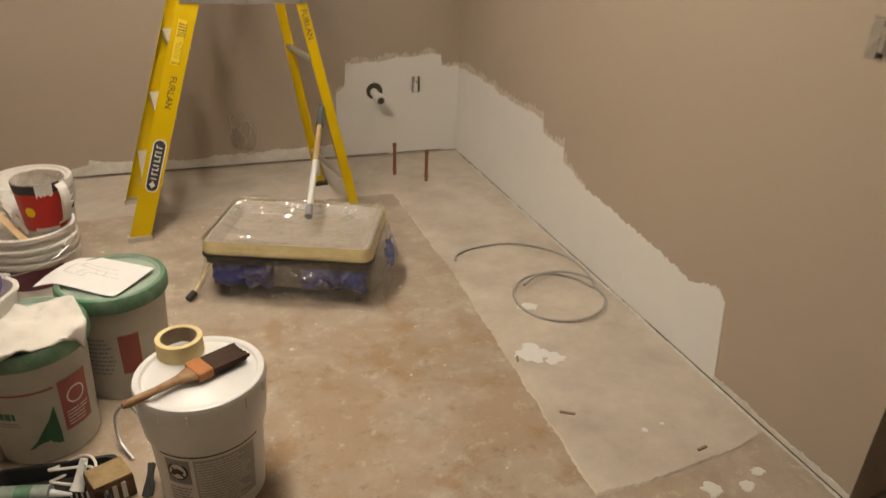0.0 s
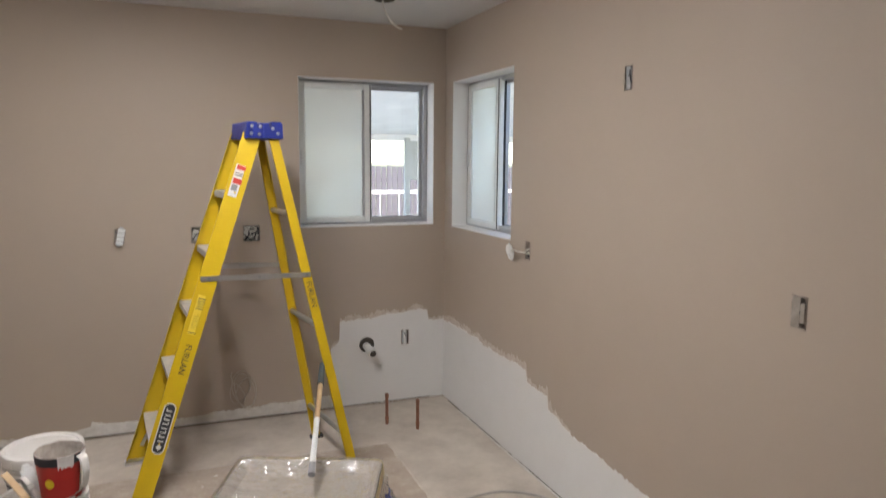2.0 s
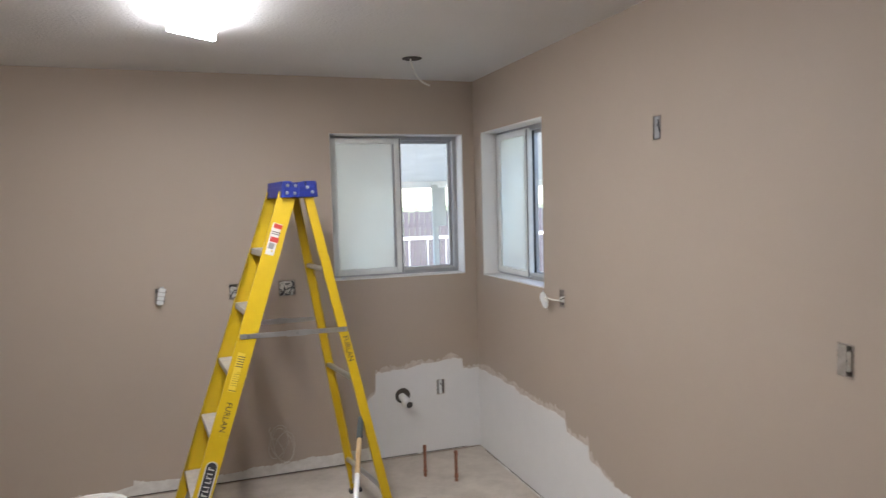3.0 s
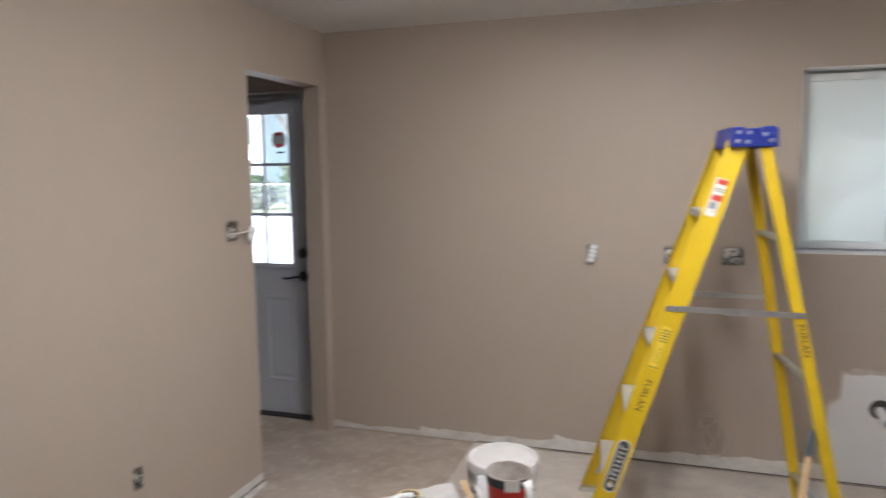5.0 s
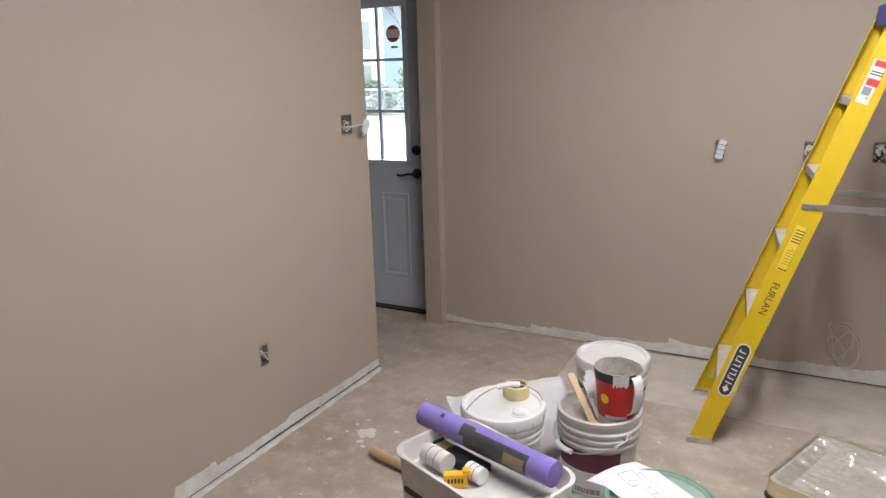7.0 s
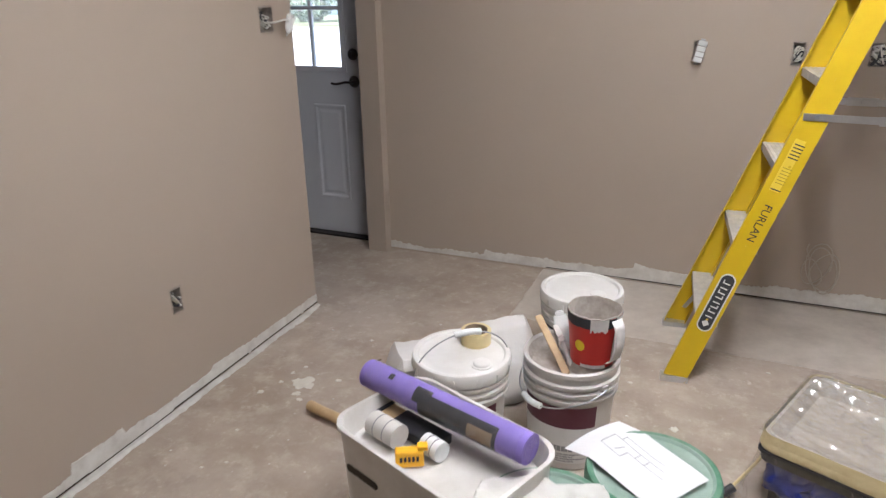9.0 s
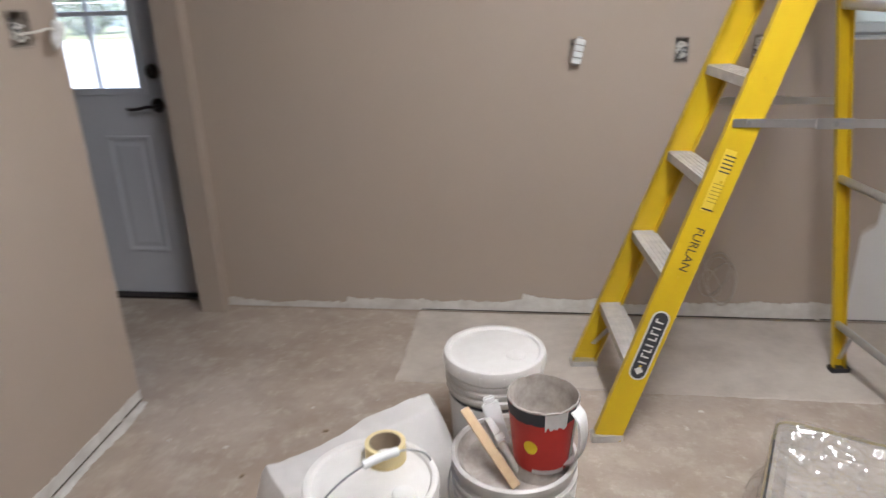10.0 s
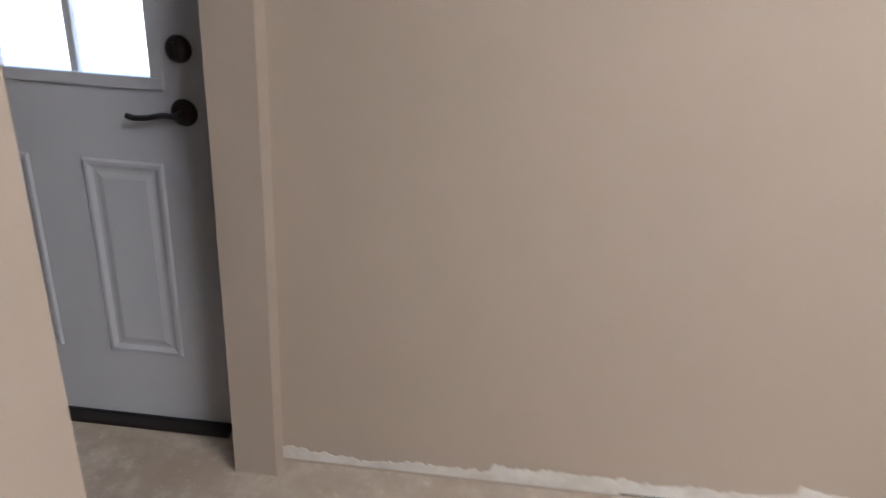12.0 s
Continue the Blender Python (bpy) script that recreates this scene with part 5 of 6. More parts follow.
print_lines(bE, mE, -140, -97, 0.14, 0.158, 2, M_LABELGREY, 17)
# white bucket with brush and tape, nearest the start of the walk
bF, mF = bucket(1.505, 2.147, "white bucket with printed grey caution label, brush on lid", M_COOLWHITE, "flat", M_COOLWHITE, rings=False)
part("shoulder", lathe([(radius_at(0.235), 0.232), (radius_at(0.24) + 0.008, 0.236), (BR1 + 0.009, 0.30), (BR1 + 0.009, BH - 0.016)], 56), M_COOLWHITE, bF, m=mF, smooth=True)
lab = wrap(bF, mF, "caution_label", -140, -38, 0.03, 0.218, M_LABELWHITE, "grey and white printed label")
wrap(bF, mF, "label_edge", -142, -36, 0.218, 0.2225, M_INK, off=0.0022)
wrap(bF, mF, "label_panel", -106, -42, 0.05, 0.21, M_LABELMID, off=0.0022)
print_lines(bF, mF, -104, -48, 0.055, 0.205, 17, M_LABELWHITE, 21, off=0.0032, fill=0.45)
wrap(bF, mF, "pictogram_panel", -136, -110, 0.13, 0.21, M_LABELGREY, off=0.0022)
print_lines(bF, mF, -136, -111, 0.06, 0.12, 6, M_LABELGREY, 22)
for rr, mt in ((0.027, M_INK), (0.022, M_LABELWHITE)):
    bmx = bmesh.new()
    bmx.faces.new([bmx.verts.new(((radius_at(0.17) + 0.0035 + (0.001 if rr < 0.025 else 0)) * math.cos(radians(-123 + math.degrees(rr * math.cos(t) / 0.14))), (radius_at(0.17) + 0.0035 + (0.001 if rr < 0.025 else 0)) * math.sin(radians(-123 + math.degrees(rr * math.cos(t) / 0.14))), 0.172 + rr * math.sin(t))) for t in [2 * math.pi * k / 20 for k in range(20)]])
    part("pictogram_ring", bmx, mt, bF, m=mF)
flat_shape(bF, mF, [(-131, 0.162), (-128, 0.178), (-122, 0.184), (-116, 0.176), (-118, 0.160), (-122, 0.168), (-127, 0.160)], M_INK, "pictogram_shape", 0.0055)
flat_shape(bF, mF, [(-131.5, 0.188), (-129.8, 0.190), (-114.5, 0.158), (-116.2, 0.155)], M_INK, "pictogram_bar", 0.0062)

# ---- the red pail in the open bucket ----
PX, PY, PZ = 1.018, 3.212, 0.361
pail = thing("handy_pail", (PX, PY, PZ), "red paint pail with black rim and white drips, in a bucket", "pail")
pm = Matrix.Translation((PX, PY, PZ))
pr = lambda z: 0.066 + 0.017 * z / 0.172
pb = lathe([(0, 0), (0.066, 0), (0.067, 0.004), (0.083, 0.172), (0.080, 0.172), (0.064, 0.01), (0, 0.01)], 48)
body = part("body", pb, M_RED, pail, m=pm, smooth=True)
def pail_patch(a0, a1, z0, z1, mt, name, off=0.001, label="", n=14, rag=0.0, seed=0):
    bm = bmesh.new()
    cols = []
    rnd = random.Random(seed)
    for k in range(n + 1):
        a = radians(a0 + (a1 - a0) * k / n)
        zl = z0 - rnd.uniform(0, rag)
        cols.append([bm.verts.new(((pr(z) + off) * math.cos(a), (pr(z) + off) * math.sin(a), z)) for z in (zl, z1)])
    for a, c in zip(cols, cols[1:]):
        bm.faces.new((a[0], c[0], c[1], a[1]))
    return part(name, bm, mt, pail, label, m=pm, smooth=True)


pail_patch(-250, 30, 0.142, 0.1725, M_INK, "black_rim", 0.0012, "black band under the rim", 40, 0.004)
pail_patch(-88, -50, 0.138, 0.173, M_DRIP, "paint_drip", 0.002, "grey-white dried drip", 18, 0.012, 2)
pail_patch(-30, 12, 0.02, 0.173, M_DRIP, "paint_smear", 0.002, "grey-white dried smear", 18, 0.01, 3)
pail_patch(-110, -45, 0.0, 0.012, M_DRIP, "paint_smear", 0.0018, "", 22, 0.0, 4)
ic = lathe([(0.0, 0.03), (0.05, 0.032), (0.0615, 0.04), (0.0715, 0.12), (0.0765, 0.16), (0.0805, 0.1765), (0.0838, 0.1755), (0.0836, 0.1715)], 40)
for v in ic.verts:
    if v.co.z > 0.1:
        w = noise.noise((v.co.x * 40, v.co.y * 40, 2))
        v.co.z += 0.006 * w * (v.co.z - 0.1) / 0.07
        if v.co.z > 0.165:
            v.co.xy *= 1 + 0.015 * noise.noise((v.co.x * 26, v.co.y * 26, 7))
part("inner_crust", ic, M_CRUST, pail, "dried grey paint inside", m=pm, smooth=True)
st = bmesh.new()
zc = 0.075
spot = [(-112 + math.degrees(0.0165 * math.cos(2 * math.pi * k / 20) / 0.074), zc + 0.0185 * math.sin(2 * math.pi * k / 20)) for k in range(20)]
st.faces.new([st.verts.new(((pr(z) + 0.002) * math.cos(radians(a)), (pr(z) + 0.002) * math.sin(radians(a)), z)) for a, z in spot])
part("round_sticker", st, M_SPOT, pail, "yellow round sticker", m=pm)
hs = spline([(0.082, 0.0, 0.165), (0.105, -0.012, 0.15), (0.112, -0.016, 0.10), (0.10, -0.014, 0.045), (0.074, -0.006, 0.02)], 6)
hb = bmesh.new()
cols = []
for q in hs:
    cols.append([hb.verts.new(Vector(q) + Vector(o)) for o in ((0, -0.02, 0), (0, 0.02, 0), (-0.006, 0.02, 0), (-0.006, -0.02, 0))])
for a, c in zip(cols, cols[1:]):
    for k in range(4):
        hb.faces.new((a[k], a[(k + 1) % 4], c[(k + 1) % 4], c[k]))
hb.faces.new(cols[0])
hb.faces.new(cols[-1])
part("strap_handle", hb, M_DRIP, pail, "paint-caked strap handle", m=pm @ pose(0, 0, 0, 0, 0, -28), smooth=True)


# ---- brushes ----
def brush(m, label, handle_mat, bristle_mat, ferrule_mat, L=0.34, w=0.07):
    """A flat paint brush along local x: bristles at the far end, handle to the origin, lying on z = 0."""
    b = thing("paint_brush", m.translation, label, "paint brush", "paint brushes")
    h = bmesh.new()
    hl = L * 0.55
    prof = [(0, 0.007), (0.015, 0.011), (hl * 0.45, 0.009), (hl * 0.75, 0.012), (hl * 0.9, 0.022), (hl, w / 2 - 0.004)]
    rings = []
    for x, r in prof:
        rings.append([h.verts.new((x, r * math.cos(t), 0.012 + min(r, 0.011) * math.sin(t))) for t in [2 * math.pi * k / 12 for k in range(12)]])
    for a, c in zip(rings, rings[1:]):
        for k in range(12):
            h.faces.new((a[k], a[(k + 1) % 12], c[(k + 1) % 12], c[k]))
    h.faces.new(rings[0])
    h.faces.new(rings[-1])
    part("handle", h, handle_mat, b, m=m, smooth=True)
    part("ferrule", box_bm((hl, -w / 2, 0.0005), (hl + L * 0.13, w / 2, 0.025), 0.005), ferrule_mat, b, m=m)
    br = bmesh.new()
    rnd = random.Random(int(L * 1000))
    x0, x1 = hl + L * 0.13, L
    for k in range(36):
        y = -w / 2 + 0.003 + (w - 0.006) * k / 35
        for zz in (0.008, 0.017):
            beam(br, (x0, y, zz), (x1 - rnd.uniform(0, 0.012), y + rnd.uniform(-0.003, 0.003), zz * 0.75 + 0.002), 0.0036, 0.009, (0, 1, 0))
    part("bristles", br, bristle_mat, b, m=m)
    return b


LIDZ = BH + 0.0225
brush(pose(1.338, 2.037, LIDZ + 0.006, 0, 0, 29), "wood-handled brush with dark bristles, lying on a lid", M_OLDWOOD, M_BRISTLE, M_ORANGEWOOD, 0.312, 0.07)
brush(Matrix.Translation((0.958, 3.165, 0.338)) @ pose(0, 0, 0, 0, -30, 130) @ pose(0, 0, 0, 70, 0, 0), "wood-handled brush leaning in the open bucket", M_DRIP, M_CLOTH, M_DRIP, 0.15, 0.045)
bm = bmesh.new()
beam(bm, (0.96, 3.125, 0.338), (0.828, 3.262, 0.452), 0.024, 0.007, (0.6, 0.5, 0.2), 0.0015)
single("stir_stick", bm, M_WOOD, "wooden stir stick leaning in the open bucket", "stir stick")
bm = bmesh.new()
beam(bm, (0.922, 3.284, 0.334), (0.888, 3.312, 0.44), 0.045, 0.012, (0.9, 0.4, 0.1), 0.003)
beam(bm, (0.888, 3.312, 0.438), (0.884, 3.315, 0.455), 0.03, 0.016, (0.9, 0.4, 0.1), 0.004)
single("putty_knife", bm, M_WINWHITE, "white plastic scraper leaning in the open bucket", "scraper")


# ---- tape rolls ----
def tape_roll(x, y, z, r, h, label, tilt=(0, 0)):
    t = thing("tape_roll", (x, y, z), label, "tape roll", "masking tape rolls")
    m = Matrix.Translation((x, y, z)) @ pose(0, 0, 0, tilt[0], tilt[1], 0)
    part("tape", lathe([(r * 0.78, 0), (r - 0.001, 0), (r, 0.001), (r, h - 0.001), (r - 0.001, h), (r * 0.78, h), (r * 0.78, 0)], 44), M_TAPE, t, m=m, smooth=True)
    part("core", lathe([(r * 0.74, 0.0005), (r * 0.779, 0.0005), (r * 0.779, h - 0.0005), (r * 0.74, h - 0.0005), (r * 0.74, 0.0005)], 44), M_CARD, t, "grey-brown cardboard core", m=m, smooth=True)
    return t


tape_roll(1.462, 2.248, LIDZ, 0.058, 0.048, "cream masking tape roll lying on a white lid")
tape_roll(0.648, 3.165, LIDZ, 0.049, 0.048, "thin masking tape roll on a dusty lid")

# ---- sheet of paper with a plan, on the green lid ----
P = [Vector((1.04, 2.75, 0)), Vector((1.15, 2.925, 0)), Vector((1.388, 2.72, 0)), Vector((1.282, 2.58, 0))]
def on_paper(s, t, lift=0.0):
    p = P[0].lerp(P[3], s).lerp(P[1].lerp(P[2], s), t)
    d = (Vector((p.x, p.y)) - Vector((1.262, 2.718))).length
    z = BH + 0.0315 + 0.004 * math.sin(s * 5 + t * 3) - max(0, d - 0.15) * 0.35
    return (p.x, p.y, z + lift)


paper = thing("plan_sheet", (1.24, 2.70, BH + 0.03), "white paper sheet with a pencilled plan, on a green lid", "paper sheet")
part("sheet", crumple(14, 10, on_paper), M_PAPER, paper, smooth=True)
ln = bmesh.new()
rnd = random.Random(3)
def stroke(s0, t0, s1, t1, w=0.004):
    n = 6
    a, c = [], []
    dx, dy = s1 - s0, t1 - t0
    q = math.hypot(dx, dy) or 1
    nx, ny = -dy / q * w, dx / q * w
    for k in range(n + 1):
        f = k / n
        s, t = s0 + dx * f, t0 + dy * f
        a.append(ln.verts.new(on_paper(s + nx, t + ny, 0.0012)))
        c.append(ln.verts.new(on_paper(s - nx, t - ny, 0.0012)))
    for k in range(n):
        ln.faces.new((a[k], a[k + 1], c[k + 1], c[k]))


for q in ((0.2, 0.35, 0.2, 0.62), (0.2, 0.62, 0.75, 0.62), (0.2, 0.35, 0.42, 0.35), (0.42, 0.35, 0.42, 0.5), (0.42, 0.5, 0.8, 0.5), (0.28, 0.62, 0.28, 0.72), (0.28, 0.72, 0.7, 0.72), (0.5, 0.5, 0.5, 0.62), (0.6, 0.5, 0.6, 0.62), (0.33, 0.4, 0.36, 0.55)):
    stroke(*q)
part("pencil_lines", ln, M_LABELGREY, paper, "faint pencil lines")

# ---- rag on the other green lid ----
def rag(s, t):
    u, v = (s - 0.5) * 0.30, (t - 0.5) * 0.24
    x, y = 1.065 + u * 0.93 - v * 0.37, 2.45 + u * 0.37 + v * 0.93
    d = math.hypot(x - 1.06, y - 2.485)
    z = BH + 0.034 + max(0, 0.022 * noise.noise((u * 11, v * 11, 2.0)) + 0.010 * noise.noise((u * 30, v * 30, 5.0)) + 0.006) + 0.02 * math.exp(-((u + 0.03) ** 2 + v * v) / 0.006)
    if d > 0.162:
        k = d - 0.162
        z -= k * 1.3
        f = (0.164 + k * 0.12) / d
        x, y = 1.06 + (x - 1.06) * f, 2.485 + (y - 2.485) * f
    return (x, y, z)


cl = part("rag", crumple(44, 34, rag), M_CLOTH, None, smooth=True)
so = cl.modifiers.new("thick", 'SOLIDIFY')
so.thickness = 0.004
tagged(cl, "crumpled white rag draped over a green lid", "rag")

# ---- tray of tools on the bucket ----
TZ = BH + 0.029
tm = Matrix.Translation((0.772, 2.578, 0)) @ pose(0, 0, 0, 0, 0, -22)
tub = thing("storage_tub", (0.772, 2.578, 0), "off-white plastic tub filled with painting supplies, on the floor", "tub")
def open_tray(L, W, h, t, flare=0.012, inside=None, r0=0.03):
    bm = bmesh.new()
    def ring(l, w, z, r=r0, n=6):
        out = []
        for cx, cy, a0 in ((l / 2 - r, w / 2 - r, 0), (-l / 2 + r, w / 2 - r, 90), (-l / 2 + r, -w / 2 + r, 180), (l / 2 - r, -w / 2 + r, 270)):
            for k in range(n + 1):
                a = radians(a0 + 90 * k / n)
                out.append(bm.verts.new((cx + r * math.cos(a), cy + r * math.sin(a), z)))
        return out
    rs = [ring(L - 2 * flare, W - 2 * flare, 0), ring(L, W, h), ring(L + 0.012, W + 0.012, h), ring(L + 0.012, W + 0.012, h - 0.008), ]
    inner = [ring(L - 0.008, W - 0.008, h + 0.0008), ring(L - 2 * flare - 2 * t, W - 2 * flare - 2 * t, t if inside is None else inside)]
    seq = [rs[3], rs[2], inner[0], inner[1]]
    for a, c in zip(seq, seq[1:]):
        for k in range(len(a)):
            bm.faces.new((a[k], a[(k + 1) % len(a)], c[(k + 1) % len(a)], c[k]))
    bm.faces.new(inner[1])
    for k in range(len(rs[0])):
        j = (k + 1) % len(rs[0])
        bm.faces.new((rs[0][k], rs[0][j], rs[1][j], rs[1][k]))
    bm.faces.new(rs[0])
    return bm


part("shell", open_tray(0.50, 0.31, TZ + 0.066, 0.003, 0.014, TZ, 0.07), M_WHITEPL, tub, m=tm, smooth=True)
# slot drawn as a dark pill, its shade put into the colour
part("handle_slot", pill(0.022, 0.12, 0.002), M_GAP, tub, "dark hand slot", m=tm @ pose(-0.13, -0.1515, 0.33, 90, 90, 0))


def roller_cover(p0, p1, r, label, wrapped=True):
    p0, p1 = Vector(p0), Vector(p1)
    b = thing("roller_cover", tuple((p0 + p1) / 2), label, "roller cover", "roller covers")
    a = (p1 - p0).normalized()
    part("nap", rod(bmesh.new(), p0, p1, r, seg=32), M_PURPLE, b, smooth=True)
    xx = Vector((0.2, -0.75, 0.6))
    xx = (xx - a * xx.dot(a)).normalized()
    fr = Matrix.Translation(p0) @ Matrix((xx, a.cross(xx), a)).transposed().to_4x4()
    L = (p1 - p0).length
    def band(z0, z1, a0, a1, mt, off):
        bm = bmesh.new()
        n = 16
        cols = []
        for k in range(n + 1):
            t = radians(a0 + (a1 - a0) * k / n)
            cols.append([bm.verts.new(((r + off) * math.cos(t), (r + off) * math.sin(t), z)) for z in (z0, z1)])
        for c, d in zip(cols, cols[1:]):
            bm.faces.new((c[0], d[0], d[1], c[1]))
        part("sleeve_print", bm, mt, b, m=fr, smooth=True)
    band(L * 0.40, L * 0.86, -18, 130, M_INK, 0.0015)
    band(L * 0.70, L * 0.84, 10, 60, M_CARD, 0.0025)
    band(L * 0.36, L * 0.46, -35, 25, M_INK, 0.0018)
    band(L * 0.18, L * 0.21, -35, -10, M_INK, 0.0018)
    def sleeve(s, t):
        an = 2 * math.pi * s
        z = -0.02 + t * (L + 0.04)
        rr = r + 0.003 + 0.0025 * noise.noise((math.cos(an) * 2, math.sin(an) * 2, z * 40))
        if t < 0.06 or t > 0.94:
            rr *= 0.72 + 0.1 * noise.noise((an * 2, z * 30, 4))
        return (rr * math.cos(an), rr * math.sin(an), z)
    part("plastic_sleeve", crumple(28, 44, sleeve), M_FILM, b, "clear wrapper", m=fr, smooth=True)
    return b


roller_cover((0.49, 2.735, 0.462), (0.995, 2.58, 0.456), 0.039, "purple roller cover in clear wrapper, across a tub")
# smaller supplies in the tray
def spool(p0, p1, r, mt, label, name, cat):
    b = thing(name, p0, label, cat)
    part("roll", rod(bmesh.new(), p0, p1, r, seg=24), mt, b, smooth=True)
    d = (Vector(p1) - Vector(p0)).normalized()
    part("core", rod(bmesh.new(), Vector(p0) - d * 0.001, Vector(p0) + d * 0.004, r * 0.45, seg=18), M_CARD, b)
    for f in (0.3, 0.66):
        c = Vector(p0).lerp(Vector(p1), f)
        part("stripe", rod(bmesh.new(), c - d * 0.0015, c + d * 0.0015, r + 0.0008, seg=24), M_LABELGREY, b)
    return b


TB = TZ + 0.0035
spool((0.572, 2.60, TB + 0.033), (0.662, 2.566, TB + 0.033), 0.032, M_CLOTH, "small white roller sleeve lying in a tub", "mini_roller", "roller sleeve")
spool((0.728, 2.578, TB + 0.027), (0.782, 2.556, TB + 0.027), 0.026, M_WINWHITE, "small white roll in clear wrap, in a tub", "tape_spool", "roll")
bm = bmesh.new()
box(bm, (-0.035, -0.014, 0), (0.035, 0.014, 0.045), 0.005)
box(bm, (0.02, -0.012, 0.045), (0.045, 0.012, 0.056), 0.003)
td = thing("tape_dispenser", (0.712, 2.518, TB), "bright yellow tape dispenser standing in a tub", "dispenser")
dm = Matrix.Translation((0.712, 2.518, TB)) @ pose(0, 0, 0, 0, 0, 28)
part("body", bm, M_AMBER, td, m=dm)
pr_b = bmesh.new()
for k in range(5):
    box(pr_b, (-0.024 + 0.01 * k, -0.0152, 0.018), (-0.018 + 0.01 * k, -0.0138, 0.032))
part("print", pr_b, M_INK, td, m=dm)
# brush pack, dark sleeve with a pale bristle end
bp = thing("brush_pack", (0.615, 2.65, TB), "paint brush in a black cardboard sleeve, in a tub", "paint brush")
bpm = Matrix.Translation((0.615, 2.655, TB + 0.001)) @ pose(0, 0, 0, 0, 0, -20)
part("sleeve", box_bm((0.0, -0.035, 0), (0.16, 0.035, 0.028), 0.004), M_BLACK, bp, m=bpm)
bb = bmesh.new()
for k in range(14):
    beam(bb, (0.002, -0.03 + 0.0046 * k, 0.014), (-0.055, -0.032 + 0.005 * k, 0.013), 0.0045, 0.022, (0, 1, 0))
part("bristles", bb, M_WOOD, bp, "straw-coloured bristles", m=bpm)
part("band", box_bm((-0.062, -0.037, 0.001), (-0.05, 0.037, 0.029), 0.003), M_BLACK, bp, m=bpm)

# ---- folded white plastic drop sheet behind the buckets ----
def drop_sheet_point(s, t):
    c = [Vector((0.225, 3.225, 0)), Vector((0.725, 3.675, 0)), Vector((0.815, 3.49, 0)), Vector((0.39, 3.04, 0))]
    p = c[0].lerp(c[1], s).lerp(c[3].lerp(c[2], s), t)
    e = min(s, 1 - s) * 9
    f = min(t, 1 - t) * 7
    k = min(1, e) ** 0.6 * min(1, f) ** 0.6 * (1 - 0.75 * max(0, (t - 0.45) / 0.55) * s)
    fold = 1 - 2 * abs(noise.noise((p.x * 3.2 + p.y * 2.1, p.y * 4.5 - p.x * 3.0, 2)))
    z = 0.012 + (0.225 + 0.03 * s) * k + 0.018 * max(0, fold) ** 3 * k + 0.012 * noise.noise((p.x * 4, p.y * 4, 1)) * k + 0.004 * noise.noise((p.x * 24, p.y * 24, 3)) * (0.4 + k)
    return (p.x + 0.010 * noise.noise((p.x * 12, p.y * 12, 8)), p.y + 0.010 * noise.noise((p.x * 12, p.y * 12, 6)), max(z, 0.002))


bg = part("bag", crumple(52, 34, drop_sheet_point), M_SHEET, None, smooth=True)
so = bg.modifiers.new("thick", 'SOLIDIFY')
so.thickness = 0.004
tagged(bg, "folded white plastic drop sheet lying behind the buckets", "bag")

# ---- wooden handle on the floor ----
bm = sweep(spline([(0.035, 3.075, 0.03), (0.10, 3.055, 0.032), (0.22, 3.03, 0.028), (0.36, 2.99, 0.022), (0.47, 2.955, 0.02)], 6), 0.0195, 14)
single("wooden_handle", bm, M_WOOD, "worn wooden tool handle lying beside the buckets", "tool handle", smooth=True)

# ---- odds and ends between the near buckets ----
tote = thing("tool_tray", (1.13, 2.155, 0), "low black plastic tray of odds and ends", "tray")
part("shell", open_tray(0.30, 0.21, 0.045, 0.003), M_BLACK, tote, m=pose(1.10, 2.19, 0, 0, 0, -4), smooth=True)
M_TANWOOD = mat("dull_sawn_wood", (0.33, 0.235, 0.12), 0.75, noise_amt=0.8, scale=20, dark=(0.18, 0.115, 0.055))
M_DARKWOOD = mat("old_wood", (0.17, 0.10, 0.05), 0.7, noise_amt=0.8, scale=26, dark=(0.07, 0.04, 0.022))
off = thing("wood_offcut", (1.245, 2.185, 0.0), "rough wooden offcut with a paler sawn top, between buckets", "wood block")
om = pose(1.245, 2.185, 0.0, 0, 0, 24)
wo = bmesh.new()
box(wo, (-0.05, -0.042, 0), (0.05, 0.042, 0.078), 0.004)
wt = bmesh.new()
box(wt, (-0.048, -0.04, 0.0785), (0.048, 0.04, 0.083), 0.001)
for q in (wo, wt):
    for v in q.verts:
        if v.co.z > 0.05:
            v.co.z -= 0.12 * (v.co.x + 0.05)
            v.co.y += 0.10 * v.co.x
part("block", wo, M_DARKWOOD, off, m=om)
part("sawn_top", wt, M_TANWOOD, off, "pale sawn face", m=om)
for k in range(3):
    part("steel_clip", box_bm((-0.03 + 0.022 * k, -0.0455, 0.01), (-0.018 + 0.022 * k, -0.0425, 0.062), 0.001), M_STEEL, off, m=om)
cr = []
for k in range(40):
    a = k / 40 * 2 * math.pi * 1.6
    cr.append((1.15 + 0.055 * math.cos(a), 2.245 + 0.04 * math.sin(a) + 0.0005 * k, 0.012 + 0.045 * k / 40 + 0.012 * math.sin(a * 2)))
cr += spline([cr[-1], (1.175, 2.235, 0.07), (1.19, 2.23, 0.08)], 5)[1:]
cord = thing("cord", (1.15, 2.245, 0), "white cord with a moulded plug, heaped on the floor", "cord")
part("flex", sweep(cr, 0.004, 8), M_WIREWHITE, cord, smooth=True)
pl = bmesh.new()
rod(pl, (1.165, 2.21, 0.03), (1.185, 2.245, 0.085), 0.014, 0.010, 14)
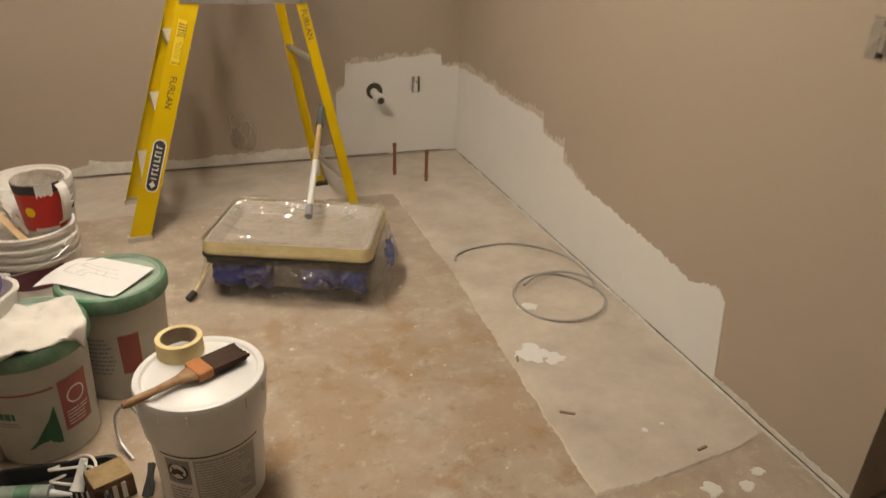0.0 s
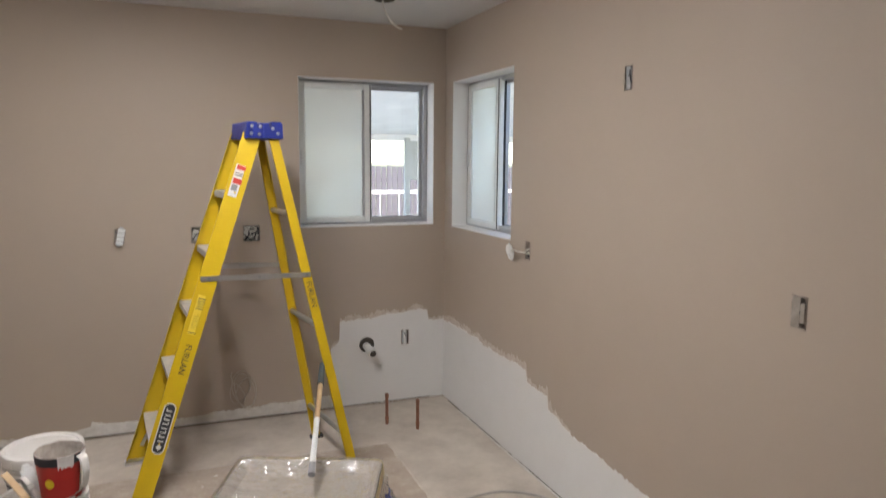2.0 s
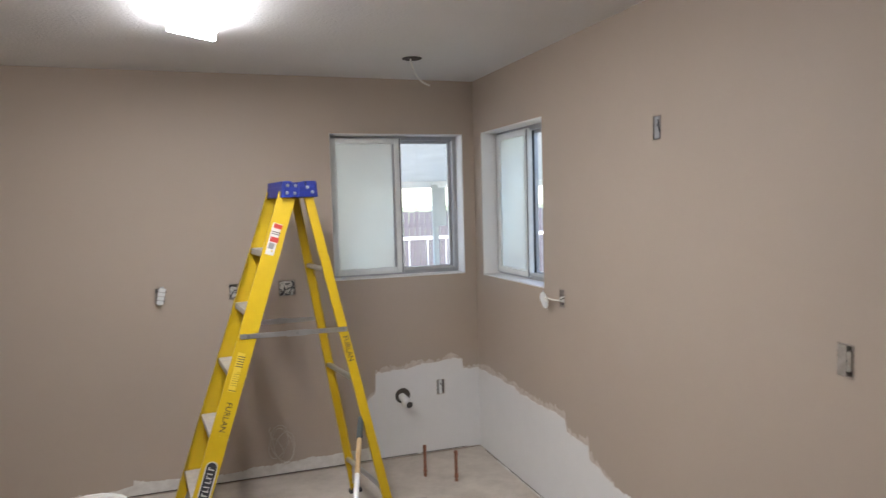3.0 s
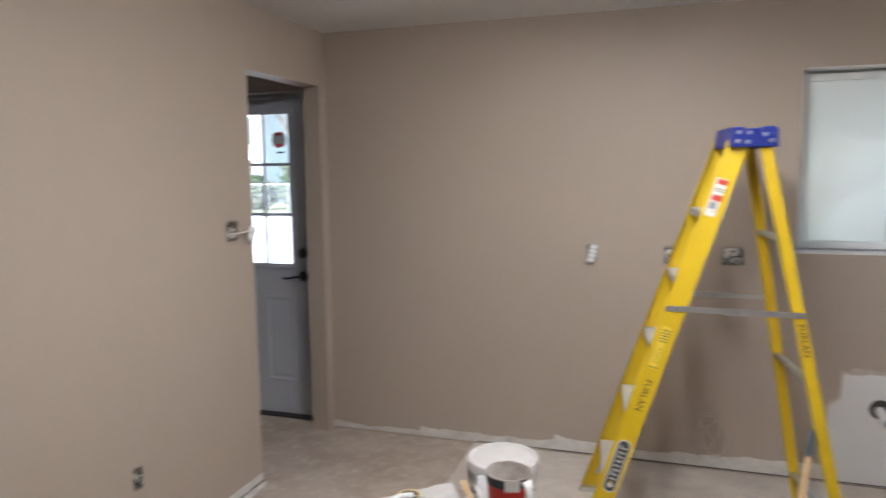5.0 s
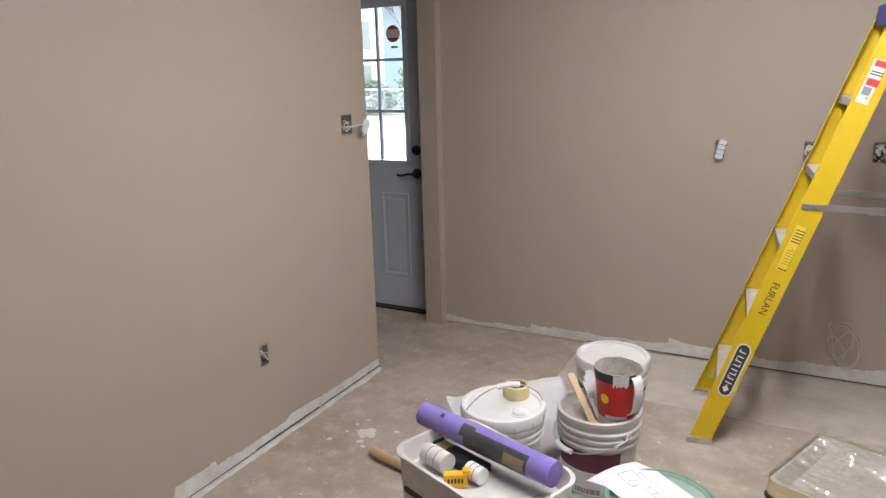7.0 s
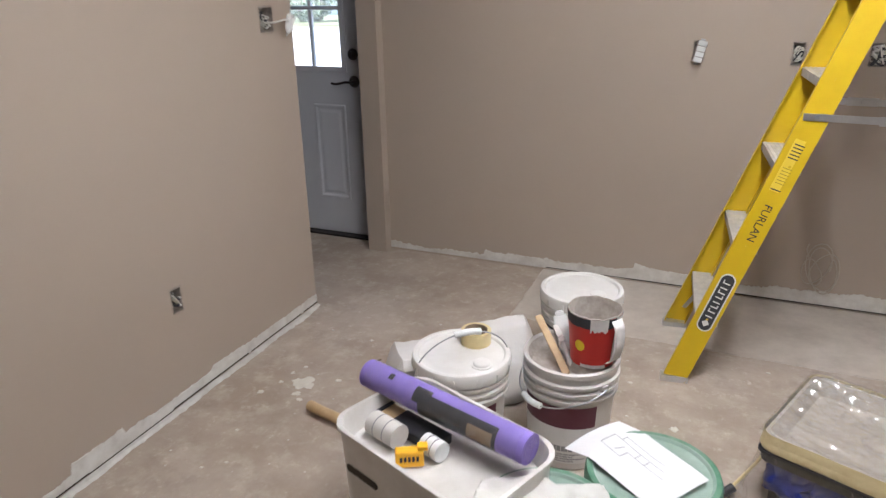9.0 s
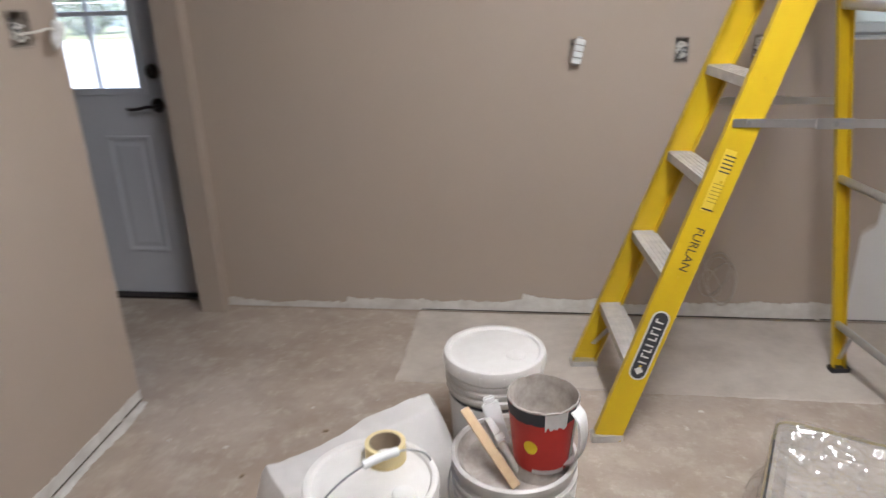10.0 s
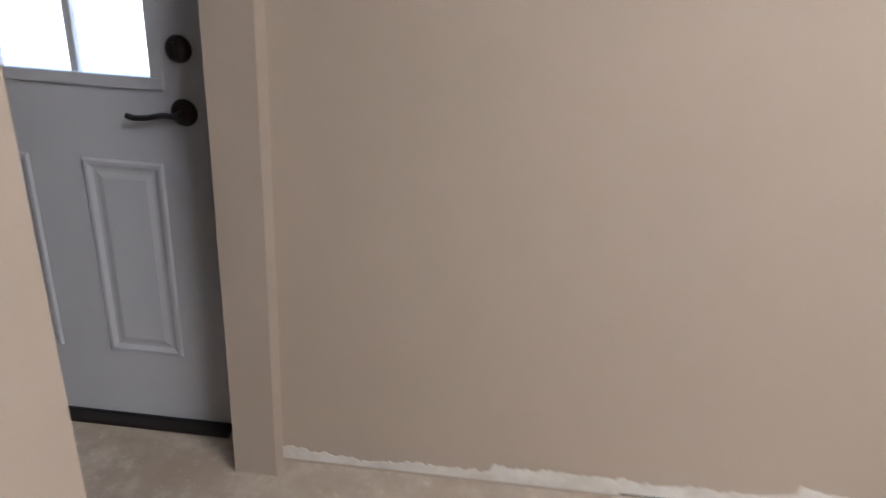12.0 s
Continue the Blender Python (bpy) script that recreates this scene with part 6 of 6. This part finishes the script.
rod(pl, (1.16, 2.20, 0.02), (1.166, 2.212, 0.033), 0.018, 0.015, 14)
part("plug", pl, M_WINWHITE, cord, "white moulded plug", smooth=True)
cl2 = bmesh.new()
for dx, an in ((0, 10), (0.012, 24)):
    t = bmesh.new()
    beam(t, (0, 0, 0.006), (0.075, 0, 0.05), 0.016, 0.006, (0, 1, 0), 0.001)
    t.transform(pose(1.325 + dx, 2.145, 0, 0, 0, an + 60))
    me = bpy.data.meshes.new("tmp")
    t.to_mesh(me)
    t.free()
    cl2.from_mesh(me)
    bpy.data.meshes.remove(me)
single("spring_clamp", cl2, M_BLACK, "black spring clamp on the floor", "clamp")
bm = bmesh.new()
for k in range(4):
    beam(bm, (1.165 + 0.012 * k, 2.13, 0.075), (1.17 + 0.013 * k, 2.112, 0.008), 0.004, 0.004, (1, 0, 0))
single("drill_bits", bm, M_STEEL, "thin steel bits leaning on a wooden offcut", "drill bit")
bm = sweep(spline([(1.29, 2.30, 0.006), (1.255, 2.36, 0.03), (1.25, 2.40, 0.09), (1.285, 2.41, 0.115), (1.31, 2.385, 0.095)], 6), 0.0045, 8)
single("bent_wire", bm, M_STEEL, "bent steel wire standing on the floor", "wire", smooth=True)
M_TUBE = mat("smeared_tube", (0.34, 0.40, 0.36), 0.35, noise_amt=0.9, scale=20, dark=(0.16, 0.20, 0.19))
tb = thing("caulk_tube", (1.06, 2.225, 0), "white and green caulk tube lying on the floor", "tube")
part("tube", rod(bmesh.new(), (0.98, 2.235, 0.025), (1.10, 2.205, 0.025), 0.024, seg=20), M_TUBE, tb, smooth=True)
part("tube_print", rod(bmesh.new(), (1.02, 2.225, 0.025), (1.06, 2.215, 0.025), 0.0246, seg=20), M_GREEN, tb, smooth=True)
part("nozzle", rod(bmesh.new(), (1.10, 2.205, 0.025), (1.15, 2.1925, 0.02), 0.012, 0.004, 14), M_WINWHITE, tb, smooth=True)

# ---- wrapped roller pan on castors ----
RA = math.degrees(math.atan2(-0.25, 0.61))
rm = Matrix.Translation((1.905, 3.245, 0)) @ pose(0, 0, 0, 0, 0, RA)
pan = thing("roller_pan", (1.905, 3.245, 0), "blue roller pan on castors, rim taped, wrapped in plastic", "roller pan")
def pan_shell(L, W, z0, z1, t, fl):
    bm = open_tray(L, W, z1 - z0, t, fl)
    bm.transform(Matrix.Translation((0, 0, z0)))
    return bm


part("pan", pan_shell(0.60, 0.40, 0.05, 0.17, 0.004, 0.02), M_BLACK, pan, "dark plastic pan", m=rm, smooth=True)
def blue_wad(x0, x1, seed):
    """A wad of blue plastic crumpled against the near side of the pan."""
    def place(s, t):
        e = min(1, min(s, 1 - s) * 5) * min(1, min(t, 1 - t) * 4)
        rg = 1 - 2 * abs(noise.noise((s * 2.4, t * 2.2, seed)))
        y = -0.197 - (0.024 + 0.012 * rg + 0.006 * noise.noise((s * 6, t * 5, seed + 3))) * e
        return (x0 + (x1 - x0) * s + 0.02 * noise.noise((s * 4, t * 5, seed + 7)), y, 0.055 + 0.10 * t + 0.02 * noise.noise((s * 3, t * 2, seed + 5)))
    return crumple(34, 18, place)


for x0, x1, sd in ((-0.30, -0.16, 1), (-0.17, -0.06, 4), (0.05, 0.20, 9), (0.19, 0.305, 14)):
    part("blue_plastic", blue_wad(x0, x1, sd), M_BLUECRUMPLE, pan, "crumpled blue plastic", m=rm, smooth=True)
part("pale_wad", blue_wad(-0.055, 0.055, 21), M_FILMTOP, pan, "pale crumpled plastic", m=rm, smooth=True)
# black shell put in for the dark, shaded gap beneath the rim
part("rim_gap_shade", pan_shell(0.648, 0.445, 0.158, 0.196, 0.004, 0.003), M_BLACK, pan, m=rm, smooth=True)
rimb = bmesh.new()
def tape_ring(s, t):
    L, W, r = 0.655, 0.445, 0.045
    per = [(L / 2 - r, W / 2 - r, 0), (-L / 2 + r, W / 2 - r, 90), (-L / 2 + r, -W / 2 + r, 180), (L / 2 - r, -W / 2 + r, 270)]
    k = int(s * 4) % 4 if s < 1 else 0
    f = s * 4 - int(s * 4) if s < 1 else 0
    cx, cy, a0 = per[k]
    nx, ny, _ = per[(k + 1) % 4]
    if f < 0.4:
        a = radians(a0 + 90 * f / 0.4)
        x, y = cx + r * math.cos(a), cy + r * math.sin(a)
    else:
        g = (f - 0.4) / 0.6
        a = radians(a0 + 90)
        x = (cx + r * math.cos(a)) * (1 - g) + (nx + r * math.cos(a)) * g
        y = (cy + r * math.sin(a)) * (1 - g) + (ny + r * math.sin(a)) * g
    z = 0.19 + 0.062 * t + 0.004 * noise.noise((x * 9, y * 9, 1))
    o = 1 + 0.008 * math.sin(t * math.pi) + 0.006 * noise.noise((x * 20, y * 20, t * 3))
    return (x * o, y * o, z)


part("taped_rim", crumple(160, 8, tape_ring), M_PALETAPE, pan, "cream masking-taped rim", m=rm, smooth=True)
def tape_strip(s, t):
    x, y, z = tape_ring(s, t)
    f = 1.009 + 0.004 * noise.noise((x * 14, y * 14, 5))
    return (x * f, y * f, 0.197 + 0.026 * t + 0.005 * noise.noise((x * 6, y * 6, 3)))


part("tape_overlap", crumple(160, 4, tape_strip), M_PALETAPE, pan, "second strip of cream tape", m=rm, smooth=True)
part("pan_liner", pan_shell(0.63, 0.42, 0.20, 0.246, 0.003, 0.03), mat("grey_liner", (0.50, 0.445, 0.38), 0.35, noise_amt=0.6, scale=9), pan, "grey plastic liner", m=rm, smooth=True)
def film_top(s, t):
    x, y = (s - 0.5) * 0.66, (t - 0.5) * 0.45
    e = min(1, min(s, 1 - s) * 7) * min(1, min(t, 1 - t) * 7)
    heap = max(0, t - 0.62) * 2.6 + max(0, 0.3 - s) * 1.2
    rg = 1 - 2 * abs(noise.noise((x * 15 + y * 6, y * 22, 3)))
    r2 = 1 - 2 * abs(noise.noise((x * 16, y * 30 - x * 8, 6)))
    z = 0.254 - 0.02 * e + 0.008 * noise.noise((x * 9, y * 12, 2)) + (0.004 + 0.03 * heap * e) * max(0, rg) + (0.003 + 0.012 * heap * e) * r2 + 0.002 * noise.noise((x * 90, y * 90, 5))
    return (x, y, z)


part("film_cover", crumple(110, 76, film_top), M_FILMTOP, pan, "crumpled clear plastic cover", m=rm, smooth=True)
def film_skirt(s, t):
    x, y, _ = tape_ring(s, 0)
    k = 1 + 0.03 * t + 0.13 * t * t + (0.06 * noise.noise((x * 9, y * 9, t * 3)) + 0.03 * noise.noise((x * 28, y * 28, t * 9))) * t
    z = 0.215 * (1 - t) ** 1.15 + 0.012 * noise.noise((x * 22, y * 22, t * 8)) * t + 0.006
    return (x * k, y * k, max(z, 0.003))


part("film_skirt", crumple(200, 26, film_skirt), M_FILMCREASE, pan, "loose clear plastic hanging to the floor", m=rm, smooth=True)
def film_sag(s, t):
    x, y = 0.05 + (s - 0.5) * 0.24, -0.235 - 0.02 * math.sin(s * 3) - 0.03 * t
    z = 0.19 - 0.13 * t + 0.02 * noise.noise((s * 6, t * 6, 1))
    return (x, y + 0.02 * noise.noise((s * 9, t * 9, 4)), z)


part("film_fold", crumple(24, 18, film_sag), M_FILMCREASE, pan, m=rm, smooth=True)
def film_bulge(s, t):
    """Loose plastic puffed out past the end of the pan."""
    y = (s - 0.5) * 0.40
    out = math.sin(math.pi * min(1, s * 1.02)) ** 0.6
    x = 0.315 + 0.085 * out * math.sin(math.pi * (0.15 + 0.75 * t)) + 0.022 * noise.noise((s * 7, t * 7, 2))
    z = 0.21 - 0.185 * t + 0.018 * noise.noise((s * 8, t * 6, 6))
    return (x, y + 0.015 * noise.noise((s * 9, t * 9, 4)), max(z, 0.006))


part("film_puff", crumple(40, 26, film_bulge), M_FILMCREASE, pan, "puffed clear plastic at the pan's end", m=rm, smooth=True)
def blue_flap(s, t):
    a, b, _ = film_bulge(0.30 + 0.38 * s, 0.12 + 0.42 * t)
    return (a - 0.012 + 0.01 * noise.noise((s * 5, t * 5, 7)), b, 0.185 - 0.085 * t + 0.012 * noise.noise((s * 6, t * 4, 3)))


part("blue_flap", crumple(18, 12, blue_flap), M_BLUECRUMPLE, pan, "crumpled blue plastic flap", m=rm, smooth=True)
for x, y in ((-0.27, -0.17), (0.27, -0.17), (-0.27, 0.17), (0.27, 0.17)):
    c = part("castor", rod(bmesh.new(), (x - 0.012, y, 0.025), (x + 0.012, y, 0.025), 0.025, seg=20), M_BLACK, pan, "black castor", m=rm, smooth=True)
    part("fork", box_bm((x - 0.017, y - 0.012, 0.026), (x + 0.017, y + 0.012, 0.058), 0.003), M_BLACK, c, m=rm)
gs = thing("bent_rod", (1.47, 3.19, 0), "bent steel rod with black end under the plastic", "rod")
part("arm", sweep(spline([(1.465, 3.165, 0.026), (1.50, 3.20, 0.06), (1.545, 3.235, 0.12), (1.57, 3.25, 0.17)], 6), 0.005, 8), M_TAPE, gs, smooth=True)
part("knob", rod(bmesh.new(), (1.448, 3.15, 0.014), (1.475, 3.175, 0.028), 0.014, seg=14), M_BLACK, gs, "black end knob")
# extension pole lying up from the pan
pole = thing("roller_pole", (1.93, 3.2, 0.24), "pale wooden roller pole with dark grip, resting on the pan", "roller pole")
P0, P1 = Vector((1.94, 3.21, 0.286)), Vector((2.122, 3.85, 0.565))
d = (P1 - P0).normalized()
part("shaft", rod(bmesh.new(), P0 + d * 0.05, P1 - d * 0.15, 0.0125, seg=18), M_WOOD, pole, smooth=True)
part("sleeve", rod(bmesh.new(), P0 + d * 0.06, P0 + d * 0.33, 0.0128, 0.0128, seg=18), M_WINWHITE, pole, "white lower sleeve", smooth=True)
part("ferrule", rod(bmesh.new(), P0, P0 + d * 0.062, 0.016, 0.014, seg=18), M_LABELGREY, pole, "grey threaded ferrule", smooth=True)
part("grip", rod(bmesh.new(), P1 - d * 0.155, P1, 0.0165, 0.0145, seg=18), M_GRIP, pole, "dark grey rubber grip", smooth=True)

# ---- splatter and crumbs on the floor ----
def blot(x, y, r, seed, z=0.0):
    bm = bmesh.new()
    rnd = random.Random(seed)
    n = 22
    top, low = [], []
    ph = rnd.uniform(0, 9)
    for k in range(n):
        a = 2 * math.pi * k / n
        rr = r * (0.75 + 0.45 * noise.noise((math.cos(a) * 1.6 + ph, math.sin(a) * 1.6, seed)) + rnd.uniform(-0.12, 0.12))
        low.append(bm.verts.new((x + rr * math.cos(a), y + rr * math.sin(a) * 0.8, z)))
        top.append(bm.verts.new((x + rr * 0.85 * math.cos(a), y + rr * 0.68 * math.sin(a), z + 0.0022)))
    bm.faces.new(top)
    for k in range(n):
        bm.faces.new((low[k], low[(k + 1) % n], top[(k + 1) % n], top[k]))
    return bm


def blots(name, spots, label, material):
    bm = bmesh.new()
    for i, (x, y, r, z) in enumerate(spots):
        q = blot(x, y, r, i + 1, z)
        me = bpy.data.meshes.new("tmp")
        q.to_mesh(me)
        q.free()
        bm.from_mesh(me)
        bpy.data.meshes.remove(me)
    return single(name, bm, material, label, "splatter", "stuff")


rnd = random.Random(7)
spots = [(-0.10, 3.235, 0.062, 0), (-0.085, 3.16, 0.022, 0), (-0.05, 3.13, 0.015, 0), (-0.22, 3.12, 0.02, 0), (-0.16, 3.34, 0.012, 0), (-0.19, 3.21, 0.012, 0), (0.02, 3.30, 0.018, 0), (1.28, 3.45, 0.022, 0), (1.20, 3.38, 0.012, 0), (1.32, 3.36, 0.015, 0), (1.25, 3.30, 0.02, 0)]
for k in range(70):
    spots.append((rnd.uniform(-0.35, 2.4), rnd.uniform(1.6, 4.0), rnd.choice((0.004, 0.006, 0.008, 0.012)), 0))
blots("floor_splatter", spots, "dried white plaster splatter on the concrete", M_RUBBLE)
spots = [(2.60, 2.45, 0.08, 0.004), (2.66, 2.40, 0.05, 0.004), (2.72, 2.75, 0.05, 0.004), (2.80, 1.72, 0.045, 0), (2.90, 1.70, 0.03, 0), (2.86, 1.64, 0.035, 0), (2.97, 1.74, 0.03, 0), (2.75, 1.98, 0.016, 0.004), (2.82, 1.99, 0.012, 0.004), (1.36, 3.02, 0.015, 0)]
blots("plaster_splatter", spots, "dried white plaster smears on the pale strip", M_PRIMER)
bm = bmesh.new()
rnd = random.Random(9)
for x, y, l, an in ((2.87, 1.86, 0.035, 10), (2.53, 2.43, 0.03, 70), (2.56, 2.12, 0.05, 150), (2.92, 1.62, 0.02, 30), (0.30, 3.75, 0.02, 20), (0.1, 3.5, 0.015, 60)):
    q = bmesh.new()
    box(q, (-l / 2, -0.004, 0.0), (l / 2, 0.004, 0.006), 0.0015)
    q.transform(pose(x, y, 0.0042 if x > 2.48 and y > 1.8 else 0, 0, 0, an))
    me = bpy.data.meshes.new("tmp")
    q.to_mesh(me)
    q.free()
    bm.from_mesh(me)
    bpy.data.meshes.remove(me)
single("floor_debris", bm, M_CARD, "small brown chips scattered on the floor", "debris", "stuff")

# ---- outdoors ----
single("ground", box_bm((-300, YB + 0.262, -0.35), (300, 400, -0.12)), M_LAWN, "pale winter lawn", "ground", "structure")
single("ground_east", box_bm((XR + 0.262, XR_END + 0.43, -0.35), (300, YB + 0.26, -0.12)), M_LAWN, "pale winter lawn beside the house", "ground", "structure")
single("pavement", box_bm((-40, YB + 0.262, -0.12), (1.2, 25.0, -0.10)), M_CONCRETE, "pale concrete drive outside the door", "pavement", "structure")
single("pavement_patio", box_bm((1.25, YB + 0.262, -0.12), (9, 9.4, -0.095)), M_CONCRETE, "pale concrete patio under the porch roof", "pavement", "structure")
single("outer_wall", box_bm((XR + 0.262, XR_END + 0.45, -0.12), (XR + 0.30, YB + 0.26, 0.9)), M_STUCCO, "stucco outer wall", "wall", "structure")

porch = thing("porch_roof", (4.2, 7.0, -0.1), "white porch roof on posts over the patio", "porch roof")
bm = bmesh.new()
x0, x1 = 1.3, 8.5
beam(bm, ((x0 + x1) / 2, YB + 0.3, 2.52), ((x0 + x1) / 2, 9.3, 1.98), x1 - x0, 0.06, (1, 0, 0))
part("roof_deck", bm, M_PORCH, porch)
part("fascia", box_bm((x0, 9.3, 1.86), (x1, 9.35, 2.06)), M_PORCH, porch)
for x in (1.6, 4.36, 8.2):
    part("post", box_bm((x - 0.035, 9.15, -0.095), (x + 0.035, 9.22, 1.9), 0.004), M_SIDING, porch)
    # wide board added for an unidentified grey shape on the upper post
    part("upper_board", box_bm((x - 0.05, 9.13, 1.35), (x + 0.14, 9.149, 1.86), 0.004), M_SIDING, porch)


def picket_fence():
    f = thing("board_fence", (5, 13, -0.12), "plum-brown board fence behind the patio", "fence")
    b = bmesh.new()
    box(b, (-0.0485, -0.012, -0.12), (0.0485, 0.012, 1.5))
    for v in b.verts:
        if v.co.z > 1:
            v.co.x *= 0.93
    first = part("picket", b, M_FENCE, f, m=Matrix.Translation((1.5, 13.0, 0)))
    for k in range(1, 112):
        o = first.copy()
        scene.collection.objects.link(o)
        o.parent = f
        o.location = first.location + Vector((0.105 * k, 0, 0.012 * math.sin(k * 2.3)))
    for z in (0.3, 1.2):
        part("rail", box_bm((1.4, 13.02, z), (13.5, 13.06, z + 0.08)), M_FENCE, f)
    return f


picket_fence()
f = thing("white_railing", (5, 10.2, -0.12), "white metal railing along the patio edge", "railing")
for z in (0.12, 1.12):
    part("rail", box_bm((2.2, 10.18, z), (9, 10.22, z + 0.045)), M_PORCH, f)
for k in range(24):
    x = 2.25 + 0.29 * k
    part("baluster", box_bm((x, 10.195, -0.12), (x + 0.010, 10.205, 1.12)), M_PORCH, f)

# chain-link fence and shrubs beyond the drive
cf = thing("chain_link_fence", (-15, 26.0, -0.12), "grey chain-link fence along the drive", "fence")
for k in range(14):
    x = -34 + 2.6 * k
    part("post", rod(bmesh.new(), (x, 26.0, -0.12), (x, 26.0, 1.15), 0.035, seg=10), M_STEEL, cf)
part("top_rail", rod(bmesh.new(), (-34, 26.0, 1.1), (0, 26.0, 1.1), 0.022, seg=8), M_STEEL, cf)
mesh_bm = bmesh.new()
for s in (1, -1):
    x = -35
    while x < 0:
        p0, p1 = Vector((x, 26.0 + 0.004 * s, -0.1)), Vector((x + 1.16 * s, 26.0 + 0.004 * s, 1.06))
        beam(mesh_bm, p0, p1, 0.006, 0.006, (0, 1, 0))
        x += 0.14
tagged(part("wire_mesh", mesh_bm, M_STEEL, cf), kind="stuff")


def shrub(x, y, r, h, seed, label):
    rnd = random.Random(seed)
    s = thing("shrub", (x, y, -0.12), label, "shrub", "shrubs behind the fence")
    st = bmesh.new()
    for k in range(7):
        a = rnd.uniform(0, 6.28)
        sweep(spline([(x, y, -0.12), (x + 0.3 * r * math.cos(a), y + 0.3 * r * math.sin(a), h * 0.4), (x + 0.7 * r * math.cos(a), y + 0.7 * r * math.sin(a), h * 0.8)], 4), 0.025, 6, bm=st)
    part("stems", st, M_BARK, s)
    verts, faces = [], []
    for k in range(1500):
        a, u, q = rnd.uniform(0, 6.28), rnd.uniform(0, 1), rnd.uniform(0.55, 1.0)
        w = math.sin(math.pi * min(0.95, u * 0.8 + 0.15)) * (0.85 + 0.3 * noise.noise((math.cos(a) * 2, math.sin(a) * 2, u * 4 + seed)))
        c = Vector((x + r * w * q * math.cos(a), y + r * w * q * math.sin(a), -0.05 + h * u))
        d1 = Vector((rnd.uniform(-1, 1), rnd.uniform(-1, 1), rnd.uniform(-1, 1))).normalized()
        d2 = d1.cross(Vector((rnd.uniform(-1, 1), rnd.uniform(-1, 1), rnd.uniform(-1, 1)))).normalized()
        i = len(verts)
        l, ww = rnd.uniform(0.08, 0.14), rnd.uniform(0.04, 0.07)
        verts += [c - d1 * l, c + d2 * ww, c + d1 * l, c - d2 * ww]
        faces.append((i, i + 1, i + 2, i + 3))
    me = bpy.data.meshes.new("leaves")
    me.from_pydata([v - Vector((x, y, -0.12)) for v in verts], [], faces)
    me.materials.append(M_LEAF)
    o = new("leaves", me)
    o.parent = s
    tagged(o, kind="stuff")
    return s


for k, (x, y, r, h) in enumerate([(-29 + 2.1 * q, 28.6 + 0.5 * math.sin(q * 2.1), 1.35 + 0.2 * math.sin(q * 1.7), 2.0 + 0.5 * math.sin(q * 2.9)) for q in range(11)]):
    shrub(x, y, r, h, 20 + k, "dense green shrub behind the chain-link fence")


def bare_tree(x, y, h, seed):
    rnd = random.Random(seed)
    t = thing("tree", (x, y, -0.12), "bare tree with fine pale twigs beyond the fence", "tree", "bare trees")
    tr = bmesh.new()
    sweep(spline([(x, y, -0.15), (x + 0.1, y, h * 0.3), (x - 0.1, y + 0.1, h * 0.55)], 5), 0.16, 10, bm=tr)
    part("trunk", tr, M_BARK, t, smooth=True)
    tw = bmesh.new()
    def grow(p, d, l, r, n):
        q = p + d * l
        rod(tw, p, q, r, r * 0.65, 5, False)
        if n:
            for k in range(3 if n > 1 else 4):
                e = (d + Vector((rnd.uniform(-0.8, 0.8), rnd.uniform(-0.8, 0.8), rnd.uniform(-0.3, 0.6)))).normalized()
                grow(p.lerp(q, rnd.uniform(0.5, 1)), e, l * rnd.uniform(0.6, 0.85), r * 0.6, n - 1)
    for k in range(5):
        a = k * 1.26
        grow(Vector((x, y, h * rnd.uniform(0.28, 0.55))), Vector((math.cos(a), math.sin(a), 0.8)).normalized(), h * 0.2, 0.07, 4)
    part("limbs", tw, M_BARK, t)
    return t


bare_tree(-17.0, 33.0, 9.0, 3)
bare_tree(-13.0, 35.0, 9.5, 5)

# neighbouring house
hs = thing("house", (-26, 38, -0.12), "pale two-storey neighbouring house with dark shingled roof", "house")
part("wall", box_bm((-34, 34, -0.12), (-19.2, 42, 5.8)), M_SIDING, hs)
rf = bmesh.new()
v = [rf.verts.new(p) for p in ((-34.5, 33.4, 5.75), (-18.7, 33.4, 5.75), (-18.7, 42.6, 5.75), (-34.5, 42.6, 5.75), (-34.5, 38, 8.6), (-18.7, 38, 8.6))]
for q in ((0, 1, 5, 4), (2, 3, 4, 5), (1, 2, 5), (3, 0, 4), (0, 3, 2, 1)):
    rf.faces.new([v[k] for k in q])
part("roof", rf, M_ROOF, hs)
for x in (-31.0, -27.0, -23.4, -20.6):
    for z in (0.7, 3.0):
        w = part("window", box_bm((x - 0.75, 33.93, z), (x + 0.75, 33.99, z + 1.7)), M_PORCH, hs)
        for dx in (-0.33, 0.33):
            part("pane", box_bm((x + dx - 0.28, 33.90, z + 0.1), (x + dx + 0.28, 33.925, z + 1.6)), M_DARKGLASS, w)
